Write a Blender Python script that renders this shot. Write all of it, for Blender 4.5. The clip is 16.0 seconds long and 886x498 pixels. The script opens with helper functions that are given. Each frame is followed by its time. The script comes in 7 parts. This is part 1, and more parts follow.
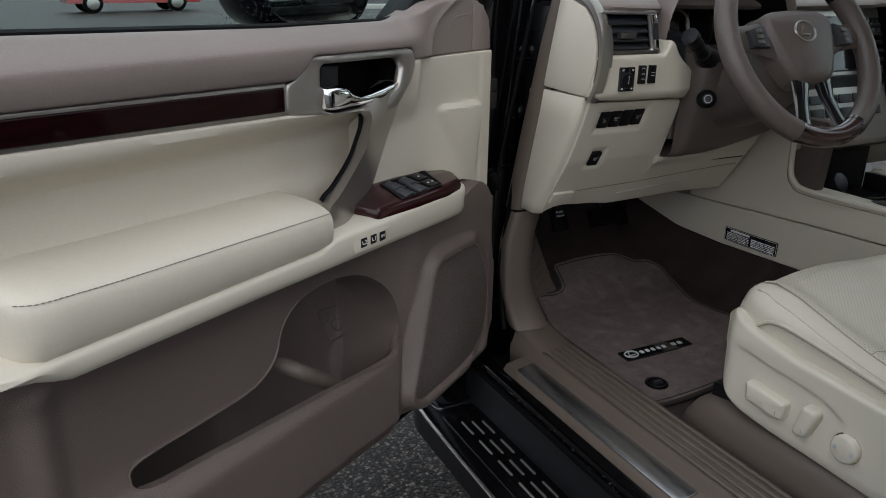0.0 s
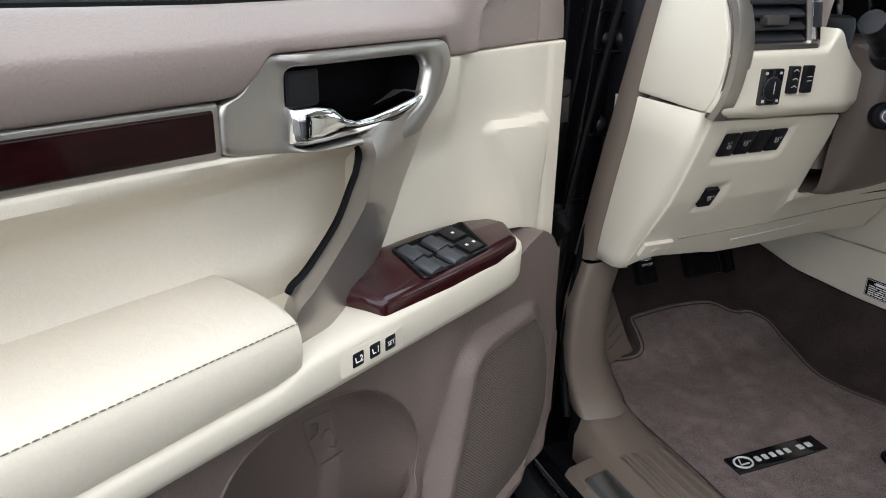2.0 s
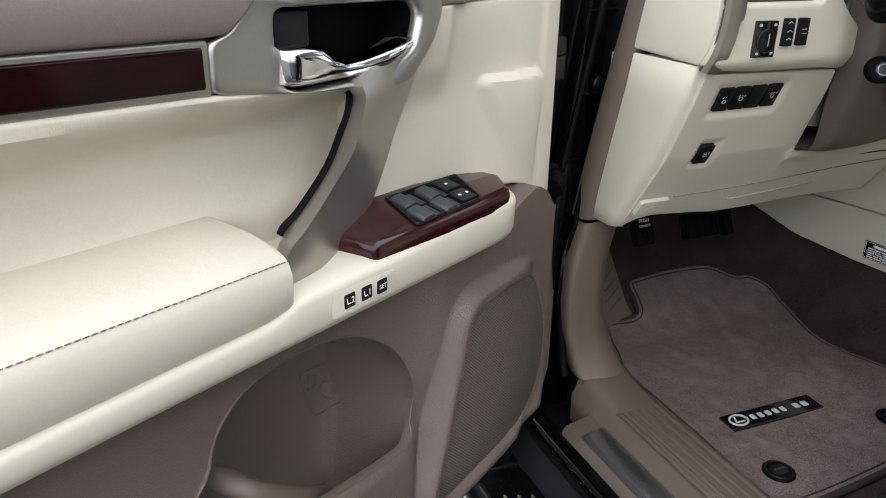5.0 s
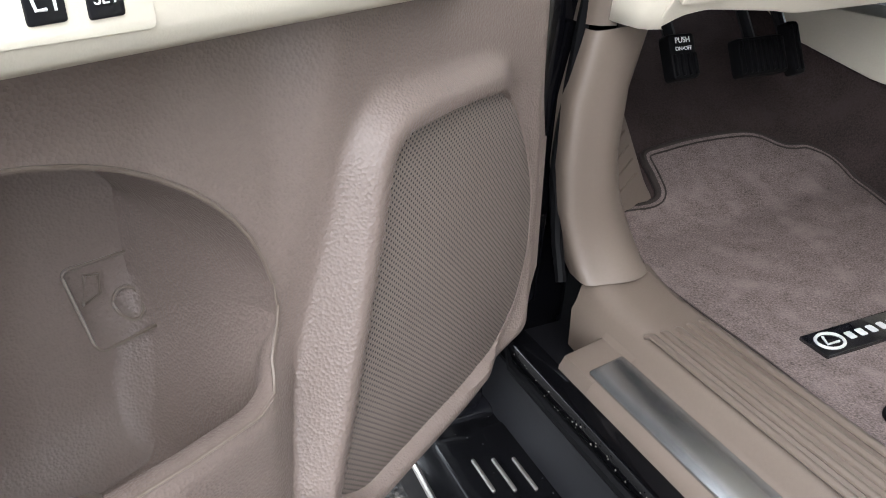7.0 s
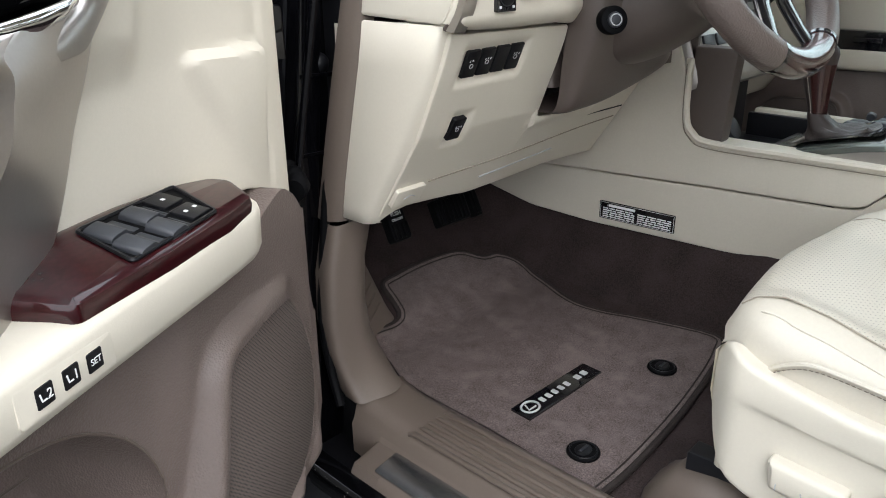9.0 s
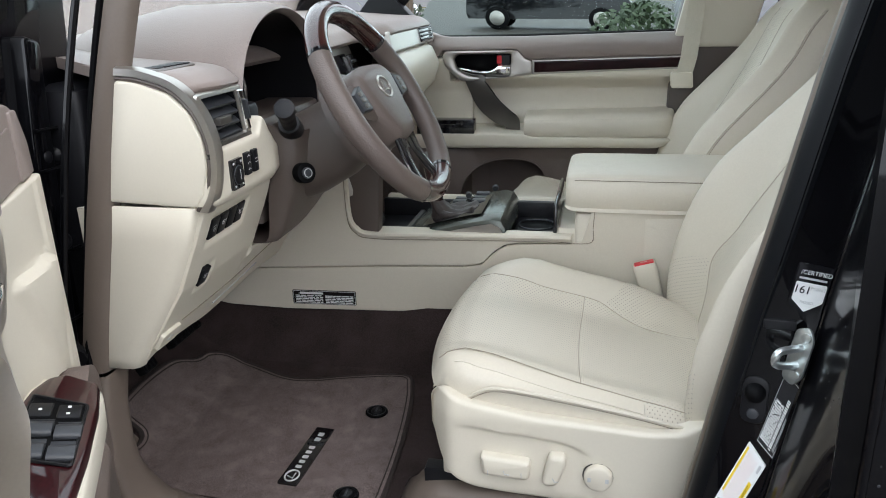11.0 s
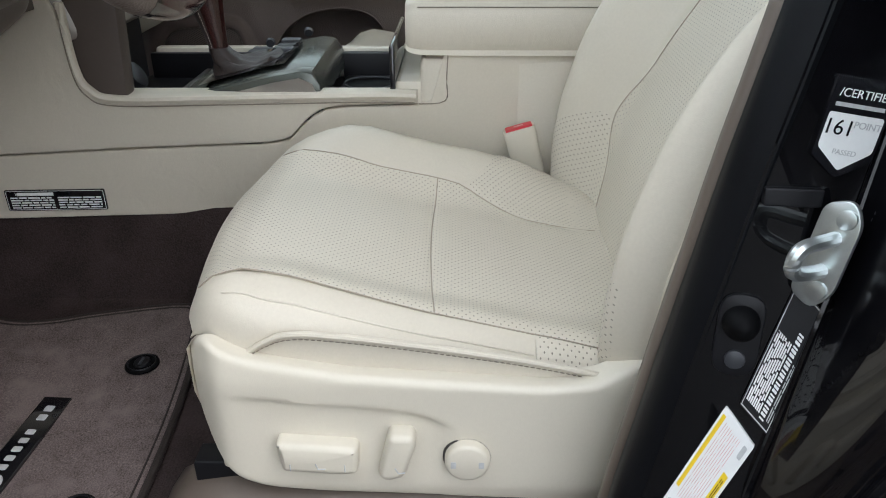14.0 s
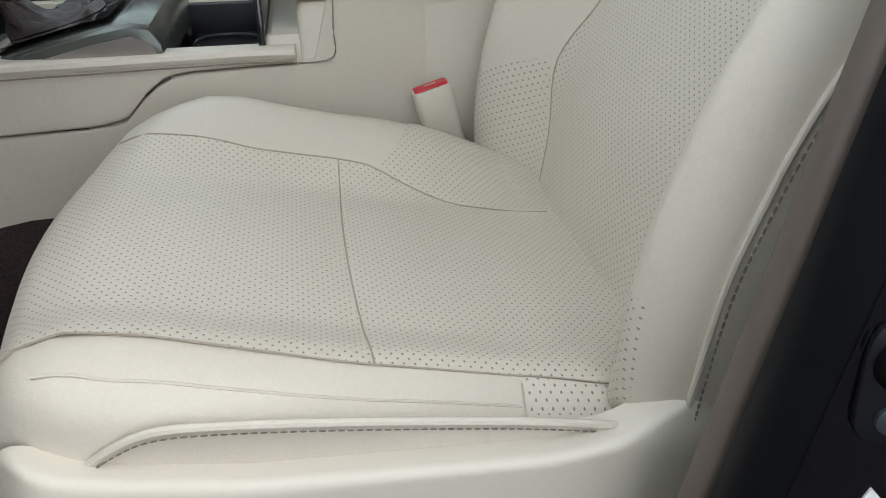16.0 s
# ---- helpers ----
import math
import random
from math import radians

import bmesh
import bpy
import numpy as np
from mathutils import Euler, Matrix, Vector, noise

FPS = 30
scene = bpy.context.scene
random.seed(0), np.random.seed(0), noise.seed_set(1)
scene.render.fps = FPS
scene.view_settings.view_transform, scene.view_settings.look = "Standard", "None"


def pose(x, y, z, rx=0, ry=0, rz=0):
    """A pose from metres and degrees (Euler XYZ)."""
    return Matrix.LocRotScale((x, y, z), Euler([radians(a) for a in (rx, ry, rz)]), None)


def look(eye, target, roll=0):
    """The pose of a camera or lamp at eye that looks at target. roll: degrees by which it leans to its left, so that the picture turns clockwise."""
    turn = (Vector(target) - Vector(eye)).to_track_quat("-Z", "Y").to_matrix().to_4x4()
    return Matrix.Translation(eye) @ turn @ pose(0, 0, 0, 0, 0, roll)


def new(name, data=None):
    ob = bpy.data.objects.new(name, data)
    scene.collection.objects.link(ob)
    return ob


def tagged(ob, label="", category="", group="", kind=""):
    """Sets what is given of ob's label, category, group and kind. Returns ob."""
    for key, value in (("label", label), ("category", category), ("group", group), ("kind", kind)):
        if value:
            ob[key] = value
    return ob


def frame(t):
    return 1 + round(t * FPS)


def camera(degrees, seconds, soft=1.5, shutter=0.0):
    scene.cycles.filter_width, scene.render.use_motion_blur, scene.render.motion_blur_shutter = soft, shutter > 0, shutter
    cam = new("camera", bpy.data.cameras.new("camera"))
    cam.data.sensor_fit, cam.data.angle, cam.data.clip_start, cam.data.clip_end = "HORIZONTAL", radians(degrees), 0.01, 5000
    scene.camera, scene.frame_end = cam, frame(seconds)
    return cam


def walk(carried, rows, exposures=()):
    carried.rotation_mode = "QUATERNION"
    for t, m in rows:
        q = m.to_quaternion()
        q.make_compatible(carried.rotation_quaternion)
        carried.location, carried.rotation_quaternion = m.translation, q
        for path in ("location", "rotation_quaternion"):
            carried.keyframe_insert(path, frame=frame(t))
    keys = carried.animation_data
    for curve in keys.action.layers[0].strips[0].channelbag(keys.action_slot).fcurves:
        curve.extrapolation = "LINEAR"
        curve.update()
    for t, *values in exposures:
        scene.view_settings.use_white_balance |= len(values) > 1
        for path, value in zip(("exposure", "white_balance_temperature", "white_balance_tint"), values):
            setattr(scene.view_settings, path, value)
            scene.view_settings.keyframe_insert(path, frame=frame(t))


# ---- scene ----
cam = camera(61.5, 16.0, 1.0)
PATH = [
    (0, (0.0351, 0.0180, 1.3205), (0.8927, 1.6948, 0.6477), 0.94),
    (0.5, (0.0915, 0.0950, 1.3160), (0.9120, 1.7910, 0.6448), 0.88),
    (1, (0.1548, 0.1790, 1.3118), (0.9417, 1.8865, 0.6298), 0.91),
    (1.5, (0.1896, 0.2930, 1.3009), (0.9608, 2.0015, 0.6035), 0.94),
    (2, (0.2289, 0.4090, 1.2963), (0.9737, 2.1185, 0.5732), 1.17),
    (2.5, (0.2493, 0.4990, 1.2905), (0.9768, 2.2075, 0.5478), 1.40),
    (3, (0.2667, 0.5640, 1.2846), (0.9846, 2.2682, 0.5229), 1.52),
    (3.5, (0.2781, 0.5940, 1.2793), (0.9864, 2.2980, 0.5081), 1.44),
    (4, (0.2781, 0.5980, 1.2793), (0.9883, 2.3034, 0.5130), 1.33),
    (4.5, (0.2622, 0.5240, 1.2933), (0.9751, 2.2285, 0.5276), 1.23),
    (5, (0.2357, 0.3830, 1.2667), (0.9548, 2.0850, 0.5011), 0.82),
    (5.2, (0.2326, 0.3650, 1.2364), (0.9687, 2.0602, 0.4719), 0.81),
    (7.3, (0.4425, 0.7290, 0.9988), (1.2003, 2.3215, 0.0556), 0.33),
    (7.5, (0.4467, 0.7330, 0.9960), (1.2280, 2.3197, 0.0622), 0.30),
    (8, (0.4309, 0.6850, 1.0412), (1.3414, 2.2319, 0.1591), 0.11),
    (8.5, (0.3709, 0.5990, 1.1217), (1.4930, 2.0483, 0.3215), -0.13),
    (9, (0.2867, 0.5450, 1.2027), (1.6250, 1.8335, 0.4617), -0.54),
    (9.5, (0.1906, 0.5250, 1.2840), (1.7319, 1.5951, 0.5917), -1.13),
    (10, (0.1081, 0.5370, 1.3560), (1.8037, 1.3551, 0.6812), -1.65),
    (10.2, (0.0738, 0.5430, 1.3760), (1.8143, 1.2647, 0.7053), -1.75),
    (12.3, (-0.0214, 0.5910, 1.4082), (1.8388, 0.7720, 0.6963), -1.23),
    (12.5, (0.0219, 0.5870, 1.3888), (1.8754, 0.7500, 0.6555), -1.16),
    (13, (0.1814, 0.5760, 1.3195), (2.0127, 0.7030, 0.5256), -0.73),
    (13.5, (0.3331, 0.5580, 1.2646), (2.1331, 0.6530, 0.3980), -0.59),
    (14, (0.4312, 0.5700, 1.1995), (2.2089, 0.6140, 0.2840), -0.20),
    (14.5, (0.4913, 0.5850, 1.1501), (2.2485, 0.5900, 0.1948), 0.01),
    (15, (0.5117, 0.5880, 1.1293), (2.2477, 0.5430, 0.1372), 0.09),
    (15.5, (0.5565, 0.6020, 1.1170), (2.2790, 0.4610, 0.1104), 0.26),
    (16, (0.6482, 0.6150, 1.1246), (2.3579, 0.3150, 0.1312), -0.12),
]
EXPOSURES = [(0, -0.06), (0.1, 0.78), (0.2, 1.00), (0.4, 1.08), (3.0, 1.04), (5.2, 1.00), (6.5, 2.0), (7.5, 2.38), (8.0, 2.36), (8.5, 2.04), (9.0, 1.32), (9.5, 1.16), (10.2, 1.08), (12.5, 1.06), (13.5, 1.01), (14.5, 0.96), (15.0, 0.94), (15.5, 0.91), (16, 0.83)]
walk(cam, [(t, look(eye, target, roll)) for t, eye, target, roll in PATH], EXPOSURES)

# ---- light ----
world = bpy.data.worlds.new("world")
scene.world = world
world.use_nodes = True
wn = world.node_tree.nodes
sky = wn.new("ShaderNodeTexSky")
sky.sky_type, sky.sun_disc = "NISHITA", False
sky.sun_elevation, sky.sun_rotation = radians(50), radians(-148)
sky.air_density, sky.dust_density, sky.ozone_density = 1.0, 6.0, 1.0
hazy = wn.new("ShaderNodeMixRGB")
hazy.inputs[0].default_value = 0.88
hazy.inputs[2].default_value = (9.2, 9.9, 10.9, 1)
world.node_tree.links.new(sky.outputs[0], hazy.inputs[1])
world.node_tree.links.new(hazy.outputs[0], wn["Background"].inputs[0])
wn["Background"].inputs[1].default_value = 0.150
sun = new("sun", bpy.data.lights.new("sun", "SUN"))
sun.data.energy, sun.data.angle, sun.data.color = 0.34, radians(70), (0.97, 0.985, 1.0)
sun.matrix_basis = look((-0.62, -1.0, 1.40), (0, 0, 0))


# ---- materials ----
def shader(name, rough=0.5, metal=0.0, coat=0.0, spec=0.5):
    m = bpy.data.materials.new(name)
    m.use_nodes = True
    b = m.node_tree.nodes["Principled BSDF"]
    b.inputs["Roughness"].default_value, b.inputs["Metallic"].default_value = rough, metal
    b.inputs["Coat Weight"].default_value, b.inputs["Coat Roughness"].default_value = coat, 0.04
    b.inputs["Specular IOR Level"].default_value = spec
    return m, m.node_tree.nodes, m.node_tree.links, b


def mat(name, col, rough=0.5, metal=0.0, coat_ior=1.5, var=0.1, scale=8.0, fine=300.0, bump=0.0, grain="noise", bscale=500.0, coat=0.0, spec=0.5, stretch=(1, 1, 1), dots=None, dirt=0.0, mix=0.4, dirt_scale=14.0, hole_tone=0.3, crease=0.0):
    """A surface with variation at two scales, grain relief and, where dots is given, rows of small holes."""
    m, nodes, links, b = shader(name, rough, metal, coat, spec)
    b.inputs["Coat IOR"].default_value = coat_ior
    tc, mp = nodes.new("ShaderNodeTexCoord"), nodes.new("ShaderNodeMapping")
    mp.inputs["Scale"].default_value = stretch
    links.new(tc.outputs["Object"], mp.inputs[0])
    big, small = nodes.new("ShaderNodeTexNoise"), nodes.new("ShaderNodeTexNoise")
    big.inputs["Scale"].default_value, big.inputs["Detail"].default_value = scale, 5
    small.inputs["Scale"].default_value, small.inputs["Detail"].default_value = fine, 3
    add = nodes.new("ShaderNodeMath")
    add.operation = "MULTIPLY_ADD"
    add.inputs[1].default_value = 1 - mix
    for n in (big, small):
        links.new(mp.outputs[0], n.inputs[0])
    half = nodes.new("ShaderNodeMath")
    half.operation, half.inputs[1].default_value = "MULTIPLY", mix
    links.new(small.outputs[0], half.inputs[0])
    links.new(big.outputs[0], add.inputs[0])
    links.new(half.outputs[0], add.inputs[2])
    ramp = nodes.new("ShaderNodeValToRGB")
    ramp.color_ramp.elements[0].position, ramp.color_ramp.elements[1].position = 0.3, 0.7
    ramp.color_ramp.elements[0].color = (*[c * (1 - var) for c in col], 1)
    ramp.color_ramp.elements[1].color = (*[min(1, c * (1 + var)) for c in col], 1)
    links.new(add.outputs[0], ramp.inputs[0])
    out = ramp.outputs[0]
    rr = nodes.new("ShaderNodeMapRange")
    rr.inputs[3].default_value, rr.inputs[4].default_value = max(0.02, rough - 0.08 * (0.3 + rough)), min(1, rough + 0.08 * (0.3 + rough))
    links.new(big.outputs[0], rr.inputs[0])
    links.new(rr.outputs[0], b.inputs["Roughness"])
    height = None
    if bump:
        g = nodes.new("ShaderNodeTexVoronoi" if grain == "leather" else "ShaderNodeTexNoise")
        g.inputs["Scale"].default_value = bscale
        if grain == "leather":
            g.feature = "F1"
        links.new(mp.outputs[0], g.inputs[0])
        height = g.outputs[0]
    if dots:
        pitch, size, a, c = dots
        comb = nodes.new("ShaderNodeCombineXYZ")
        for k, (p, q) in enumerate(((1, 1), (1, -1))):
            d = nodes.new("ShaderNodeVectorMath")
            d.operation = "DOT_PRODUCT"
            axis = (Vector(a) * p + Vector(c) * q) / (pitch * 1.41421)
            d.inputs[1].default_value = axis
            links.new(tc.outputs["Object"], d.inputs[0])
            links.new(d.outputs["Value"], comb.inputs[k])
        v = nodes.new("ShaderNodeTexVoronoi")
        v.voronoi_dimensions = "2D"
        v.inputs["Scale"].default_value, v.inputs["Randomness"].default_value = 1.0, 0.0
        links.new(comb.outputs[0], v.inputs[0])
        hole = nodes.new("ShaderNodeMapRange")
        hole.inputs[1].default_value, hole.inputs[2].default_value = size, size * 1.5
        links.new(v.outputs["Distance"], hole.inputs[0])
        mix = nodes.new("ShaderNodeMixRGB")
        mix.inputs[1].default_value = (*[c * hole_tone for c in col], 1)
        links.new(hole.outputs[0], mix.inputs[0])
        links.new(out, mix.inputs[2])
        out = mix.outputs[0]
        hb = nodes.new("ShaderNodeBump")
        hb.inputs["Strength"].default_value, hb.inputs["Distance"].default_value = 0.6, 0.001
        links.new(hole.outputs[0], hb.inputs["Height"])
        links.new(hb.outputs[0], b.inputs["Normal"])
    if dirt:
        d = nodes.new("ShaderNodeTexNoise")
        d.inputs["Scale"].default_value, d.inputs["Detail"].default_value = dirt_scale, 9
        dr = nodes.new("ShaderNodeMapRange")
        dr.inputs[1].default_value, dr.inputs[2].default_value = 0.52, 0.75
        links.new(tc.outputs["Object"], d.inputs[0])
        links.new(d.outputs[0], dr.inputs[0])
        md = nodes.new("ShaderNodeMixRGB")
        md.inputs[2].default_value = (*[min(1, c * (1 + dirt)) for c in col], 1)
        links.new(dr.outputs[0], md.inputs[0])
        links.new(out, md.inputs[1])
        out = md.outputs[0]
    links.new(out, b.inputs["Base Color"])
    if height is not None:
        bp = nodes.new("ShaderNodeBump")
        bp.inputs["Strength"].default_value, bp.inputs["Distance"].default_value = bump, 0.0012
        links.new(height, bp.inputs["Height"])
        if b.inputs["Normal"].is_linked:
            links.new(b.inputs["Normal"].links[0].from_socket, bp.inputs["Normal"])
        links.new(bp.outputs[0], b.inputs["Normal"])
    if crease:
        cn_ = nodes.new("ShaderNodeTexNoise")
        cn_.inputs["Scale"].default_value, cn_.inputs["Detail"].default_value, cn_.inputs["Distortion"].default_value = 26.0, 4, 1.2
        links.new(mp.outputs[0], cn_.inputs[0])
        cb = nodes.new("ShaderNodeBump")
        cb.inputs["Strength"].default_value, cb.inputs["Distance"].default_value = crease, 0.006
        links.new(cn_.outputs[0], cb.inputs["Height"])
        if b.inputs["Normal"].is_linked:
            links.new(b.inputs["Normal"].links[0].from_socket, cb.inputs["Normal"])
        links.new(cb.outputs[0], b.inputs["Normal"])
    return m


def glass_mat(name, tint, rough=0.0):
    m, nodes, links, b = shader(name, rough)
    b.inputs["Base Color"].default_value = (*tint, 1)
    b.inputs["Transmission Weight"].default_value, b.inputs["IOR"].default_value = 1.0, 1.1
    return m


DU, DN = Vector((-0.86421, -0.50312, 0)), Vector((0.50312, -0.86421, 0))
BEIGE = (0.585, 0.532, 0.440)
leather = mat("beige_leather", BEIGE, 0.46, var=0.05, scale=5, bump=0.12, grain="leather", bscale=800, crease=0.15)
perf_seat = mat("perforated_leather", BEIGE, 0.5, var=0.05, scale=6, bump=0.10, grain="leather", bscale=800, crease=0.12, hole_tone=0.42, dots=(0.0052, 0.115, (1, 0, 0), (0, 1, 0)))
perf_back = mat("perforated_leather_back", BEIGE, 0.5, var=0.05, scale=6, bump=0.25, grain="leather", bscale=800, crease=0.16, hole_tone=0.42, dots=(0.0052, 0.115, (1, 0, 0), (0, -0.3, 0.95)))
beige = mat("beige_plastic", (0.605, 0.555, 0.460), 0.42, var=0.03, scale=4, bump=0.1, bscale=900)
taupe = mat("taupe_leather", (0.235, 0.190, 0.171), 0.46, var=0.08, scale=6, bump=0.24, grain="leather", bscale=480)
wheel_leather = mat("wheel_leather", (0.105, 0.081, 0.071), 0.44, var=0.08, scale=6, bump=0.3, grain="leather", bscale=420)
# base colour darkened to carry the shade on the under-lit column cover
taupe_smooth = mat("taupe_plastic", (0.084, 0.065, 0.056), 0.45, var=0.06, scale=6, bump=0.12, bscale=900)
brown = mat("brown_plastic", (0.130, 0.100, 0.087), 0.45, var=0.09, scale=5, bump=0.42, grain="leather", bscale=460)
brown_smooth = mat("brown_smooth_plastic", (0.118, 0.092, 0.075), 0.48, var=0.06, scale=7, bump=0.1, bscale=900)
grille = mat("speaker_grille", (0.135, 0.108, 0.094), 0.5, var=0.05, scale=8, hole_tone=0.05, dots=(0.0033, 0.22, tuple(DU), (0, 0, 1)))
silver = mat("satin_silver", (0.43, 0.403, 0.372), 0.36, metal=0.9, var=0.05, scale=9, bump=0.04, bscale=1500)
band_silver = mat("dark_band_silver", (0.40, 0.375, 0.345), 0.32, metal=0.9, var=0.05, scale=9)
# for dark metal parts, and for the passenger strap with its shade in the colour
dark_silver = mat("dark_and_shaded_silver", (0.14, 0.13, 0.12), 0.4, metal=0.7, var=0.05, scale=9)
chrome = mat("chrome", (0.82, 0.83, 0.84), 0.06, metal=1.0, var=0.02, scale=12)
steel = mat("brushed_steel", (0.34, 0.345, 0.35), 0.22, metal=0.95, var=0.14, scale=5, stretch=(1, 0.06, 1), bump=0.05, bscale=400)
zinc = mat("zinc_plate", (0.62, 0.66, 0.66), 0.3, metal=0.9, var=0.08, scale=60)
wood = mat("red_wood_lacquer", (0.024, 0.0036, 0.0048), 0.3, var=0.5, scale=10, stretch=(2, 2, 14), coat=0.8, fine=80, spec=0.05)
strip_wood = mat("dark_red_wood_lacquer", (0.0095, 0.0015, 0.0020), 0.35, var=0.8, scale=10, stretch=(2, 2, 14), coat=0.3, fine=80, spec=0.05)
dark_wood = mat("dark_wood_lacquer", (0.030, 0.008, 0.007), 0.2, var=0.35, scale=10, stretch=(2, 2, 14), coat=0.45, fine=80)
paint = mat("black_paint", (0.0022, 0.0022, 0.003), 0.3, var=0.2, scale=4, coat=0.6, spec=0.05, coat_ior=1.55)
door_paint = mat("gloss_door_paint", (0.003, 0.003, 0.004), 0.2, var=0.2, scale=4, coat=1.0, spec=0.05, coat_ior=1.5)
rear_glass = mat("dark_tinted_glass", (0.004, 0.004, 0.005), 0.12, var=0.1, scale=4, coat=1.0, spec=0.1, coat_ior=2.0)
sill_paint = mat("dusty_black_paint", (0.0022, 0.0022, 0.0027), 0.10, var=0.3, scale=30, fine=400, mix=0.5, spec=0.35)
wet_black = mat("wet_black_plastic", (0.0035, 0.0035, 0.0042), 0.16, var=0.2, scale=14, spec=0.4, bump=0.12, bscale=90)
rubber = mat("black_rubber", (0.0028, 0.0028, 0.0033), 0.6, spec=0.08, var=0.15, scale=20, bump=0.1, bscale=700)
black = mat("black_plastic", (0.0065, 0.0065, 0.008), 0.42, spec=0.25, var=0.15, scale=20, bump=0.08, bscale=900)
slate = mat("dark_grey_plastic", (0.027, 0.029, 0.034), 0.4, var=0.1, scale=20, bump=0.08, bscale=900)
piano = mat("gloss_black", (0.007, 0.007, 0.009), 0.1, var=0.1, coat=0.6)
thread = mat("dark_thread", (0.05, 0.045, 0.04), 0.8, var=0.2, scale=200)
pale_thread = mat("pale_thread", (0.55, 0.51, 0.43), 0.7, var=0.1, scale=200)
seam_dark = mat("shadow_gap", (0.05, 0.045, 0.04), 0.9, var=0.1, scale=100)
cream_gap = mat("cream_panel_gap", (0.24, 0.205, 0.16), 0.8, var=0.1, scale=100)
leather_seam = mat("leather_seam", (0.36, 0.31, 0.245), 0.8, var=0.1, scale=100)
brown_thread = mat("brown_thread", (0.17, 0.14, 0.11), 0.8, var=0.2, scale=200)
red = mat("red_plastic", (0.55, 0.02, 0.03), 0.35, var=0.05, scale=40)
white = mat("white_print", (0.75, 0.75, 0.74), 0.5, var=0.04, scale=50)
grey_print = mat("grey_print", (0.45, 0.45, 0.45), 0.5, var=0.1, scale=300)
yellow = mat("yellow_print", (0.75, 0.52, 0.02), 0.5, var=0.05, scale=60)
dark_red = mat("faint_red_print", (0.62, 0.36, 0.34), 0.5, var=0.1, scale=200)
mat_pile = mat("mat_pile", (0.125, 0.098, 0.093), 0.95, var=0.62, scale=34, fine=520, mix=0.72, bump=1.0, bscale=420, dirt=0.45, dirt_scale=24, spec=0.12)
mat_edge = mat("mat_binding", (0.032, 0.025, 0.023), 0.9, var=0.2, scale=40, bump=0.7, bscale=800, spec=0.2)
carpet = mat("dark_carpet", (0.036, 0.0255, 0.0245), 0.95, var=0.6, scale=12, fine=420, mix=0.6, bump=1.0, bscale=380, dirt=0.35, spec=0.15)


def stone_chips(name):
    """Worn asphalt: pale and dark chips of many sizes in a dark binder, damp."""
    m, nodes, links, b = shader(name, 0.6, spec=0.2)
    tc = nodes.new("ShaderNodeTexCoord")
    v, w = nodes.new("ShaderNodeTexVoronoi"), nodes.new("ShaderNodeTexNoise")
    v.inputs["Scale"].default_value = 110
    w.inputs["Scale"].default_value, w.inputs["Detail"].default_value = 3.0, 6
    split = nodes.new("ShaderNodeSeparateColor")
    ramp = nodes.new("ShaderNodeValToRGB")
    e = ramp.color_ramp.elements
    e[0].position, e[0].color = 0.25, (0.018, 0.015, 0.013, 1)
    e[1].position, e[1].color = 0.95, (0.34, 0.30, 0.25, 1)
    mid = e.new(0.65)
    mid.color = (0.080, 0.068, 0.056, 1)
    edge = nodes.new("ShaderNodeMapRange")
    edge.inputs[1].default_value, edge.inputs[2].default_value = 0.0, 0.62
    edge.inputs[3].default_value, edge.inputs[4].default_value = 1.0, 0.25
    times, patchy = nodes.new("ShaderNodeMixRGB"), nodes.new("ShaderNodeMixRGB")
    times.blend_type = patchy.blend_type = "MULTIPLY"
    times.inputs[0].default_value, patchy.inputs[0].default_value = 1.0, 0.6
    for n in (v, w):
        links.new(tc.outputs["Object"], n.inputs[0])
    links.new(v.outputs["Color"], split.inputs[0])
    links.new(split.outputs[0], ramp.inputs[0])
    links.new(v.outputs["Distance"], edge.inputs[0])
    links.new(ramp.outputs[0], times.inputs[1])
    links.new(edge.outputs[0], times.inputs[2])
    links.new(times.outputs[0], patchy.inputs[1])
    links.new(w.outputs[0], patchy.inputs[2])
    links.new(patchy.outputs[0], b.inputs["Base Color"])
    bp = nodes.new("ShaderNodeBump")
    bp.inputs["Strength"].default_value, bp.inputs["Distance"].default_value = 0.8, 0.004
    links.new(edge.outputs[0], bp.inputs["Height"])
    links.new(bp.outputs[0], b.inputs["Normal"])
    return m


asphalt = stone_chips("worn_asphalt")
grass_far = mat("dry_grass", (0.33, 0.29, 0.14), 0.9, var=0.3, scale=1.2, fine=30, bump=0.6, bscale=40)
clear = glass_mat("clear_glass", (0.72, 0.84, 0.81))


# ---- building helpers ----
import functools

from mathutils.geometry import tessellate_polygon

ORIGIN = {}


def thing(name, at=(0, 0, 0), label="", category="", group="", kind=""):
    ob = new(name)
    ob.location = at
    ob.empty_display_size = 0.05
    ORIGIN[ob] = Vector(at)
    return tagged(ob, label, category, group, kind)


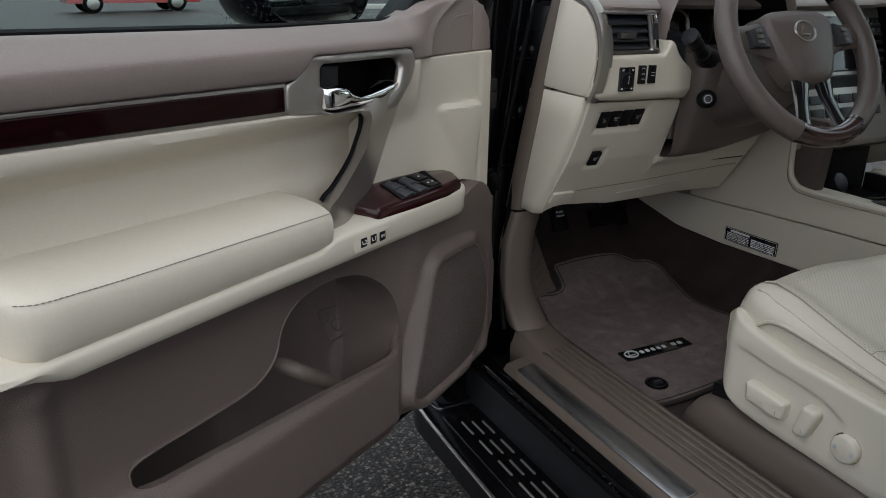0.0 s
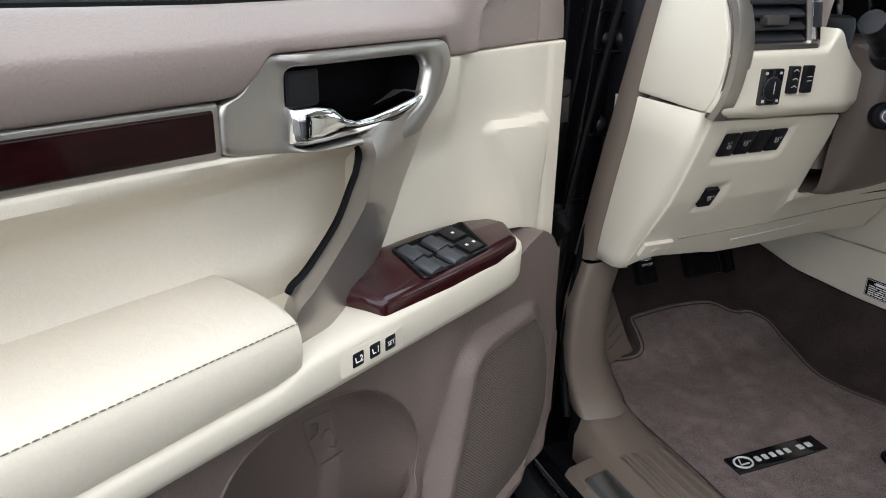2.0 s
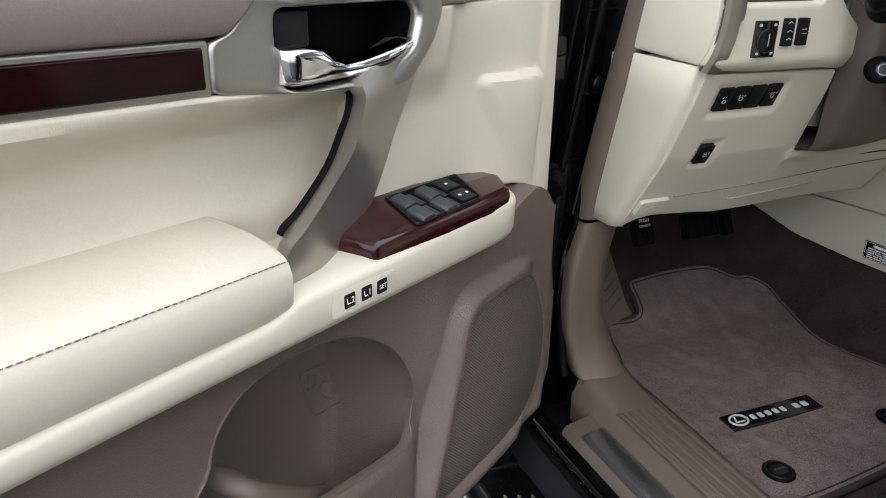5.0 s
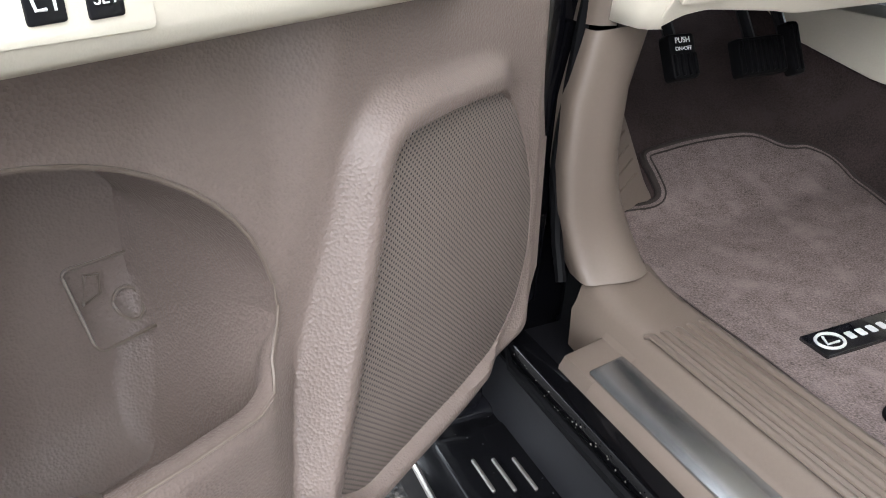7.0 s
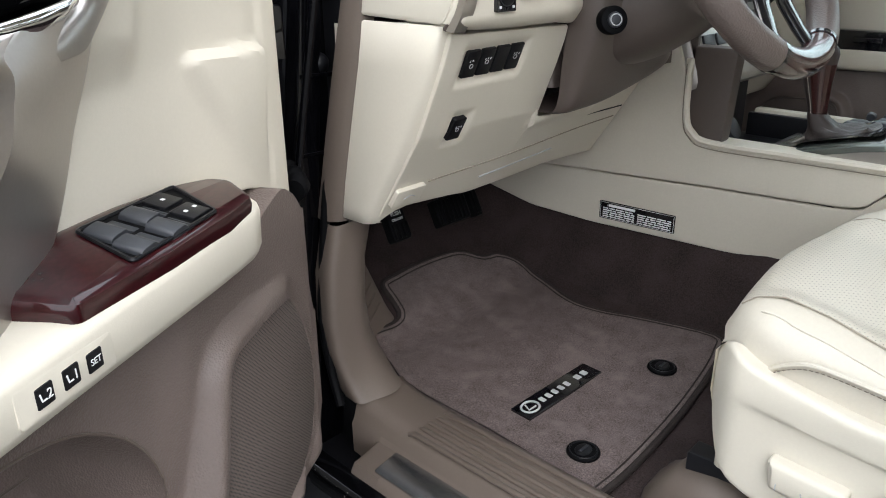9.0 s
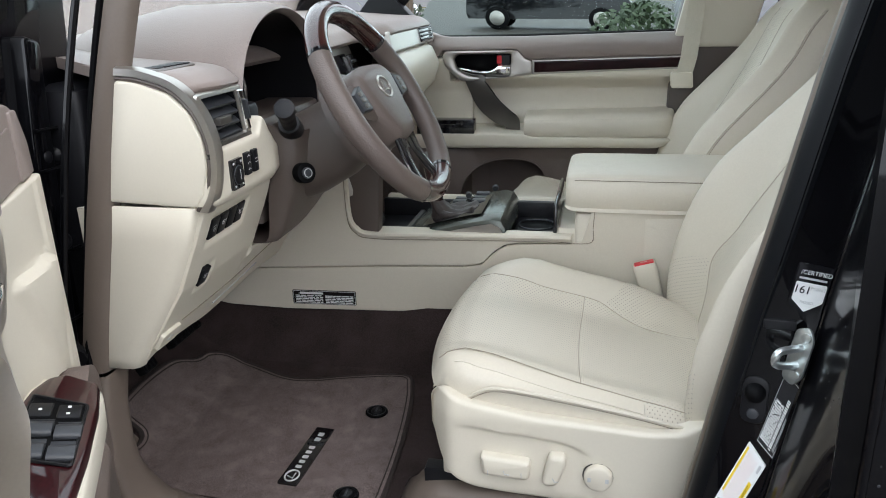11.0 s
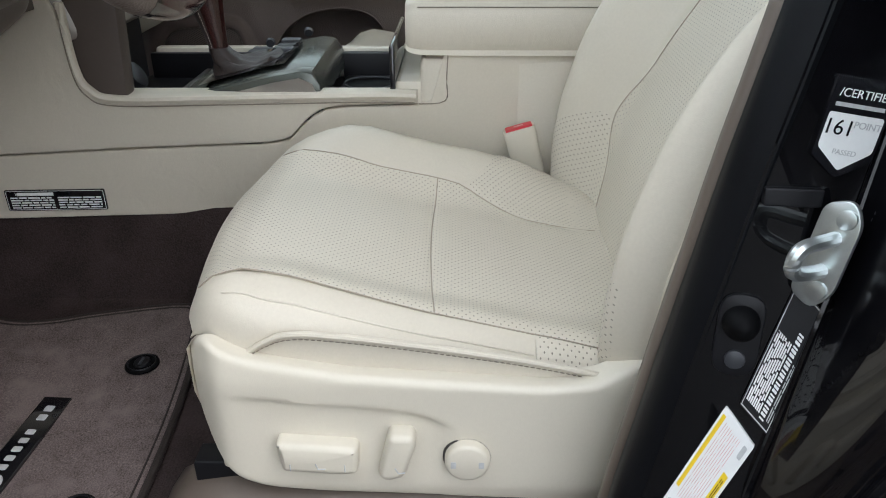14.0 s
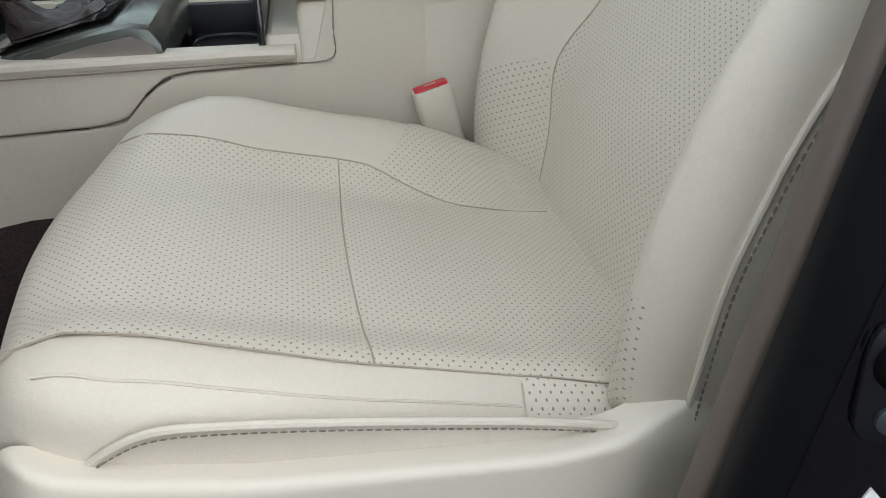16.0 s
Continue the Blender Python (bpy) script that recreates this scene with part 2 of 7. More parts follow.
def part(name, data, material, parent=None, label="", sharp=35):
    """One mesh from (vertices, faces) in world metres, under a thing or a part."""
    verts, faces = data
    o = ORIGIN[parent] if parent is not None else Vector((0, 0, 0))
    me = bpy.data.meshes.new(name)
    me.from_pydata([Vector(v) - o for v in verts], [], faces)
    bm = bmesh.new()
    bm.from_mesh(me)
    bmesh.ops.remove_doubles(bm, verts=bm.verts, dist=0.00002)
    bmesh.ops.recalc_face_normals(bm, faces=bm.faces)
    bm.to_mesh(me)
    bm.free()
    me.polygons.foreach_set("use_smooth", [True] * len(me.polygons))
    me.set_sharp_from_angle(angle=radians(sharp))
    me.materials.append(material)
    ob = new(name, me)
    ob.parent = parent
    ORIGIN[ob] = o
    if label:
        ob["label"] = label
    return ob


def axes(o, u, v, n):
    m = Matrix.Identity(4)
    for k, c in enumerate((u, v, n, o)):
        m.col[k][:3] = Vector(c)
    return m


def put(m, pts):
    return [m @ Vector(p) for p in pts]


def join(*sets):
    verts, faces = [], []
    for v, f in sets:
        k = len(verts)
        verts += list(v)
        faces += [tuple(i + k for i in q) for q in f]
    return verts, faces


def grid(rows, closed=False):
    """Quads over rows of points, all rows of one length."""
    n = len(rows[0])
    verts = [p for r in rows for p in r]
    faces = []
    for i in range(len(rows) - 1):
        for j in range(n if closed else n - 1):
            k = (j + 1) % n
            faces.append((i * n + j, i * n + k, (i + 1) * n + k, (i + 1) * n + j))
    return verts, faces


def loft(rows, cap=True):
    """A closed skin through rings of points."""
    verts, faces = grid(rows, True)
    if cap:
        n = len(rows[0])
        faces += [tuple(range(n)), tuple(range((len(rows) - 1) * n, len(rows) * n))]
    return verts, faces


def curve(tab, r=0.006):
    xs, ys = [p[0] for p in tab], [p[1] for p in tab]
    return lambda u: sum(float(np.interp(u + r * k, xs, ys)) for k in (-1, -0.5, 0, 0.5, 1)) / 5


def steps(a, b, r, n):
    """Places from a to b, close together near both ends."""
    r = min(r, 0.3 * abs(b - a)) * (1 if b > a else -1)
    ends = [0, 0.1, 0.35, 0.65, 1]
    return [a + e * r for e in ends] + list(np.linspace(a + r, b - r, n)[1:-1]) + [b - e * r for e in ends[::-1]]


def panel(m, u0, u1, lo, hi, depth, back=-0.03, roll=0.006, nu=40, nw=14):
    """A moulded panel: lo(u) to hi(u), standing depth(u, w) proud in the frame m, with rolled edges and a skirt back to `back`."""
    lo = lo if callable(lo) else (lambda u, k=lo: k)
    hi = hi if callable(hi) else (lambda u, k=hi: k)
    fn = depth if callable(depth) else (lambda u, w, k=depth: k)
    rows = []
    for u in steps(u0, u1, roll, nu):
        a, b = lo(u), max(hi(u), lo(u) + 0.001)
        col = []
        for w in steps(a, b, roll, nw):
            drop = 0
            if roll:
                for d in (min(u - u0, u1 - u), min(w - a, b - w)):
                    if d < roll:
                        drop += roll - math.sqrt(max(0, roll * roll - (roll - d) ** 2))
            col.append((u, w, fn(u, w) - min(drop, roll * 1.3)))
        rows.append(col)
    rim = rows[0] + [r[-1] for r in rows[1:-1]] + rows[-1][::-1] + [r[0] for r in rows[-2:0:-1]]
    skirt = grid([rim, [(u, w, back) for u, w, _ in rim]], True)
    v, f = join(grid(rows), skirt)
    return put(m, v), f


def smooth(pts, n=6, closed=True):
    """A flowing line through the points."""
    p = [Vector(q) for q in pts]
    out = []
    k = len(p)
    for i in range(k if closed else k - 1):
        a, b, c, d = (p[(i + j) % k] if closed else p[min(max(i + j, 0), k - 1)] for j in (-1, 0, 1, 2))
        for s in range(n):
            t = s / n
            out.append(0.5 * ((2 * b) + (c - a) * t + (2 * a - 5 * b + 4 * c - d) * t * t + (3 * b - a - 3 * c + d) * t ** 3))
    if not closed:
        out.append(p[-1])
    return out


def rounded(pts, r=0.005, n=4):
    """A polygon with its corners rounded."""
    p = [Vector(q).to_2d() if len(q) == 2 else Vector(q) for q in pts]
    out = []
    for i, b in enumerate(p):
        a, c = p[i - 1], p[(i + 1) % len(p)]
        ra = min(r, (a - b).length * 0.45)
        rc = min(r, (c - b).length * 0.45)
        s, e = b + (a - b).normalized() * ra, b + (c - b).normalized() * rc
        for k in range(n + 1):
            t = k / n
            out.append(s * (1 - t) ** 2 + b * 2 * t * (1 - t) + e * t * t)
    return out


def inset(loop, d):
    out = []
    n = len(loop)
    area = sum(loop[i][0] * loop[(i + 1) % n][1] - loop[(i + 1) % n][0] * loop[i][1] for i in range(n))
    s = 1 if area > 0 else -1
    for i in range(n):
        a, c = Vector(loop[i - 1][:2]), Vector(loop[(i + 1) % n][:2])
        t = (c - a)
        t = t.normalized() if t.length > 1e-9 else Vector((1, 0))
        out.append((loop[i][0] - s * t.y * d, loop[i][1] + s * t.x * d))
    return out


def slab(m, loop, n0, n1, bev=0.0015, crown=0.0):
    """A plate with the outline loop, from n0 to n1 in the frame m, its front edge bevelled."""
    rings = [[(*p[:2], n0) for p in loop], [(*p[:2], n1 - bev) for p in loop]]
    for d, h in ((0.3, 0.3), (1.0, 0.0)):
        rings.append([(*p, n1 - bev * h) for p in inset(loop, bev * d)])
    verts, faces = grid(rings, True)
    n = len(loop)
    top = [Vector((p[0], p[1], 0)) for p in rings[-1]]
    base = len(rings) * n - n
    tris = tessellate_polygon([top])
    faces += [tuple(base + i for i in t) for t in tris]
    faces += [tuple(i for i in t) for t in tris]
    return put(m, verts), faces


def resample(loop, n):
    p = [Vector(q).to_3d() if len(q) == 2 else Vector(q) for q in loop]
    p.append(p[0])
    d = [0]
    for a, b in zip(p, p[1:]):
        d.append(d[-1] + (b - a).length)
    return [Vector([float(np.interp(s, d, [q[k] for q in p])) for k in range(3)]) for s in np.linspace(0, d[-1], n, endpoint=False)]


def tube(path, r, sides=8, closed=False, flat=1.0, up=(0, 0, 1)):
    """A round (or flattened) bar along a path."""
    p = [Vector(q) for q in path]
    rows = []
    n = len(p)
    for i, c in enumerate(p):
        a, b = (p[i - 1], p[(i + 1) % n]) if closed else (p[max(i - 1, 0)], p[min(i + 1, n - 1)])
        t = (b - a).normalized()
        x = t.cross(Vector(up))
        x = x.normalized() if x.length > 1e-6 else t.orthogonal().normalized()
        y = t.cross(x)
        rr = r[i] if isinstance(r, (list, tuple)) else r
        rows.append([c + x * rr * math.cos(k * math.tau / sides) + y * rr * flat * math.sin(k * math.tau / sides) for k in range(sides)])
    if closed:
        rows.append(rows[0])
        return grid(rows, True)
    return loft(rows)


def disc(m, r, n0, n1, bev=0.001, sides=24, at=(0, 0), squash=1.0):
    return slab(m, [(at[0] + r * math.cos(a), at[1] + r * squash * math.sin(a)) for a in (k * math.tau / sides for k in range(sides))], n0, n1, bev)


def dome(m, r, height, at=(0, 0), sides=20, rings=6, base=0.0):
    rows = []
    for i in range(rings + 1):
        a = i / rings * math.pi / 2
        rows.append([(at[0] + max(r * math.cos(a), 1e-4) * math.cos(k * math.tau / sides), at[1] + max(r * math.cos(a), 1e-4) * math.sin(k * math.tau / sides), base + height * math.sin(a)) for k in range(sides)])
    v, f = loft(rows)
    return put(m, v), f


def block(x0, y0, z0, x1, y1, z1, bev=0.004):
    """A box with rounded upright and upper edges."""
    return slab(Matrix.Identity(4), rounded([(x0, y0), (x1, y0), (x1, y1), (x0, y1)], max(bev, 0.0005)), z0, z1, bev)


def rect(u0, w0, u1, w1, r=0.003):
    return rounded([(u0, w0), (u1, w0), (u1, w1), (u0, w1)], r)


def text(m, body, size, at=(0, 0), n=0.0006, material=None, parent=None, name="lettering", turn=0.0, label=""):
    """Raised lettering in the built-in font, centred at a place of the frame m."""
    c = bpy.data.curves.new("letters", "FONT")
    c.body, c.size, c.align_x, c.align_y, c.extrude = body, size, "CENTER", "CENTER", 0.0002
    o = bpy.data.objects.new("letters", c)
    scene.collection.objects.link(o)
    bpy.context.view_layer.update()
    me = bpy.data.meshes.new_from_object(o.evaluated_get(bpy.context.evaluated_depsgraph_get()))
    bpy.data.objects.remove(o)
    q = m @ Matrix.Translation((*at, n)) @ Matrix.Rotation(turn, 4, "Z")
    base = ORIGIN[parent]
    me.transform(Matrix.Translation(-base) @ q)
    me.materials.append(material)
    ob = new(name, me)
    ob.parent = parent
    ORIGIN[ob] = base
    if label:
        ob["label"] = label
    return ob


def mirror_x(data, c):
    v, f = data
    return [Vector((2 * c - p[0], p[1], p[2])) for p in v], f


def inside(loop, x, y):
    """Signed distance to a polygon: positive inside."""
    best, c = 1e9, False
    n = len(loop)
    for i in range(n):
        x0, y0 = loop[i][:2]
        x1, y1 = loop[(i + 1) % n][:2]
        dx, dy = x1 - x0, y1 - y0
        t = max(0, min(1, ((x - x0) * dx + (y - y0) * dy) / (dx * dx + dy * dy + 1e-12)))
        best = min(best, math.hypot(x - x0 - t * dx, y - y0 - t * dy))
        if (y0 > y) != (y1 > y) and x < dx * (y - y0) / (dy + 1e-12) + x0:
            c = not c
    return best if c else -best


def ease(t):
    t = max(0.0, min(1.0, t))
    return t * t * (3 - 2 * t)


def stitches(path, material, name, parent, step=0.006, length=0.0042, r=0.0006):
    """A row of short threads along a line, in one mesh."""
    p = [Vector(q) for q in path]
    d = [0]
    for a, b in zip(p, p[1:]):
        d.append(d[-1] + (b - a).length)

    def at(s):
        return Vector([float(np.interp(s, d, [q[k] for q in p])) for k in range(3)])
    sets, s = [], 0.0
    while s + length < d[-1]:
        sets.append(tube([at(s), at(s + length / 2), at(s + length)], [r * 0.6, r, r * 0.6], 5))
        s += step
    return part(name, join(*sets), material, parent)


def outward(loop, c, d):
    """How many times d fits between c and the outline on its way out."""
    best = 1.0
    n = len(loop)
    for k in range(n):
        a, b = Vector(loop[k]).to_2d() - c.to_2d(), Vector(loop[(k + 1) % n]).to_2d() - c.to_2d()
        e = b - a
        det = d.x * -e.y + e.x * d.y
        if abs(det) < 1e-12:
            continue
        t = (a.x * -e.y + e.x * a.y) / det
        s = (d.x * a.y - d.y * a.x) / det
        if t > best and -1e-6 <= s <= 1 + 1e-6:
            best = t
    return best


# ---- the two front doors ----
def build_door(m, at, driver):
    """A front door: u from the hinge backwards, w up, n into the cabin."""
    if driver:
        d = thing("front_door", at, "open black front door with cream, taupe and brown trim and red wood", "car door")
    else:
        d = thing("front_door", at, "closed front door with cream insert, taupe top and dark wood strip", "car door")
    # outer shell with the painted edge
    shell = rounded([(-0.03, 0.60), (0.0, 0.545), (0.35, 0.53), (0.93, 0.53), (0.985, 0.60), (1.0, 0.95), (0.99, 1.24), (0.30, 1.245), (0.0, 1.245), (-0.04, 0.95)], 0.03)
    part("door_shell", slab(m, shell, -0.20, -0.125, 0.01), paint, d, "black painted steel shell")
    part("weather_strip", tube(put(m, smooth([(0.12, 0.556, -0.03), (0.3, 0.553, -0.025), (0.92, 0.555, -0.025), (0.965, 0.62, -0.025), (0.975, 0.95, -0.025), (0.97, 1.22, -0.025)], 5, False)), 0.009, 8), rubber, d)
    # taupe top
    lo = curve([(-0.02, 1.207), (0.243, 1.206), (0.252, 1.2265), (0.478, 1.228), (0.500, 1.199), (0.52, 1.1975), (0.97, 1.206)], 0.006)
    hi = curve([(-0.02, 1.245), (0.0, 1.275), (0.03, 1.293), (0.06, 1.298), (0.12, 1.298), (0.185, 1.290), (0.225, 1.273), (0.262, 1.264), (0.5, 1.262), (0.97, 1.270)], 0.012)

    sail_at = curve([(1.20, 0.187), (1.248, 0.179), (1.271, 0.156), (1.293, 0.116), (1.302, 0.074)], 0.004)

    def top_depth(u, w):
        s = (w - 1.2) / 0.065
        bulge = 0.014 * math.sin(math.pi * min(1, max(0, s * 0.8 + 0.12)))
        back_tilt = -0.03 * ease((s - 0.55) / 0.6) * ease((u - 0.2) / 0.06)
        return 0.0 + bulge * ease((u - 0.20) / 0.08) + back_tilt + 0.004 * (1 - ease((u - 0.2) / 0.08)) + 0.003 * math.exp(-((u - sail_at(w) - 0.008) / 0.008) ** 2) - 0.007 * ease((sail_at(w) + 0.004 - u) / 0.008)
    part("top_trim", panel(m, -0.012, 0.95, lo, hi, top_depth, -0.05, 0.005, 190, 24), taupe, d, "taupe grained soft top trim")
    part("sail_crease", tube(put(m, smooth([(0.130, 1.253, -0.003), (0.118, 1.262, -0.003), (0.105, 1.267, -0.003), (0.063, 1.271, -0.003)], 5, False)), 0.0014, 6), taupe, d)
    part("sail_edge", slab(m, rounded([(0.050, 1.208), (0.050, 1.287), (0.020, 1.286), (-0.006, 1.245), (-0.010, 1.208)], 0.003), -0.02, 0.0005, 0.002), taupe, d)
    # wood strip in its silver surround
    part("trim_surround", panel(m, 0.5205, 0.95, curve([(0.5, 1.1545), (0.97, 1.170)]), curve([(0.5, 1.1965), (0.97, 1.2065)]), 0.003, -0.03, 0.003, 20, 6), silver, d, "satin silver surround")
    part("wood_strip", panel(m, 0.5275, 0.95, curve([(0.5, 1.1605), (0.97, 1.1755)]), curve([(0.5, 1.1915), (0.97, 1.2015)]), lambda u, w: 0.0065, 0.0, 0.0025, 30, 8), strip_wood, d, "glossy dark red wood strip")
    # cream insert behind the strap, hollow in the middle
    ins_hi = curve([(0.26, 1.14), (0.36, 1.146), (0.40, 1.1475), (0.47, 1.151), (0.53, 1.156), (0.97, 1.171)], 0.01)

    def insert_depth(u, w):
        s = (w - 1.03) / 0.125
        n = -0.048 + 0.052 * ease((s - 0.62) / 0.36)
        return n + 0.012 * ease((0.3 - s) / 0.3)
    part("insert", panel(m, 0.30, 0.945, 0.985, ins_hi, insert_depth, -0.075, 0.004, 50, 22), leather, d, "cream leather insert")
    # front upper cream panel
    f_hi = curve([(-0.02, 1.2065), (0.26, 1.2055), (0.30, 1.205)])
    f_lo = curve([(-0.02, 0.938), (0.018, 0.934), (0.03, 0.958), (0.07, 0.978), (0.13, 0.985), (0.3, 0.985), (0.45, 0.99)])

    def front_depth(u, w):
        n = 0.004 - 0.022 * ease((u - 0.05) / 0.14) * (0.45 + 0.55 * ease((1.20 - w) / 0.10))
        n += 0.010 * ease((u - 0.195) / 0.03) * ease((w - 1.10) / 0.05)
        n -= 0.05 * ease((u - 0.272) / 0.015) * ease((w - 1.135) / 0.01)
        # a wedge that stands proud below a slanting shelf
        shelf = 1.125 + 0.012 * ease((u - 0.13) / 0.03) * -1
        left_of = 0.158 - 0.56 * (1.12 - w)
        n += 0.012 * ease((shelf - w) / 0.011) * ease((left_of - u) / 0.022) * ease((u - 0.028) / 0.014) * ease((w - 0.955) / 0.15)
        n += 0.003 * ease((0.034 - u) / 0.010)
        return n
    part("front_panel", panel(m, -0.006, 0.34, f_lo, f_hi, front_depth, -0.07, 0.003, 70, 50), beige, d, "cream moulded plastic panel")
    # cream ledge that carries the switches
    l_lo = curve([(0.09, 0.956), (0.105, 0.950), (0.14, 0.943), (0.20, 0.942), (0.30, 0.944), (0.62, 0.949), (0.885, 0.951), (0.915, 0.964), (0.97, 0.972)], 0.008)
    l_out = curve([(0.120, -0.020), (0.124, 0.012), (0.131, 0.031), (0.142, 0.045), (0.156, 0.054), (0.175, 0.0585), (0.25, 0.060), (0.97, 0.060)], 0.003)
    rows = []
    for u in sorted(list(np.linspace(0.120, 0.18, 20)) + list(np.linspace(0.19, 0.50, 18)) + list(np.linspace(0.51, 0.95, 26))):
        n, lo_w = l_out(u), l_lo(u)
        drop = 0.010 * ease((u - 0.497) / 0.03) + 0.008 * (1 - ease((u - 0.12) / 0.04))
        top = lambda k: 1.004 - 0.22 * max(k, -0.01) - drop
        rows.append([(u, top(-0.01), -0.045), (u, top(n - 0.02), n - 0.02), (u, top(n) + 0.001, n - 0.006), (u, top(n) - 0.0015, n - 0.0018), (u, top(n) - 0.006, n), (u, lo_w + 0.012, n - 0.0015), (u, lo_w + 0.004, n - 0.005), (u, lo_w, n - 0.012), (u, lo_w, -0.045)])
    v, f = loft(rows)
    part("ledge", (put(m, v), f), beige, d, "cream plastic ledge", 50)
    # armrest cushion
    rows = []
    sect = [(-0.066, 1.046), (-0.02, 1.0455), (0.012, 1.0435), (0.036, 1.0395), (0.050, 1.0335), (0.0560, 1.0285), (0.0595, 1.019), (0.0605, 1.006), (0.0585, 0.990), (0.053, 0.981), (0.042, 0.976), (-0.066, 0.976)]
    for u, k, sh in ((0.5015, 0.80, 0.0), (0.504, 0.94, 0), (0.509, 1.0, 0), (0.56, 1.01, 0.001), (0.68, 1.01, 0.004), (0.80, 1.0, 0.007), (0.87, 0.99, 0.010), (0.905, 0.96, 0.013), (0.921, 0.88, 0.016), (0.928, 0.70, 0.018)):
        rows.append([(u, 1.006 + (w - 1.006) * k + sh * (w > 1.0), -0.052 + (n + 0.052) * (0.9 + 0.1 * k if k > 0.9 else k)) for n, w in sect])
    v, f = loft(rows)
    cushion = part("armrest", (put(m, v), f), leather, d, "cream leather armrest cushion", 50)
    seam = [(r[5][0], r[5][1] + 0.0005, r[5][2] + 0.0003) for r in rows[1:-1]]
    stitches(put(m, smooth(seam, 8, False)), brown_thread if driver else pale_thread, "stitching", cushion, 0.0058, 0.0044, 0.0006)
    # silver handle surround and pull strap
    outer = rounded([(0.5205, 1.1965), (0.502, 1.1985), (0.478, 1.2275), (0.262, 1.226), (0.253, 1.205), (0.266, 1.178), (0.302, 1.142), (0.335, 1.138), (0.400, 1.1455), (0.470, 1.1495), (0.5215, 1.1555)], 0.008, 5)
    inner = rounded([(0.4605, 1.190), (0.4595, 1.2165), (0.302, 1.2150), (0.2905, 1.203), (0.301, 1.173), (0.345, 1.1520), (0.446, 1.1495), (0.4570, 1.154)], 0.009, 5)
    hub = Vector((0.376, 1.184, 0))
    i = resample(inner, 140)
    o = [hub + (p - hub) * outward(outer, hub, p - hub) for p in i]
    wing = lambda p: 0.004 + 0.016 * ease((0.475 - p[0]) / 0.04)
    ringrows = []
    for f_in, h in ((0.0, -0.03), (0.0, 0.0), (0.03, 0.75), (0.10, 1.0), (0.45, 1.08), (0.80, 1.02), (0.94, 0.85), (1.0, 0.6), (1.0, -0.035)):
        row = []
        for a, b in zip(o, i):
            p = a.lerp(b, f_in)
            row.append((p.x, p.y, h * wing(p) if h >= 0 else h))
        ringrows.append(row)
    v, f = grid(ringrows, True)
    bez = part("handle_surround", (put(m, v), f), silver, d, "satin silver handle surround", 50)
    stations = [
        ((0.372, 1.158, 0.010), (0.362, 1.164, 0.023), (0.262, 1.190, 0.008)),
        ((0.388, 1.149, 0.012), (0.384, 1.1515, 0.030), (0.272, 1.166, 0.007)),
        ((0.3805, 1.137, 0.013), (0.388, 1.1395, 0.037), (0.288, 1.128, 0.004)),
        ((0.393, 1.124, 0.022), (0.4005, 1.122, 0.043), (0.300, 1.090, -0.005)),
        ((0.405, 1.108, 0.024), (0.4165, 1.1035, 0.0505), (0.313, 1.052, -0.010)),
        ((0.426, 1.081, 0.026), (0.441, 1.078, 0.050), (0.340, 1.018, -0.006)),
        ((0.460, 1.049, 0.024), (0.476, 1.046, 0.049), (0.385, 0.990, 0.006)),
        ((0.4765, 1.032, 0.018), (0.496, 1.0285, 0.047), (0.424, 0.984, 0.024)),
        ((0.480, 0.990, 0.010), (0.494, 0.9865, 0.035), (0.425, 0.979, 0.023)),
    ]
    lines = [smooth([s[k] for s in stations], 4, False) for k in range(3)]
    rows = []
    for a, c, e in zip(*lines):
        if not driver:
            c, e = a.lerp(c, 0.65), a.lerp(e, 0.6)
        under = a.lerp(e, 0.3)
        rows.append([(under.x, under.y, a.z - 0.022), a, a.lerp(c, 0.80), c.lerp(a, 0.07) + Vector((0, 0, 0.0008)), c.lerp(e, 0.05) + Vector((0, 0, 0.0004)), c.lerp(e, 0.5) + Vector((0, 0, 0.0015)), c.lerp(e, 0.92) + Vector((0, 0, 0.001)), e, (e.x, e.y, min(e.z, a.z) - 0.03)])
    v, f = loft(rows)
    # the passenger strap is the same silver, darkened in colour for the cabin's shade
    part("pull_strap", (put(m, v), f), silver if driver else dark_silver, d, "satin silver pull strap", 32)
    # black strip for the shade in the open gap behind the strap
    part("strap_gap_shade", tube(put(m, [(p.x - 0.001, p.y, p.z - 0.004) for p in lines[0][7:-4]]), 0.004, 6), rubber, d)
    floor_loop = [tuple(p[:2]) for p in inset([(q.x, q.y) for q in i], -0.002)]
    wall_loop = [tuple(p[:2]) for p in inset([(q.x, q.y) for q in i], 0.0008)]
    lv, lf = grid([[(u, w, -0.035) for u, w in wall_loop], [(u, w, 0.45 * wing((u, w))) for u, w in wall_loop]], True)
    part("handle_cup", join(slab(m, floor_loop, -0.045, -0.028, 0.001), (put(m, lv), lf)), rubber, d, "black cup")
    part("lock_tab", slab(m, rect(0.420, 1.182, 0.4580, 1.2135, 0.004), -0.02, 0.005, 0.004), black, d, "black lock tab")
    if not driver:
        part("lock_flag", slab(m, rect(0.418, 1.188, 0.432, 1.2115, 0.002), 0.0, 0.009, 0.001), red, d)
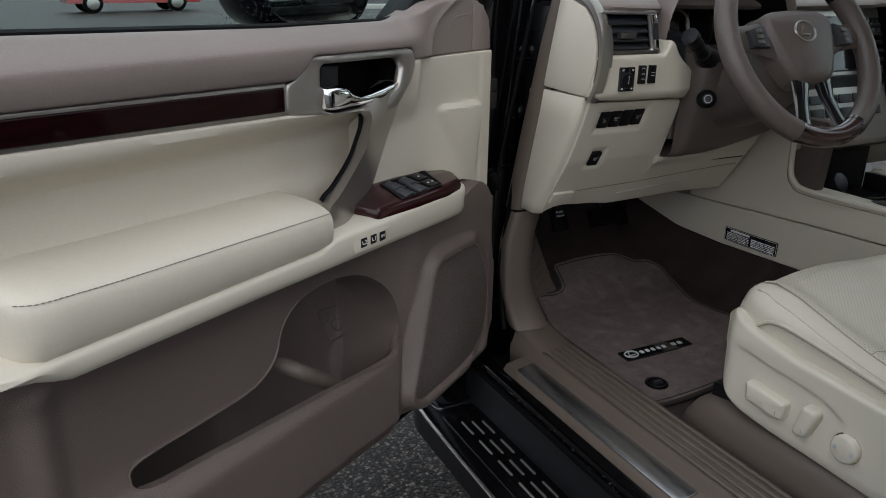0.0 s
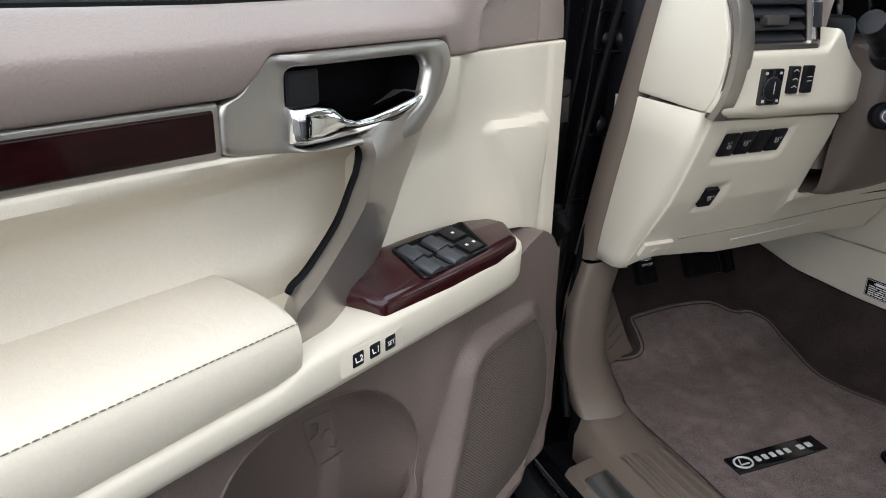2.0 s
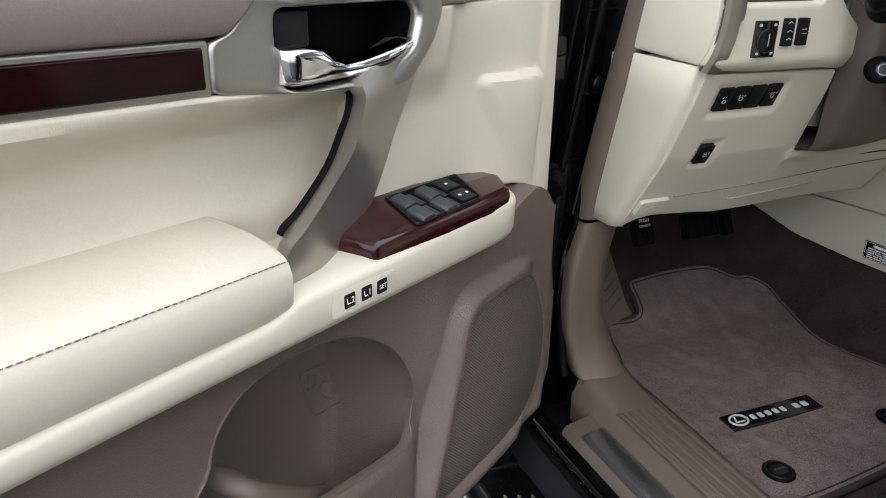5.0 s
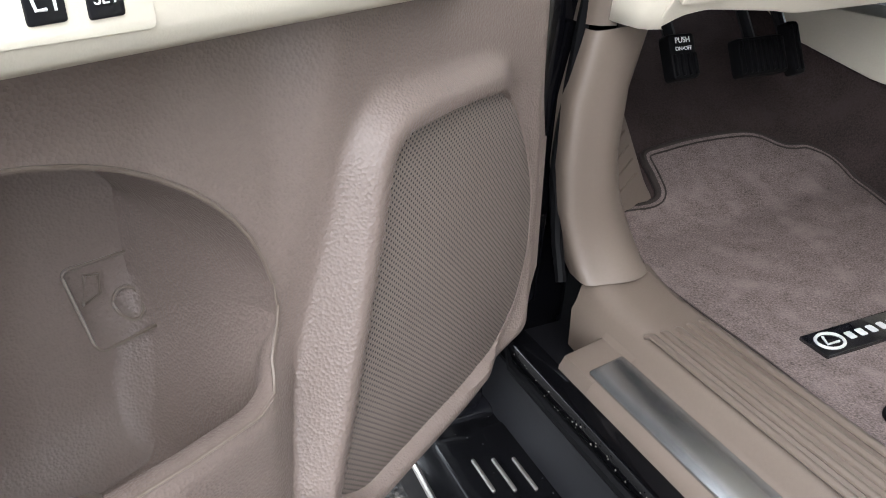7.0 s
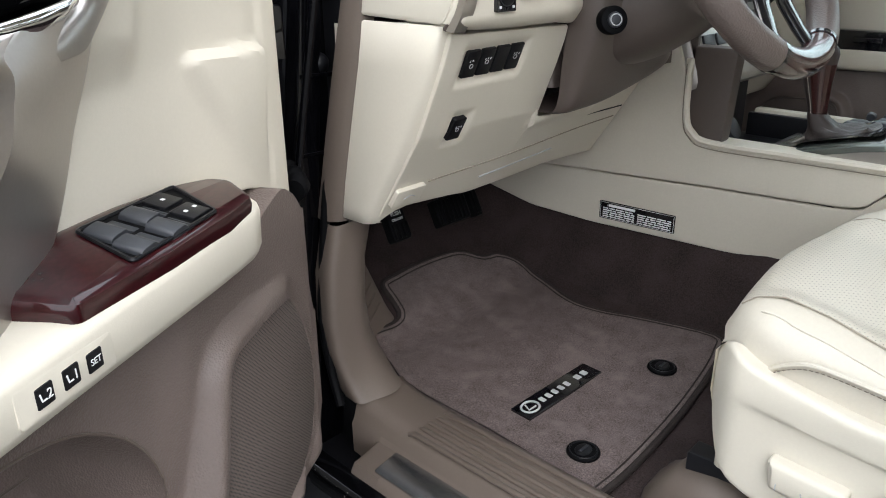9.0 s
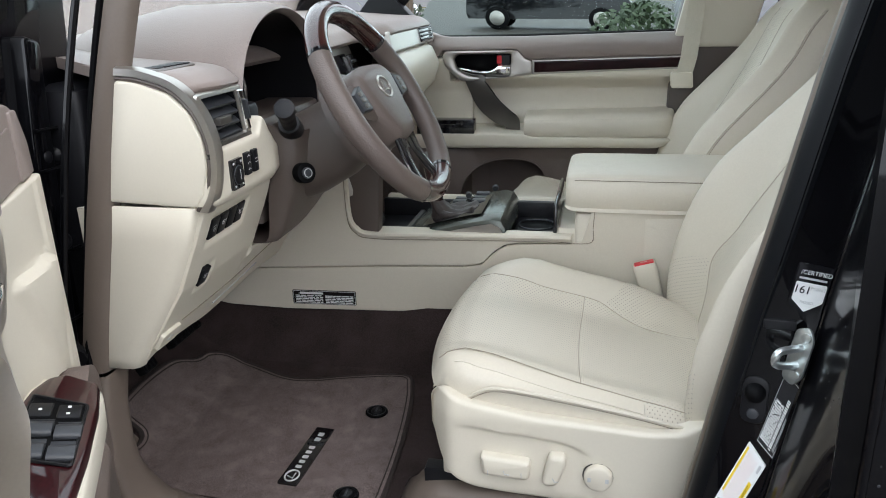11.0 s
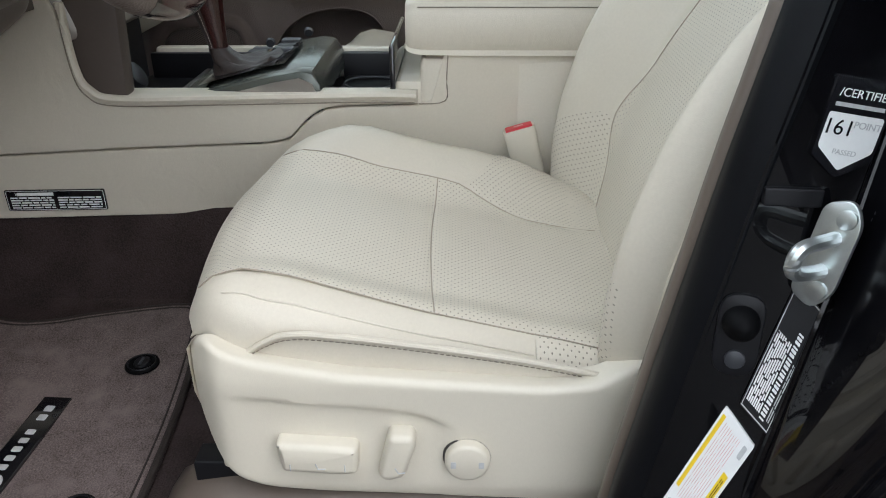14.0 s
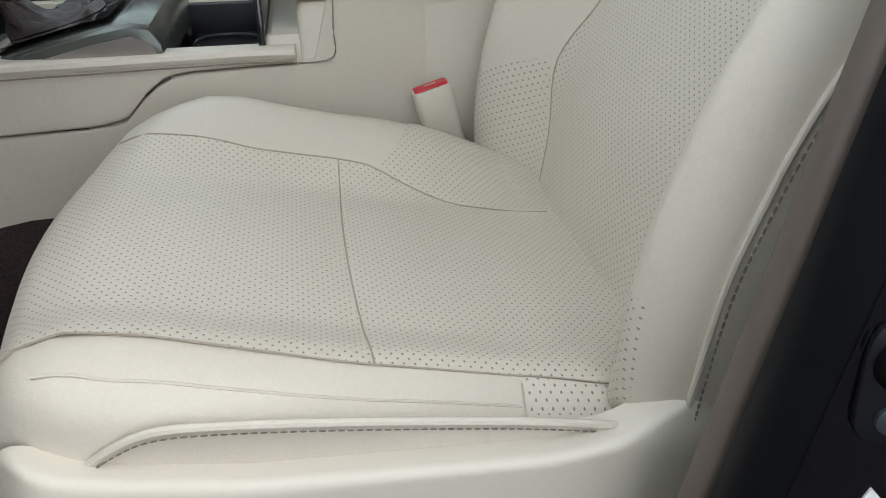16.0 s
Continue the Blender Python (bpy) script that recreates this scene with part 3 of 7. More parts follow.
    lever = [((0.4495, 1.1860), (0.4495, 1.1545), 0.004), ((0.4465, 1.1845), (0.4475, 1.1555), 0.008), ((0.434, 1.1850), (0.440, 1.1535), 0.012), ((0.4195, 1.1835), (0.425, 1.1535), 0.014), ((0.410, 1.174), (0.408, 1.1535), 0.012), ((0.397, 1.1685), (0.388, 1.1535), 0.011), ((0.375, 1.169), (0.366, 1.1545), 0.012), ((0.350, 1.173), (0.342, 1.157), 0.014), ((0.325, 1.1775), (0.322, 1.164), 0.015), ((0.309, 1.1800), (0.309, 1.171), 0.013), ((0.304, 1.1790), (0.304, 1.1755), 0.010)]
    rows = []
    for (u0, w0), (u1, w1), n in lever:
        n += 0.008
        u0, u1 = (u + 0.28 * max(0.0, u - 0.41) for u in (u0, u1))
        h = 0.0015 if u0 > 0.415 else 0.0035
        rows.append([(u0, w0, n - 0.020), (u0, w0, n - 0.004), ((u0 * 3 + u1) / 4, w0 * 0.8 + w1 * 0.2, n + h), ((u0 + u1) / 2, (w0 + w1) / 2, n + h), (u1 * 0.8 + u0 * 0.2, w1 * 0.8 + w0 * 0.2, n + 0.001), (u1, w1, n - 0.006), (u1, w1, n - 0.024)])
    v, f = loft([smooth(r, 2) for r in rows])
    part("door_lever", (put(m, v), f), chrome, d, "chrome door lever", 60)
    # brown lower panel with the map pocket
    b_lo = curve([(-0.04, 0.665), (-0.02, 0.622), (0.02, 0.594), (0.07, 0.586), (0.30, 0.586), (0.97, 0.594)], 0.008)
    b_hi = curve([(-0.04, 0.75), (-0.032, 0.80), (-0.014, 0.86), (-0.010, 0.92), (-0.006, 0.937), (0.016, 0.935), (0.03, 0.960), (0.06, 0.978), (0.10, 0.967), (0.135, 0.95), (0.16, 0.945), (0.30, 0.943), (0.62, 0.951), (0.97, 0.970)], 0.008)
    pocket = smooth([(0.812, 0.774), (0.795, 0.789), (0.70, 0.793), (0.615, 0.799), (0.572, 0.826), (0.556, 0.865), (0.522, 0.894), (0.458, 0.904), (0.392, 0.893), (0.343, 0.866), (0.314, 0.830), (0.304, 0.785), (0.316, 0.755), (0.345, 0.738), (0.50, 0.744), (0.70, 0.752), (0.797, 0.757)], 3)
    pocket = [(p.x, p.y) for p in pocket]

    span = {}
    for k in range(len(pocket)):
        (x0, y0), (x1, y1) = pocket[k], pocket[(k + 1) % len(pocket)]
        for t in np.linspace(0, 1, 80):
            span.setdefault(round((x0 + (x1 - x0) * t) / 0.002), []).append(y0 + (y1 - y0) * t)
    us_in = sorted(k for k in span if len(span[k]) > 1 and max(span[k]) - min(span[k]) > 0.002)
    ua, ub = us_in[0] * 0.002, us_in[-1] * 0.002
    bot = curve([(k * 0.002, min(span[k])) for k in us_in], 0.0015)
    top = curve([(k * 0.002, max(span[k])) for k in us_in], 0.0015)

    spk = rounded([(0.298, 0.640), (0.2695, 0.722), (0.2375, 0.818), (0.226, 0.858), (0.205, 0.867), (0.134, 0.866), (0.083, 0.861), (0.052, 0.842), (0.026, 0.798), (0.0095, 0.752), (0.0105, 0.696), (0.030, 0.652), (0.073, 0.624), (0.130, 0.618), (0.265, 0.618)], 0.016, 5)
    grille_n = lambda u: 0.026 + 0.066 * (u - 0.02)
    spk_xy = [(p.x, p.y) for p in spk]

    @functools.lru_cache(None)
    def flange(u, w):
        """The raised rounded flange round the loudspeaker."""
        if u > 0.36 or w > 0.92:
            return 0.0
        e = inside(spk_xy, u, w)
        rise = ease((u - 0.05) / 0.05)
        top_out = grille_n(u) + 0.0105 * rise - 0.0015 - plain_depth(u, w)
        return top_out * ease((e + 0.030) / 0.020) - 0.013 * ease((e + 0.002) / 0.006)

    def base_depth(u, w):
        return plain_depth(u, w) + flange(u, w)

    def plain_depth(u, w):
        n = 0.020 + 0.022 * ease((0.77 - w) / 0.04) * ease((u - 0.29) / 0.05) + 0.010 * ease((0.30 - u) / 0.05)
        n += 0.012 * ease((w - 0.90) / 0.05) * ease((u - 0.3) / 0.1)
        n -= 0.016 * ease((0.62 - w) / 0.035)
        n -= 0.018 * ease((0.02 - u) / 0.05)
        crest = 0.252 + 0.34 * (0.933 - w)
        n -= 0.016 * min(1.0, max(0.0, (u - crest) / 0.09)) * ease((w - 0.72) / 0.08)
        return n + 0.01 * ease(1 - abs(u - 0.90) / 0.03) * ease((0.94 - w) / 0.02)
    rows = []
    cols = list(np.linspace(-0.036, 0.30, 110)) + list(np.linspace(0.302, ua, 3)) + [ua + (ub - ua) * 0.5 * (1 - math.cos(math.pi * t)) for t in np.linspace(0.004, 0.996, 110)] + list(np.linspace(ub, 0.948, 26))
    for u in cols:
        lo_, hi_ = b_lo(u), max(b_hi(u), b_lo(u) + 0.01)
        q = min(max(u, ua), ub)
        wa, wb = (bot(q), top(q)) if ua < u < ub else ((bot(q) + top(q)) / 2,) * 2
        gap = wb - wa
        col = [(u, w, base_depth(u, w)) for w in np.linspace(lo_, wa, 52)[:-1]]
        near = min(1.0, min(u - ua, ub - u) / 0.012) if ua < u < ub else 0.0
        deep = (0.132 - 0.014 * ease((0.60 - u) / 0.05)) * max(near, 0) ** 0.5
        e = min(0.003, gap * 0.25)
        lip, drop = base_depth(u, wa), 0.095 * ease(min(u - ua, ub - u) / 0.045)
        col.append((u, wa, lip + 0.0015 * near))
        col.append((u, wa + e * 0.4, lip - 0.006 * near))
        col.append((u, wa - e * 0.3, lip - 0.013 * near))
        col.append((u, wa - drop * 0.6, lip - 0.016 * near))
        col.append((u, wa - drop, lip - 0.024 * near))
        for t in np.linspace(0, 1, 24):
            w = wa - drop + (gap - 2 * e + drop) * t
            col.append((u, w, base_depth(u, wa + gap * t) - deep - 0.006 * math.sin(math.pi * t)))
        for f_, dd in ((1.0, 0.85), (0.0, 0.25)):
            col.append((u, wb - e * (0.3 + f_), base_depth(u, wb) - deep * dd))
        col.append((u, wb, base_depth(u, wb) + 0.0015 * near))
        col += [(u, w, base_depth(u, w)) for w in np.linspace(wb, hi_, 50)[1:]]
        rows.append(col)
    rim = rows[0] + [r[-1] for r in rows[1:-1]] + rows[-1][::-1] + [r[0] for r in rows[-2:0:-1]]
    v, f = join(grid(rows), grid([rim, [(u, w, -0.04) for u, w, _ in rim]], True))
    part("lower_panel", (put(m, v), f), brown, d, "brown grained lower panel with map pocket", 40)
    part("pocket_lip", tube(put(m, [(p[0], p[1], base_depth(*p) + 0.0005) for p in pocket]), 0.0013, 6, True), brown_smooth, d)
    part("bottle_bar", tube(put(m, smooth([(0.540, 0.795, -0.035), (0.528, 0.786, -0.004), (0.512, 0.773, 0.006), (0.475, 0.744, 0.004), (0.440, 0.715, -0.004), (0.420, 0.700, -0.010)], 5, False)), [0.010, 0.0115] + [0.0125] * 24, 14), brown_smooth, d, "short rounded bar in the pocket")
    if driver:
        q = lambda pts: put(m, [(u - 0.018, w - 0.012, base_depth(u, w) - 0.118 - 0.002) for u, w in pts])
        part("bottle_mark", tube(q([(p.x, p.y) for p in rounded([(0.328, 0.747), (0.374, 0.747), (0.374, 0.797), (0.328, 0.797)], 0.005)]), 0.0013, 5, True), brown_smooth, d)
        part("bottle_mark", tube(q([(0.342 + 0.009 * math.cos(a), 0.764 + 0.010 * math.sin(a)) for a in (k * math.tau / 16 for k in range(16))]), 0.0013, 5, True), brown_smooth, d)
        part("bottle_mark", tube(q([(0.368, 0.772), (0.362, 0.790), (0.354, 0.788), (0.356, 0.776)]), 0.0013, 5, True), brown_smooth, d)
    # speaker
    v, f = slab(axes((0, 0, 0), (1, 0, 0), (0, 1, 0), (0, 0, 1)), spk, -0.015, 0.0, 0.003)
    part("speaker_grille", (put(m, [(p.x, p.y, p.z + grille_n(p.x)) for p in v]), f), grille, d, "brown perforated speaker grille")
    # window, frame, mirror
    part("window_glass", slab(m, rounded([(0.10, 1.22), (0.955, 1.22), (0.955, 1.68), (0.42, 1.66)], 0.02), -0.062, -0.058, 0.0005), clear, d, "clear side window with rain beads").visible_shadow = False
    part("window_seal", tube(put(m, [(0.19, 1.268, -0.044), (0.26, 1.2585, -0.044), (0.5, 1.2585, -0.044), (0.95, 1.266, -0.044)]), 0.009, 8), rubber, d)
    part("outer_belt", tube(put(m, [(0.10, 1.245, -0.085), (0.95, 1.255, -0.085)]), 0.012, 8), rubber, d)
    part("window_frame", tube(put(m, smooth([(0.0, 1.25, -0.07), (0.10, 1.36, -0.07), (0.40, 1.655, -0.07), (0.55, 1.70, -0.07), (0.90, 1.70, -0.07), (0.962, 1.66, -0.07), (0.972, 1.25, -0.07)], 5, False)), 0.022, 8), black, d, "black window frame")
    part("mirror_sail", slab(m, rounded([(0.235, 1.262), (0.17, 1.31), (0.06, 1.42), (-0.02, 1.33), (-0.015, 1.255)], 0.01), -0.08, -0.03, 0.004), black, d, "black plastic mirror sail")
    if driver:
        beads = []
        rng = random.Random(4)
        for _ in range(160):
            u, w = rng.uniform(0.20, 0.60), 1.268 + abs(rng.gauss(0, 0.006))
            beads.append(dome(m @ Matrix.Translation((u, w, -0.0575)), rng.uniform(0.0005, 0.0013), 0.0006, sides=7, rings=2))
        tagged(part("water_beads", join(*beads), clear, d), "beads of rain water on the glass", kind="stuff")
    return d


DOOR = axes((0.742, 1.235, 0), DU, (0, 0, 1), DN)
PDOOR = axes((2.235, 1.315, 0), (0, -1, 0), (0, 0, 1), (-1, 0, 0))
driver_door = build_door(DOOR, (0.742, 1.235, 0.0), True)
passenger_door = build_door(PDOOR, (2.235, 1.315, 0.0), False)

# outside mirror of the open door
mh = axes(DOOR @ Vector((0.28, 1.33, -0.20)), DU, (0, 0, 1), DN)
hous = part("mirror_housing", loft([[mh @ Vector((0.135 * k * math.copysign(abs(math.cos(a)) ** 0.7, math.cos(a)), 0.095 * k * math.copysign(abs(math.sin(a)) ** 0.7, math.sin(a)), n)) for a in (j * math.tau / 28 for j in range(28))] for k, n in ((0.93, 0.045), (1.0, 0.03), (1.0, 0.0), (0.92, -0.05), (0.7, -0.09), (0.3, -0.11))]), paint, driver_door, "black door mirror housing")
part("mirror_glass", slab(mh, [(0.118 * math.copysign(abs(math.cos(a)) ** 0.7, math.cos(a)), 0.08 * math.copysign(abs(math.sin(a)) ** 0.7, math.sin(a))) for a in (j * math.tau / 28 for j in range(28))], 0.044, 0.047, 0.001), chrome, hous)

# wooden switch plate on the ledge
SW = Matrix.Translation(DOOR @ Vector((0, 1.0135, 0.0))) @ axes((0, 0, 0), DU, (DN - 0.20 * Vector((0, 0, 1))).normalized(), (Vector((0, 0, 1)) + 0.20 * DN).normalized())
plate_loop = rounded([(0.425, -0.012), (0.398, 0.0565), (0.30, 0.0615), (0.215, 0.062), (0.170, 0.0580), (0.146, 0.022), (0.156, 0.004), (0.185, -0.008), (0.260, -0.020), (0.34, -0.024), (0.42, -0.026)], 0.006, 4)
plate = part("switch_plate", slab(SW, plate_loop, -0.02, 0.004, 0.009), wood, driver_door, "glossy red wood switch plate", 25)
unit = part("switch_unit", slab(SW, rounded([(0.318, -0.0065), (0.335, 0.0505), (0.226, 0.0520), (0.203, -0.001)], 0.004), 0.0, 0.0050, 0.001), rubber, driver_door, "dark grey window switch unit")
part("unit_rim", tube([SW @ Vector((p.x, p.y, 0.0055)) for p in rounded([(0.318, -0.0065), (0.335, 0.0505), (0.226, 0.0520), (0.203, -0.001)], 0.004)], 0.0018, 6, True), black, unit)
for k, (u, v) in enumerate(((0.313, 0.004), (0.318, 0.031), (0.275, 0.006), (0.281, 0.032))):
    q = SW @ Matrix.Translation((u - 0.008, v + 0.009, 0.0055)) @ Matrix.Rotation(0.12 if k < 2 else 0.1, 4, "Y")
    across = q @ axes((0, 0, 0), (1, 0, 0), (0, 0, 1), (0, 1, 0))
    rocker = smooth([(0.0165, 0.0005, 0), (0.0150, 0.0050, 0), (0.0100, 0.0060, 0), (0.0000, 0.0056, 0), (-0.0035, 0.0030, 0), (-0.0100, -0.0012, 0), (-0.0170, -0.0025, 0), (-0.0170, -0.0060, 0), (0.0165, -0.0060, 0)], 3)
    part("window_switch", slab(across, [(p.x, p.y) for p in rocker], -0.0118, 0.0118, 0.0012), slate, unit)
for u, v, a, b in ((0.236, 0.010, 0.013, 0.011), (0.240, 0.037, 0.013, 0.011)):
    part("lock_switch", slab(SW, rect(u - a, v - b, u + a, v + b, 0.002), 0.004, 0.0075, 0.001), black, unit)
for u, v in ((0.236, 0.010), (0.232, 0.036), (0.245, 0.036)):
    part("switch_mark", slab(SW, rect(u - 0.0019, v - 0.0016, u + 0.0019, v + 0.0016, 0.0006), 0.007, 0.0079, 0.0002), white, unit)

# memory keys on the ledge's face
mem = part("memory_plate", slab(DOOR, rounded([(0.463, 0.9845), (0.380, 0.9805), (0.379, 0.9555), (0.462, 0.9580)], 0.004), 0.05, 0.0602, 0.0012), beige, driver_door, "cream seat memory plate")
for u, w, word in ((0.4415, 0.9705, "2"), (0.4195, 0.9700, "1"), (0.3985, 0.9690, "SET")):
    key = part("memory_key", slab(DOOR, rect(u - 0.0068, w - 0.0068, u + 0.0068, w + 0.0068, 0.0015), 0.058, 0.0612, 0.0008), black, mem)
    flip = DOOR @ Matrix.Translation((u, w, 0.0612)) @ Matrix.Scale(-1, 4, (1, 0, 0))
    text(flip, word, 0.0062 if word == "SET" else 0.009, (0.0 if word == "SET" else 0.003, 0.0), 0.0003, white, mem, "key_lettering")
    if word != "SET":
        part("seat_mark", tube([DOOR @ Vector((u + 0.0045, w + 0.003, 0.0615)), DOOR @ Vector((u + 0.0035, w - 0.002, 0.0615)), DOOR @ Vector((u, w - 0.002, 0.0615))], 0.0006, 5), white, mem)
# passenger's window switch
part("switch_plate", slab(PDOOR, rect(0.18, 0.986, 0.356, 1.031, 0.004), 0.02, 0.058, 0.002), piano, passenger_door, "gloss black switch plate")
part("window_switch", slab(PDOOR, rect(0.24, 1.005, 0.30, 1.018, 0.003), 0.05, 0.062, 0.002), piano, passenger_door)

# ---- car shell ----
XC = 1.60
body = thing("car_body", (XC, 0.6, 0.0), "black car body around the open doorway, with sill and pillars", "car body")
WORLD = Matrix.Identity(4)
# front jamb behind the door hinge
part("front_jamb", slab(axes((0, 1.345, 0), (1, 0, 0), (0, 0, 1), (0, -1, 0)), rounded([(0.70, 0.40), (0.885, 0.40), (0.90, 0.62), (0.93, 0.87), (0.99, 1.35), (1.02, 1.62), (0.86, 1.62), (0.74, 1.20)], 0.02), -0.20, 0.0, 0.008), paint, body, "black painted hinge jamb")
part("jamb_step", slab(axes((0, 1.335, 0), (1, 0, 0), (0, 0, 1), (0, -1, 0)), rounded([(0.80, 0.55), (0.835, 0.55), (0.86, 0.90), (0.905, 1.35), (0.875, 1.36), (0.82, 0.95)], 0.01), -0.05, 0.012, 0.006), paint, body)
for x, z in ((0.879, 1.197), (0.910, 1.194), (0.883, 1.072)):
    part("rubber_stop", dome(axes((x - 0.004, 1.334, z), (1, 0, 0), (0, 0, 1), (0, -1, 0)), 0.014, 0.014, base=0.0), black, body)
for z in (1.18, 1.06, 1.235, 0.96):
    part("jamb_rib", tube([(0.835 + (z - 1) * 0.1, 1.322, z), (0.93, 1.322, z - 0.003)], 0.003, 6), paint, body)
for z in (1.12, 0.70):
    part("door_hinge", block(0.755, 1.285, z - 0.03, 0.80, 1.345, z + 0.03, 0.006), paint, body)
part("wire_boot", tube(smooth([(0.80, 1.31, 0.955), (0.80, 1.29, 0.945), (0.79, 1.27, 0.94), (0.775, 1.26, 0.94)], 5, False), [0.012 + 0.002 * math.sin(k * 2.2) for k in range(16)], 10), rubber, body)
part("front_wing", block(0.66, 1.50, 0.42, 0.78, 2.35, 1.18, 0.04), paint, body)
part("firewall", block(0.9, 1.98, 0.35, 2.3, 2.02, 1.15, 0.01), black, body)

# seal round the doorway and the painted edge
seal = smooth([(0.935, 1.16, 1.62), (0.900, 1.235, 1.33), (0.878, 1.278, 1.10), (0.856, 1.302, 0.90), (0.838, 1.305, 0.74), (0.838, 1.295, 0.655), (0.834, 1.270, 0.595), (0.818, 1.245, 0.552), (0.800, 1.20, 0.534), (0.794, 1.10, 0.530), (0.794, 0.7, 0.530), (0.794, 0.45, 0.530)], 6, False)
part("door_seal", tube([p + Vector((0.0, 0.004, 0.0)) for p in seal if p.z > 0.60], 0.0065, 8), rubber, body, "black rubber door seal")
part("jamb_lip", tube([p + Vector((-0.045, 0.012, -0.01)) for p in seal if p.z > 0.60], 0.005, 8), paint, body)

# taupe A-pillar garnish and brown kick trim
rows = []
for (x, y, z), w in zip(smooth([(0.936, 1.118, 1.62), (0.884, 1.186, 1.33), (0.868, 1.240, 1.10), (0.858, 1.288, 0.872)], 5, False), np.linspace(0.02, 0.024, 16)):
    rows.append([(x - 0.006, y + 0.035, z), (x - 0.008, y + 0.024, z), (x - 0.005, y + 0.008, z), (x + 0.002, y, z), (x + w * 0.7, y - 0.004, z), (x + w, y + 0.03, z)])
part("pillar_garnish", loft(rows), brown_smooth, body, "taupe plastic pillar edge")
rows = []
for z, xo, yo, xi, yi in ((0.868, 0.854, 1.288, 0.945, 1.335), (0.80, 0.838, 1.288, 0.935, 1.345), (0.73, 0.834, 1.287, 0.935, 1.350), (0.68, 0.838, 1.285, 0.940, 1.345), (0.645, 0.846, 1.280, 0.946, 1.330), (0.618, 0.852, 1.272, 0.945, 1.300), (0.603, 0.856, 1.262, 0.940, 1.272)):
    a, b = Vector((xo, yo, z)), Vector((xi, yi, z))
    o = Vector((0.02, -0.022, 0.004))
    rows.append([a + Vector((0.0, 0.03, 0)), a, a.lerp(b, 0.12) + o * 0.55, a.lerp(b, 0.35) + o, a.lerp(b, 0.7) + o * 0.75, b, b + Vector((0.015, 0.10, 0))])
v, f = grid([smooth(r, 4, False) for r in rows])
part("kick_trim", (v, f), brown_smooth, body, "brown plastic kick trim", 60)

# sill with steel tread plate and ribs
prof = [(0.790, 0.520), (0.797, 0.547), (0.803, 0.557), (0.848, 0.566), (0.853, 0.572), (0.858, 0.586), (0.868, 0.5945), (0.885, 0.597), (0.935, 0.596), (0.950, 0.588), (0.956, 0.55)]
rows = []
for y, dz, dx in ((0.28, 0, 0), (0.5, 0, 0), (0.9, 0, 0), (1.14, 0, 0), (1.205, 0.001, 0), (1.2155, 0.002, 0), (1.235, 0.004, 0.0), (1.262, 0.009, 0.001), (1.274, 0.013, 0.002)):
    rows.append([(x + dx, y, z + dz * ease((x - 0.84) / 0.03)) if x > 0.845 or y < 1.21 else (0.8485 + dx, y, 0.52) for x, z in prof])
part("sill_trim", grid(rows), brown_smooth, body, "brown plastic sill cover", 60)
part("sill_end", slab(axes((0, 1.214, 0), (1, 0, 0), (0, 0, 1), (0, 1, 0)), [(x, z + 0.0008) for x, z in prof[1:5]] + [(0.850, 0.52), (0.792, 0.52)], -0.05, 0.0, 0.001), brown_smooth, body)
part("tread_plate", slab(axes((0.8275, 0.95, 0.5625), (1, 0, 0.197), (0, 1, 0), (-0.197, 0, 1)), rect(-0.0205, -0.245, 0.0205, 0.228, 0.004), -0.006, 0.0025, 0.0012), steel, body, "brushed steel tread plate")
for k in range(5):
    x = 0.866 + k * 0.0162
    part("sill_rib", tube([(x, 0.40, 0.5972), (x, 0.8, 0.5972), (x, 1.160, 0.5972), (x, 1.168, 0.592)], 0.0044, 10, False, 0.7), brown_smooth, body)
# black rocker under the sill
prof = [(0.799, 0.545), (0.783, 0.538), (0.778, 0.520), (0.788, 0.505), (0.789, 0.490), (0.792, 0.470), (0.806, 0.44), (0.822, 0.41), (0.832, 0.36), (0.84, 0.24)]
rows = [[(x, y, z) for x, z in prof] for y in np.linspace(-0.9, 1.50, 7)]
part("rocker", grid(rows), sill_paint, body, "glossy black rocker panel", 60)
part("rocker_bead", tube([(0.775, -0.5, 0.512), (0.775, 1.27, 0.512), (0.79, 1.31, 0.53)], 0.006, 8), rubber, body)
drip = random.Random(21)
tagged(part("rain_drops", join(*[dome(axes((0.7775 + drip.uniform(-0.0002, 0.0002), drip.uniform(0.4, 1.28), drip.uniform(0.512, 0.53)), (0, 1, 0), (0, 0, 1), (-1, 0, 0)), drip.uniform(0.0006, 0.0014), 0.0008, sides=7, rings=2) for _ in range(110)]), dark_silver, body), "rain drops on the sill edge", kind="stuff")
floor_pan = part("under_floor", block(0.78, -0.9, 0.25, 2.42, 1.95, 0.50, 0.02), black, body)

# running board
rb = thing("running_board", (0.74, 0.6, 0.3), "black plastic running board with slotted tread and satin tip", "running board")
tipy = 1.455
part("board", slab(axes((0, 0, 0), (1, 0, 0), (0, 1, 0), (0, 0, 1)), rounded([(0.640, -0.9), (0.845, -0.9), (0.845, 1.40), (0.80, tipy), (0.69, tipy - 0.01), (0.655, 1.36)], 0.03), 0.355, 0.412, 0.012), wet_black, rb, "black plastic board")
part("tip_cap", slab(axes((0, 0, 0), (1, 0, 0), (0, 1, 0), (0, 0, 1)), rounded([(0.690, 1.315), (0.828, 1.315), (0.838, 1.38), (0.80, 1.440), (0.705, 1.435), (0.682, 1.36)], 0.02), 0.39, 0.420, 0.008), piano, rb, "smooth wet grey cap")
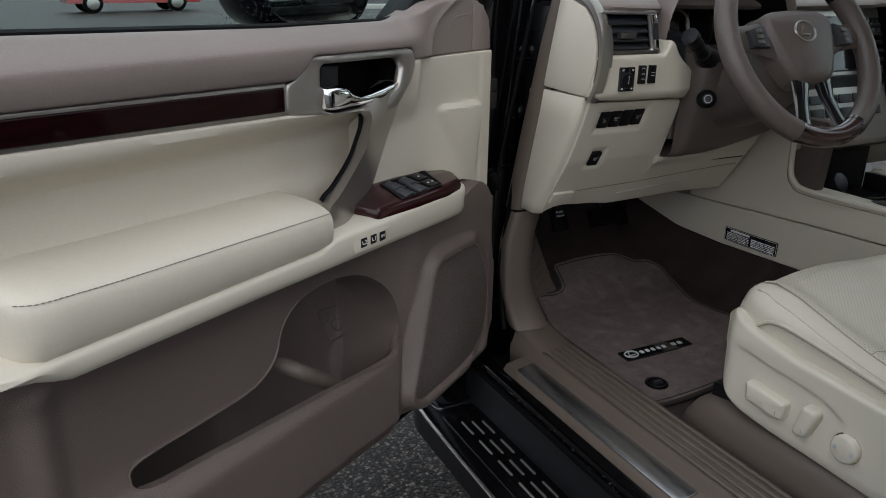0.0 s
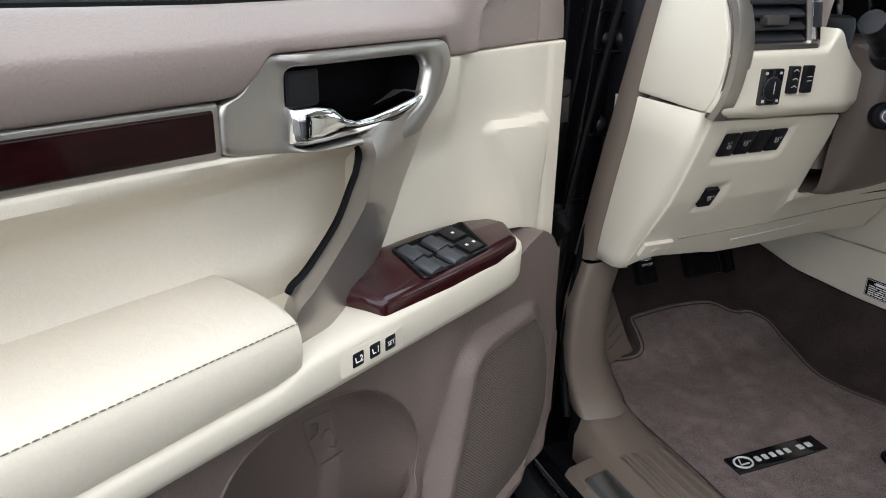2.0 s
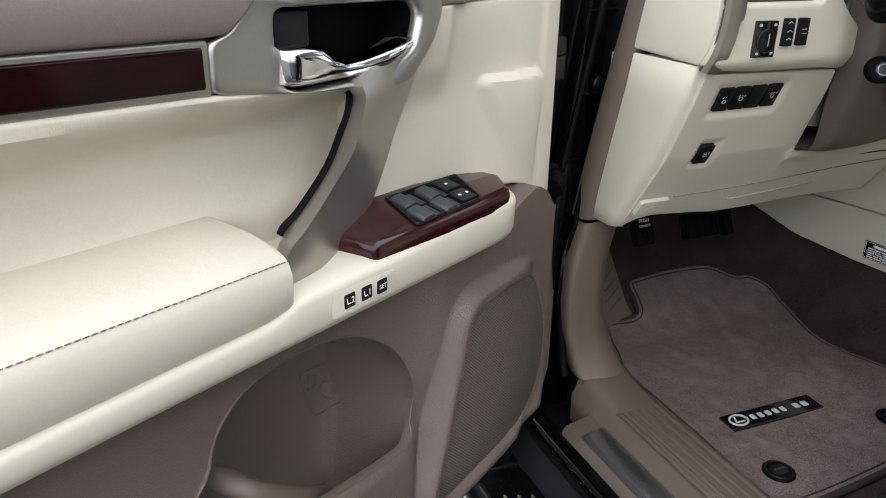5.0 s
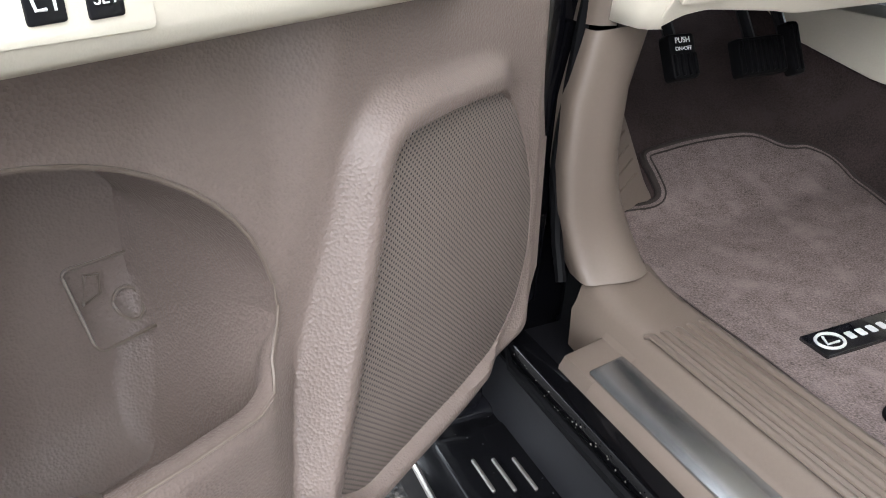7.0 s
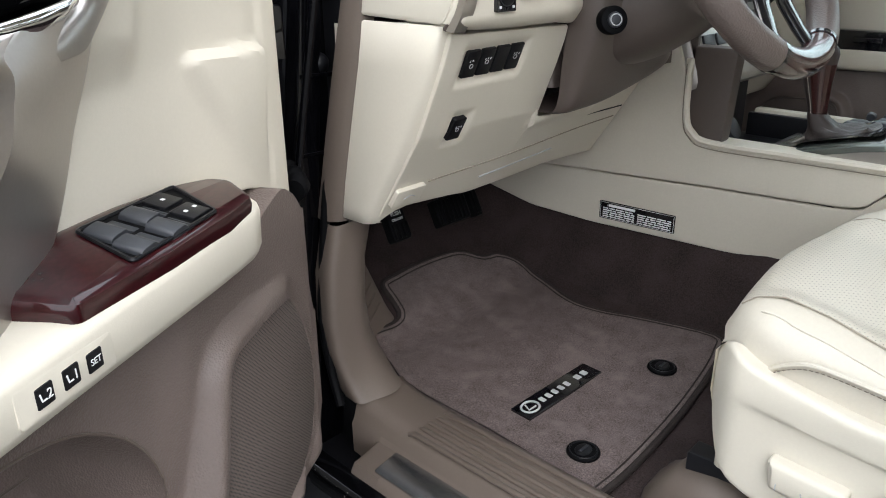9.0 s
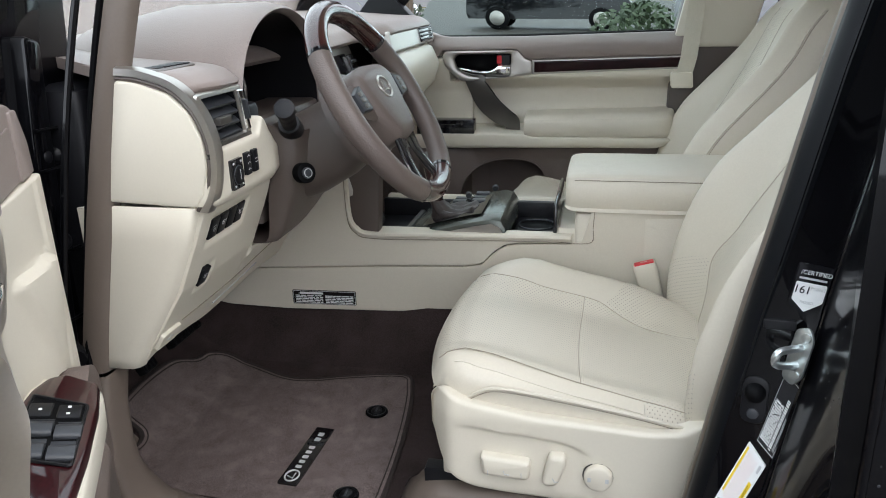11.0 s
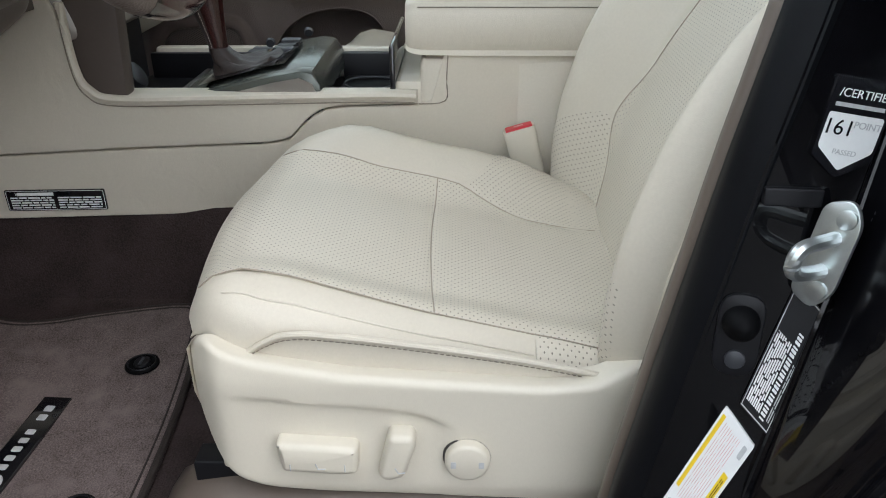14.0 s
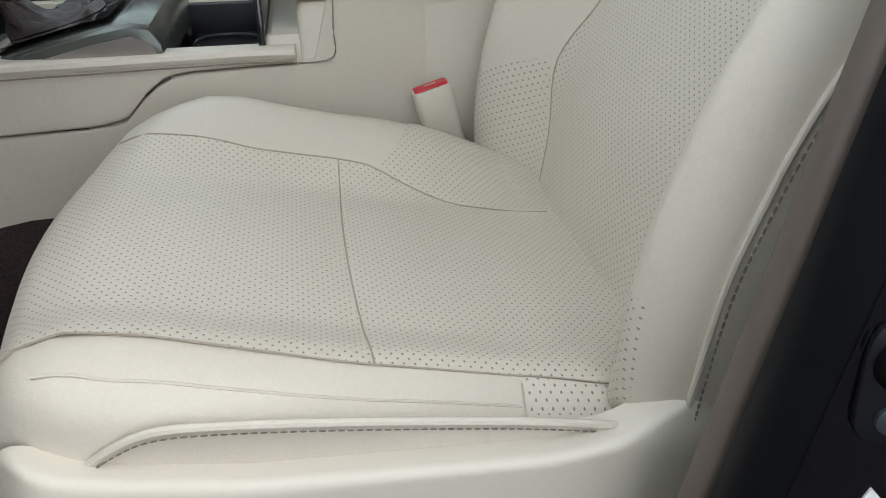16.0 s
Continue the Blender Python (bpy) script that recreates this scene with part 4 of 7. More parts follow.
part("board_edge", tube(smooth([(0.645, -0.9, 0.410), (0.652, 0.5, 0.410), (0.660, 1.30, 0.410), (0.69, 1.44, 0.410)], 6, False), 0.004, 8), silver, rb)
part("tread_pad", slab(axes((0, 0, 0), (1, 0, 0), (0, 1, 0), (0, 0, 1)), rect(0.690, -0.85, 0.832, 1.295, 0.012), 0.40, 0.4155, 0.003), wet_black, rb, "black tread pad")
for r in range(16):
    for k in range(5):
        x, y = 0.719 + k * 0.0214, 1.224 - k * 0.008 - r * 0.078
        part("tread_slot", slab(axes((x, y, 0.414), (1, 0, 0), (0, 1, 0), (0, 0, 1)), rect(-0.0022, -0.026, 0.0022, 0.026, 0.002), 0.0, 0.0042, 0.0015), silver, rb)

tagged(part("rain_drops", join(*[dome(axes((drip.uniform(0.70, 0.82), drip.uniform(0.8, 1.42), 0.4156), (1, 0, 0), (0, 1, 0), (0, 0, 1)), drip.uniform(0.0005, 0.0012), 0.0007, sides=7, rings=2) for _ in range(40)]), slate, rb), "rain drops", kind="stuff")

# roof, rear and passenger side that close the cabin
part("roof", slab(axes((XC, 0, 1.80), (1, 0, 0), (0, 1, 0), (0, 0, 1)), rounded([(-0.66, -2.3), (0.66, -2.3), (0.64, 0.95), (-0.64, 0.95)], 0.10), -0.03, 0.03, 0.02), paint, body)
part("roof_lining", slab(axes((XC, 0, 1.755), (1, 0, 0), (0, 1, 0), (0, 0, 1)), rounded([(-0.62, -2.25), (0.62, -2.25), (0.60, 0.92), (-0.60, 0.92)], 0.10), 0.0, 0.012, 0.004), beige, body, "pale roof lining")
for s in (-1, 1):
    part("windscreen_pillar", tube([(XC + s * 0.60, 0.95, 1.76), (XC + s * 0.68, 1.35, 1.50), (XC + s * 0.76, 1.75, 1.20)], 0.04, 8), paint, body)
part("windscreen", grid([[(XC - 0.60, 0.95, 1.78), (XC, 1.02, 1.80), (XC + 0.60, 0.95, 1.78)], [(XC - 0.74, 1.72, 1.21), (XC, 1.90, 1.22), (XC + 0.74, 1.72, 1.21)]]), clear, body).visible_shadow = False
part("rear_wall", block(0.85, -2.35, 0.5, 2.35, -2.25, 1.75, 0.02), beige, body)
# unseen opaque panel over the rear side opening, added to cut fill light
part("rear_light_block", block(2.32, -2.3, 1.24, 2.36, 0.12, 1.77, 0.01), piano, body, "unseen opaque black panel that cuts the fill light")
part("passenger_side", slab(axes((2.36, 0, 0), (0, 1, 0), (0, 0, 1), (-1, 0, 0)), rounded([(-2.3, 0.40), (0.36, 0.40), (0.36, 1.25), (-2.3, 1.25)], 0.02), -0.04, 0.03, 0.01), taupe_smooth, body)
pp = part("passenger_pillar", slab(axes((2.28, 0, 0), (0, 1, 0), (0, 0, 1), (-1, 0, 0)), rounded([(0.22, 0.5), (0.41, 0.5), (0.405, 1.24), (0.30, 1.75), (0.08, 1.75), (0.20, 1.24)], 0.02), -0.06, 0.03, 0.01), taupe_smooth, body, "taupe lower pillar trim")
part("passenger_pillar_upper", slab(axes((2.28, 0, 0), (0, 1, 0), (0, 0, 1), (-1, 0, 0)), rounded([(0.20, 1.225), (0.405, 1.225), (0.30, 1.75), (0.08, 1.75)], 0.02), 0.0, 0.036, 0.008), beige, body, "cream upper pillar trim")

# ---- B pillar and rear door ----
bp = thing("b_pillar", (0.87, 0.34, 0.5), "glossy black door pillar with taupe edge and rubber seal", "door pillar")


def pillar_y(z):
    return float(np.interp(z, [0.55, 0.675, 0.76, 0.89, 0.95, 1.02, 1.13, 1.31, 1.70], [0.492, 0.468, 0.456, 0.433, 0.421, 0.408, 0.384, 0.347, 0.25]))


def pillar_x(z):
    return float(np.interp(z, [0.55, 0.83, 1.08, 1.31, 1.70], [0.858, 0.866, 0.884, 0.905, 0.955]))


zs = np.linspace(0.56, 1.70, 30)
rows = [[Vector((pillar_x(z) + dx, pillar_y(z) + dy, z)) for dx, dy in ((0.058, -0.034), (0.056, -0.020), (0.050, -0.015), (0.038, -0.014), (0.034, -0.017), (0.033, -0.03), (0.04, -0.04))] for z in zs]
part("pillar_edge", loft(rows), brown_smooth, bp, "taupe plastic pillar edge", 50)
rows = [[Vector((pillar_x(z) + dx, pillar_y(z) + dy, z)) for dx, dy in ((0.0325, -0.045), (0.0325, -0.019), (0.028, -0.015), (0.016, -0.016), (0.002, -0.022), (-0.005, -0.031), (0.0, -0.045))] for z in zs]
part("pillar_seal", loft(rows), mat("seal_rubber", (0.0042, 0.0046, 0.0058), 0.45, spec=0.14, var=0.15, scale=20, bump=0.08, bscale=700), bp, "black rubber seal", 50)


def jamb(z, s):
    """The painted face from the seal (0) out to the rear door (1)."""
    a = Vector((pillar_x(z) - 0.004, pillar_y(z) - 0.028, z))
    k = float(np.interp(z, [0.55, 0.72, 0.83, 0.975, 1.08, 1.7], [0.016, 0.008, 0.0, 0.0, 0.0, 0.0]))
    b = Vector((float(np.interp(z, [0.55, 0.83, 0.975, 1.08, 1.35, 1.7], [0.80, 0.834, 0.862, 0.884, 0.92, 0.96])), pillar_y(z) - float(np.interp(z, [0.55, 0.72, 0.83, 0.98, 1.1, 1.7], [0.085, 0.085, 0.088, 0.095, 0.095, 0.09])), z))
    c = Vector((0.735 + (z - 0.8) * 0.03, 0.318 + 0.25 * max(0, 0.75 - z), z))
    return a.lerp(b, s / 0.6) + Vector((-k * math.sin(math.pi * s / 0.6), 0, 0)) if s < 0.6 else b.lerp(c, (s - 0.6) / 0.4) + Vector((-0.012 * math.sin(math.pi * (s - 0.6) / 0.4), 0.006 * math.sin(math.pi * (s - 0.6) / 0.4), 0))


part("jamb_face", grid([[jamb(z, s) for s in np.linspace(0, 1, 25)] for z in np.linspace(0.56, 1.70, 40)]), paint, bp, "glossy black painted jamb", 60)
part("jamb_bead", tube([jamb(z, 0.6) + Vector((-0.001, 0.001, 0)) for z in np.linspace(0.58, 1.66, 24)], 0.0035, 8), paint, bp)


def on_jamb(z, s):
    o = jamb(z, s)
    u = (jamb(z, s + 0.02) - jamb(z, s - 0.02)).normalized()
    v = (jamb(z + 0.01, s) - jamb(z - 0.01, s)).normalized()
    n = u.cross(v).normalized()
    if n.x > 0:
        n = -n
    v = n.cross(u) if n.cross(u).z > 0 else -n.cross(u)
    return axes(o, u, v, n)


rows = []
for z, xl, yl in ((0.50, 0.755, 0.288), (0.85, 0.748, 0.288), (1.10, 0.752, 0.286), (1.25, 0.760, 0.280), (1.50, 0.805, 0.215), (1.75, 0.875, 0.130)):
    xr, yr = pillar_x(z) + 0.025, pillar_y(z) - 0.125
    rows.append([(xl, yl, z), (xr, yr, z), (xr, yr - 0.03, z), (xl, yl - 0.03, z)])
part("pillar_back", loft(rows), paint, bp, "black inner pillar wall")
# striker
sk = thing("door_striker", tuple(jamb(0.982, 0.54)), "zinc-plated door striker loop bolted to the jamb", "striker")
q = Matrix.Translation((-0.012, 0.012, 0)) @ axes(jamb(0.982, 0.54), Vector((-0.80, -0.60, 0)).normalized(), Vector((0.05, -0.18, 0.98)).normalized(), Vector((-0.60, 0.80, 0.12)).normalized()) @ Matrix.Scale(0.86, 4)
part("base", slab(q, rounded([(-0.014, -0.036), (0.006, -0.044), (0.017, -0.028), (0.017, 0.028), (0.006, 0.044), (-0.014, 0.036)], 0.008), 0.0, 0.004, 0.001), zinc, sk)
loop = [q @ Vector(p) for p in smooth([(0.003, 0.013, 0.0), (0.002, 0.0125, 0.018), (0.000, 0.011, 0.036), (-0.001, 0.006, 0.0425), (-0.001, -0.004, 0.0425), (0.000, -0.010, 0.036), (0.002, -0.0125, 0.018), (0.003, -0.013, 0.0)], 4, False)]
part("loop", tube(loop, 0.0048, 10), zinc, sk, "bright bent steel loop")
for v in (-0.028, 0.029):
    part("screw", disc(q, 0.0075, 0.003, 0.0065, 0.001, 16, at=(0.006, v)), zinc, sk)
# courtesy switch
cs = thing("door_switch", tuple(jamb(0.905, 0.2)), "black rubber door light switch on the jamb", "switch")
q = on_jamb(0.914, 0.20)
part("plate", slab(q, rect(-0.015, -0.030, 0.015, 0.030, 0.014), 0.0, 0.004, 0.0015), black, cs)
part("plunger", dome(q @ Matrix.Translation((0, 0.010, 0.004)), 0.0125, 0.016), rubber, cs)
part("screw", disc(q, 0.007, 0.003, 0.0065, 0.001, 14, at=(0, -0.017)), slate, cs)
q = on_jamb(1.012, 0.20)
part("clip", slab(q, rect(-0.018, -0.006, 0.018, 0.006, 0.002), 0.0, 0.006, 0.001), black, cs)


def bars(q, spec, material, parent, name, n0, n1):
    """Lines of unreadable print, in one mesh."""
    return part(name, join(*[slab(q, [(a, b), (c, b), (c, d), (a, d)], n0, n1, 0.00005) for a, b, c, d in spec]), material, parent)


def rows_of_print(u0, w0, u1, w1, lines, seed, gap=0.45):
    rng = random.Random(seed)
    out = []
    h = (w1 - w0) / lines
    for k in range(lines):
        x = u0
        while x < u1 - 0.002:
            e = min(u1, x + rng.uniform(0.1, 0.3) * (u1 - u0))
            out.append((x, w0 + (k + gap * 0.5) * h, e, w0 + (k + 1 - gap * 0.5) * h))
            x = e + 0.03 * (u1 - u0)
    return out


def patch(*corners):
    """A frame whose unit square, -1 to 1 both ways, spans four places (z, s) on the jamb: upper two, then lower two."""
    tl_, tr_, br_, bl_ = (jamb(z, s) for z, s in corners)
    c = (tl_ + tr_ + br_ + bl_) / 4
    u, v = (tr_ + br_ - tl_ - bl_) / 4, (tl_ + tr_ - bl_ - br_) / 4
    n = u.cross(v).normalized()
    if n.x > 0:
        n = -n
    return axes(c + n * 0.0025, u, v, n)


def unit_text(q, body, size, at, n, material, parent, wide):
    """Lettering on a patch, kept in proportion; wide: the patch's half width and half height in metres."""
    m = q @ Matrix.Diagonal((1 / wide[0], 1 / wide[1], 1, 1))
    if q.to_3x3().determinant() < 0:
        m = m @ Matrix.Scale(-1, 4, (0, 0, 1))
        n = -n
    text(m, body, size, at, n, material, parent, "label_lettering")


# stickers on the jamb
q = patch((1.088, 0.20), (1.082, 0.54), (1.022, 0.56), (1.028, 0.20))
st = thing("inspection_sticker", tuple(q.translation), "black and white shield-shaped inspection sticker on the jamb", "sticker")
part("shield", slab(q, rounded([(-1, 1), (1, 1), (1, -0.6), (0, -1), (-1, -0.6)], 0.1), -0.002, 0.0007, 0.0001), piano, st)
part("white_field", slab(q, rounded([(-0.9, 0.28), (0.9, 0.28), (0.9, -0.42), (0, -0.85), (-0.9, -0.42)], 0.08), 0.0, 0.0010, 0.0001), white, st)
for word, size, at, material in (("/CERTIFIED", 0.0070, (0.002, 0.020), white), ("161", 0.0130, (-0.0085, -0.0005), piano), ("POINT", 0.0058, (0.0085, 0.0025), grey_print), ("PASSED", 0.0045, (0.0, -0.0145), grey_print)):
    unit_text(q, word, size, at, 0.0013, material, st, (0.019, 0.030))
bars(q, [(-0.8, 0.40, 0.8, 0.48)], grey_print, st, "print", 0.0006, 0.0010)
q = patch((0.952, 0.42), (0.940, 0.60), (0.844, 0.58), (0.868, 0.34))
vl = thing("certification_label", tuple(q.translation), "black certification label with pale unreadable print and bar code", "label")
part("film", slab(q, rect(-1, -1, 1, 1, 0.05), -0.002, 0.0006, 0.0001), black, vl)
bars(q, [(-0.96, 0.96, 0.96, 0.98), (-0.96, -0.98, 0.96, -0.96), (0.92, -0.96, 0.96, 0.96), (-0.96, -0.96, -0.92, 0.96)], grey_print, vl, "border", 0.0005, 0.0009)
sideways = q @ Matrix.Rotation(radians(90), 4, "Z")
bars(sideways, rows_of_print(-0.85, -0.15, 0.30, 0.85, 8, 3, 0.35), white, vl, "print", 0.0005, 0.0009)
bars(q, [(0.22, -0.90 + k * 0.066, 0.52, -0.90 + k * 0.066 + (0.046 if k % 3 else 0.03)) for k in range(22)], white, vl, "bar_code", 0.0005, 0.0009)
bars(sideways, rows_of_print(-0.85, -0.85, 0.1, -0.62, 2, 5, 0.5), grey_print, vl, "print", 0.0005, 0.0009)
q = patch((0.860, 0.30), (0.838, 0.52), (0.742, 0.34), (0.765, 0.10))
tl = thing("tyre_label", tuple(q.translation), "white tyre pressure label with yellow bars", "label")
part("film", slab(q, rect(-1, -1, 1, 1, 0.05), -0.002, 0.0006, 0.0001), white, tl)
part("yellow_bar", slab(q, rect(-0.90, -0.45, -0.72, 0.90, 0.02), 0.0, 0.0010, 0.0001), yellow, tl)
part("yellow_bar", slab(q, rect(0.55, -0.92, 0.85, 0.35, 0.02), 0.0, 0.0010, 0.0001), yellow, tl)
sideways = q @ Matrix.Rotation(radians(90), 4, "Z")
bars(sideways, rows_of_print(-0.55, -0.42, 0.85, 0.62, 9, 8, 0.8), dark_red, tl, "print", 0.0005, 0.0009)
bars(sideways, rows_of_print(-0.85, -0.80, 0.25, -0.62, 2, 8, 0.6), piano, tl, "print", 0.0008, 0.0012)
part("tyre_mark", slab(q, [(-0.62 + 0.25 * math.cos(a), -0.80 + 0.13 * math.sin(a)) for a in (k * math.tau / 18 for k in range(18))], 0.0, 0.0010, 0.0001), piano, tl)
part("code_mark", slab(q, rect(0.6, 0.66, 0.82, 0.88, 0.05), 0.0, 0.0010, 0.0001), grey_print, tl)
q = patch((0.758, 0.08), (0.738, 0.30), (0.690, 0.22), (0.708, 0.0))
wl = thing("warning_label", tuple(q.translation), "yellow warning label on the jamb", "label")
part("film", slab(q, rect(-1, -1, 1, 1, 0.05), -0.002, 0.0006, 0.0001), yellow, wl)
bars(q, rows_of_print(-0.7, -0.6, 0.7, 0.6, 5, 2, 0.8), piano, wl, "print", 0.0005, 0.0009)

# rear door outside
rd = thing("rear_door", (0.72, -0.2, 0.5), "closed glossy black rear door with chrome belt strip", "car door")


def skin(z):
    return float(np.interp(z, [0.45, 0.60, 0.80, 1.0, 1.15, 1.255], [0.745, 0.712, 0.700, 0.704, 0.716, 0.735]))


rows = []
for z in np.linspace(0.47, 1.252, 26):
    x = skin(z)
    rows.append([(x + 0.03, 0.296, z), (x + 0.010, 0.302, z), (x + 0.003, 0.300, z), (x, 0.294, z)] + [(x - 0.004 * math.sin(math.pi * k / 8), 0.294 - 0.12 * k, z) for k in range(1, 9)])
part("door_skin", grid(rows), door_paint, rd, "glossy black door skin wet with rain", 60)
part("edge_bead", tube([(skin(z) + 0.004, 0.3015, z) for z in np.linspace(0.48, 1.25, 18)], 0.0045, 8), paint, rd)
part("belt_strip", slab(axes((0.734, 0, 0), (0, 1, 0), (0, 0, 1), (-1, 0, 0)), rect(-0.75, 1.2495, 0.287, 1.2635, 0.003), -0.01, 0.006, 0.003), chrome, rd, "bright chrome belt strip")
part("belt_rubber", tube([(0.733, -0.75, 1.247), (0.733, 0.288, 1.247)], 0.0045, 8), rubber, rd)
part("window_glass", grid([[(0.742, -0.7, 1.255), (0.742, 0.275, 1.255)], [(0.79, -0.7, 1.50), (0.79, 0.22, 1.50)], [(0.86, -0.65, 1.72), (0.86, 0.14, 1.72)]]), rear_glass, rd, "dark tinted glass with rain drops")
part("window_pillar", loft([[(x + 0.02, y + 0.004, z), (x - 0.004, y + 0.012, z), (x - 0.006, y - 0.012, z), (x - 0.004, y - 0.035, z), (x + 0.02, y - 0.035, z)] for x, y, z in ((0.738, 0.296, 1.25), (0.775, 0.278, 1.42), (0.86, 0.18, 1.74))]), paint, rd, "black window pillar")
part("pillar_filler", loft([[jamb(z, 1.0) + Vector((-0.001, 0.003, 0)), jamb(z, 1.0) + Vector((0.03, -0.002, 0)), Vector((skin(min(z, 1.25)) + 0.06 + 0.25 * max(0, z - 1.25), 0.24 - 0.2 * max(0, z - 1.25), z)), Vector((skin(min(z, 1.25)) + 0.012 + 0.25 * max(0, z - 1.25), 0.25 - 0.2 * max(0, z - 1.25), z))] for z in np.linspace(0.5, 1.72, 24)]), paint, rd)
part("corner_cap", slab(axes((0.731, 0, 0), (0, 1, 0), (0, 0, 1), (-1, 0, 0)), rounded([(0.291, 1.238), (0.301, 1.235), (0.302, 1.266), (0.291, 1.268)], 0.003), -0.01, 0.004, 0.002), black, rd)
rng = random.Random(9)
drops = []
for _ in range(150):
    z, y = rng.uniform(0.85, 1.24), rng.uniform(0.22, 0.292)
    drops.append(dome(axes((skin(z) - 0.0002, y, z), (0, 1, 0), (0, 0, 1), (-1, 0, 0)), rng.uniform(0.0006, 0.0016), 0.0007, sides=7, rings=2))
tagged(part("rain_drops", join(*drops), slate, rd), "small rain drops", kind="stuff")
drops = []
for _ in range(60):
    z, s = rng.uniform(0.95, 1.28), rng.uniform(0.64, 0.98)
    drops.append(dome(on_jamb(z, min(s, 0.96)), rng.uniform(0.0006, 0.0016), 0.0007, sides=7, rings=2))
tagged(part("rain_drops", join(*drops), slate, bp), "small rain drops", kind="stuff")
part("rear_bodyside", block(0.71, -2.35, 0.45, 0.80, -0.66, 1.25, 0.03), paint, body)

# ---- floor ----
def floor_z(x, y):
    z = 0.568 + 0.05 * ease((x - 1.0) / 0.5) * 0.5
    if y > 1.36:
        z += 0.55 * max(0, y - 1.36) * (0.6 + 0.4 * ease((y - 1.36) / 0.2))
    return z + 0.145 * ease((x - 1.405) / 0.055)


fl = thing("floor", (1.6, 0.6, 0.5), "dark brown carpet on the cabin floor", "carpet", kind="structure")
rows = [[(x, y, floor_z(x, y)) for x in np.linspace(0.93, 1.52, 40)] for y in np.linspace(-0.3, 1.95, 70)]
part("carpet", grid(rows), carpet, fl)
part("rear_carpet", block(0.93, -2.2, 0.50, 2.30, 0.33, 0.565, 0.01), carpet, fl)
part("far_carpet", block(1.70, -0.3, 0.50, 2.32, 1.9, 0.575, 0.01), carpet, fl)
# dark ribbed foot rest
fr_m = axes((0.985, 1.402, 0.590), Vector((0.96, 0.27, 0.08)).normalized(), Vector((-0.05, 0.35, 0.93)).normalized(), Vector((0.26, -0.93, 0.35)).normalized())
rest = thing("foot_rest", (0.99, 1.43, 0.60), "brown ribbed plastic foot rest", "foot rest")
part("pad", slab(fr_m, rounded([(-0.02, 0.0), (0.098, 0.0), (0.085, 0.03), (0.040, 0.24), (-0.02, 0.26)], 0.010), -0.05, 0.004, 0.004), brown_smooth, rest)
for k in range(9):
    part("rib", tube([fr_m @ Vector((0.0, 0.045 + k * 0.02, 0.0045)), fr_m @ Vector((0.030, 0.030 + k * 0.02, 0.0045)), fr_m @ Vector((0.070 - k * 0.004, 0.045 + k * 0.02, 0.0045))], 0.0016, 5), brown_smooth, rest)

# floor mat
mat_loop = smooth([(0.944, 0.946), (0.966, 0.923), (1.11, 0.925), (1.245, 0.936), (1.355, 0.955), (1.402, 0.985), (1.378, 1.11), (1.357, 1.18), (1.357, 1.245), (1.395, 1.345), (1.404, 1.405), (1.378, 1.440), (1.340, 1.450), (1.298, 1.480), (1.215, 1.491), (1.14, 1.491), (1.104, 1.486), (1.098, 1.455), (1.09, 1.428), (1.065, 1.417), (1.005, 1.416), (0.983, 1.35), (0.957, 1.275), (0.953, 1.1)], 4)
fm = thing("floor_mat", (1.15, 1.15, 0.575), "taupe brown carpet floor mat with bound edge and black badge", "floor mat")
xs, ys = [p.x for p in mat_loop], [p.y for p in mat_loop]
verts, faces, index = [], [], {}
NX, NY = 56, 70
for i in range(NX + 1):
    for j in range(NY + 1):
        x, y = 0.93 + 0.47 * i / NX, 0.915 + 0.60 * j / NY
        if inside(mat_loop, x, y) > 0.002:
            index[i, j] = len(verts)
            verts.append((x, y, floor_z(x, y) + 0.010 + 0.0013 * noise.noise(Vector((x * 14, y * 14, 0)))))
for i in range(NX):
    for j in range(NY):
        q = [(i, j), (i + 1, j), (i + 1, j + 1), (i, j + 1)]
        if all(k in index for k in q):
            faces.append(tuple(index[k] for k in q))
ring = [(p.x, p.y) for p in mat_loop]
ins1 = inset(ring, 0.009)
z_at = lambda p, h: (p[0], p[1], floor_z(*p[:2]) + h)
part("nap", (verts, faces), mat_pile, fm, "brushed taupe pile", 80)
part("border", grid([[z_at(p, 0.0) for p in ring], [z_at(p, 0.006) for p in ring], [z_at(p, 0.0105) for p in inset(ring, 0.004)], [z_at(p, 0.0100) for p in inset(ring, 0.016)]], True), mat_pile, fm)
part("binding", tube([z_at(p, 0.006) for p in ring], 0.0052, 8, True), mat_edge, fm, "dark sewn edge binding")
part("inner_stitch", tube([z_at(p, 0.0106) for p in inset(ring, 0.010)], 0.0013, 5, True), mat_edge, fm)
for x, y in ((1.010, 0.984), (1.258, 1.004)):
    z = floor_z(x, y) + 0.010
    q = axes((x, y, z), (1, 0, 0), (0, 1, 0), (0, 0, 1))
    g = part("mat_fastener", disc(q, 0.0228, 0.0, 0.004, 0.002, 28), rubber, fm, "round black mat fastener")
    part("fastener_knob", disc(q, 0.0135, 0.003, 0.0065, 0.002, 20, squash=0.8), black, g)
    part("fastener_ring", tube([(x + 0.0185 * math.cos(a), y + 0.0185 * math.sin(a), z + 0.004) for a in (k * math.tau / 24 for k in range(24))], 0.0012, 5, True), black, g)
    part("fastener_bar", block(x - 0.009, y - 0.002, z + 0.0062, x + 0.009, y + 0.002, z + 0.0078, 0.001), slate, g)
bz = floor_z(1.1, 1.095) + 0.0125
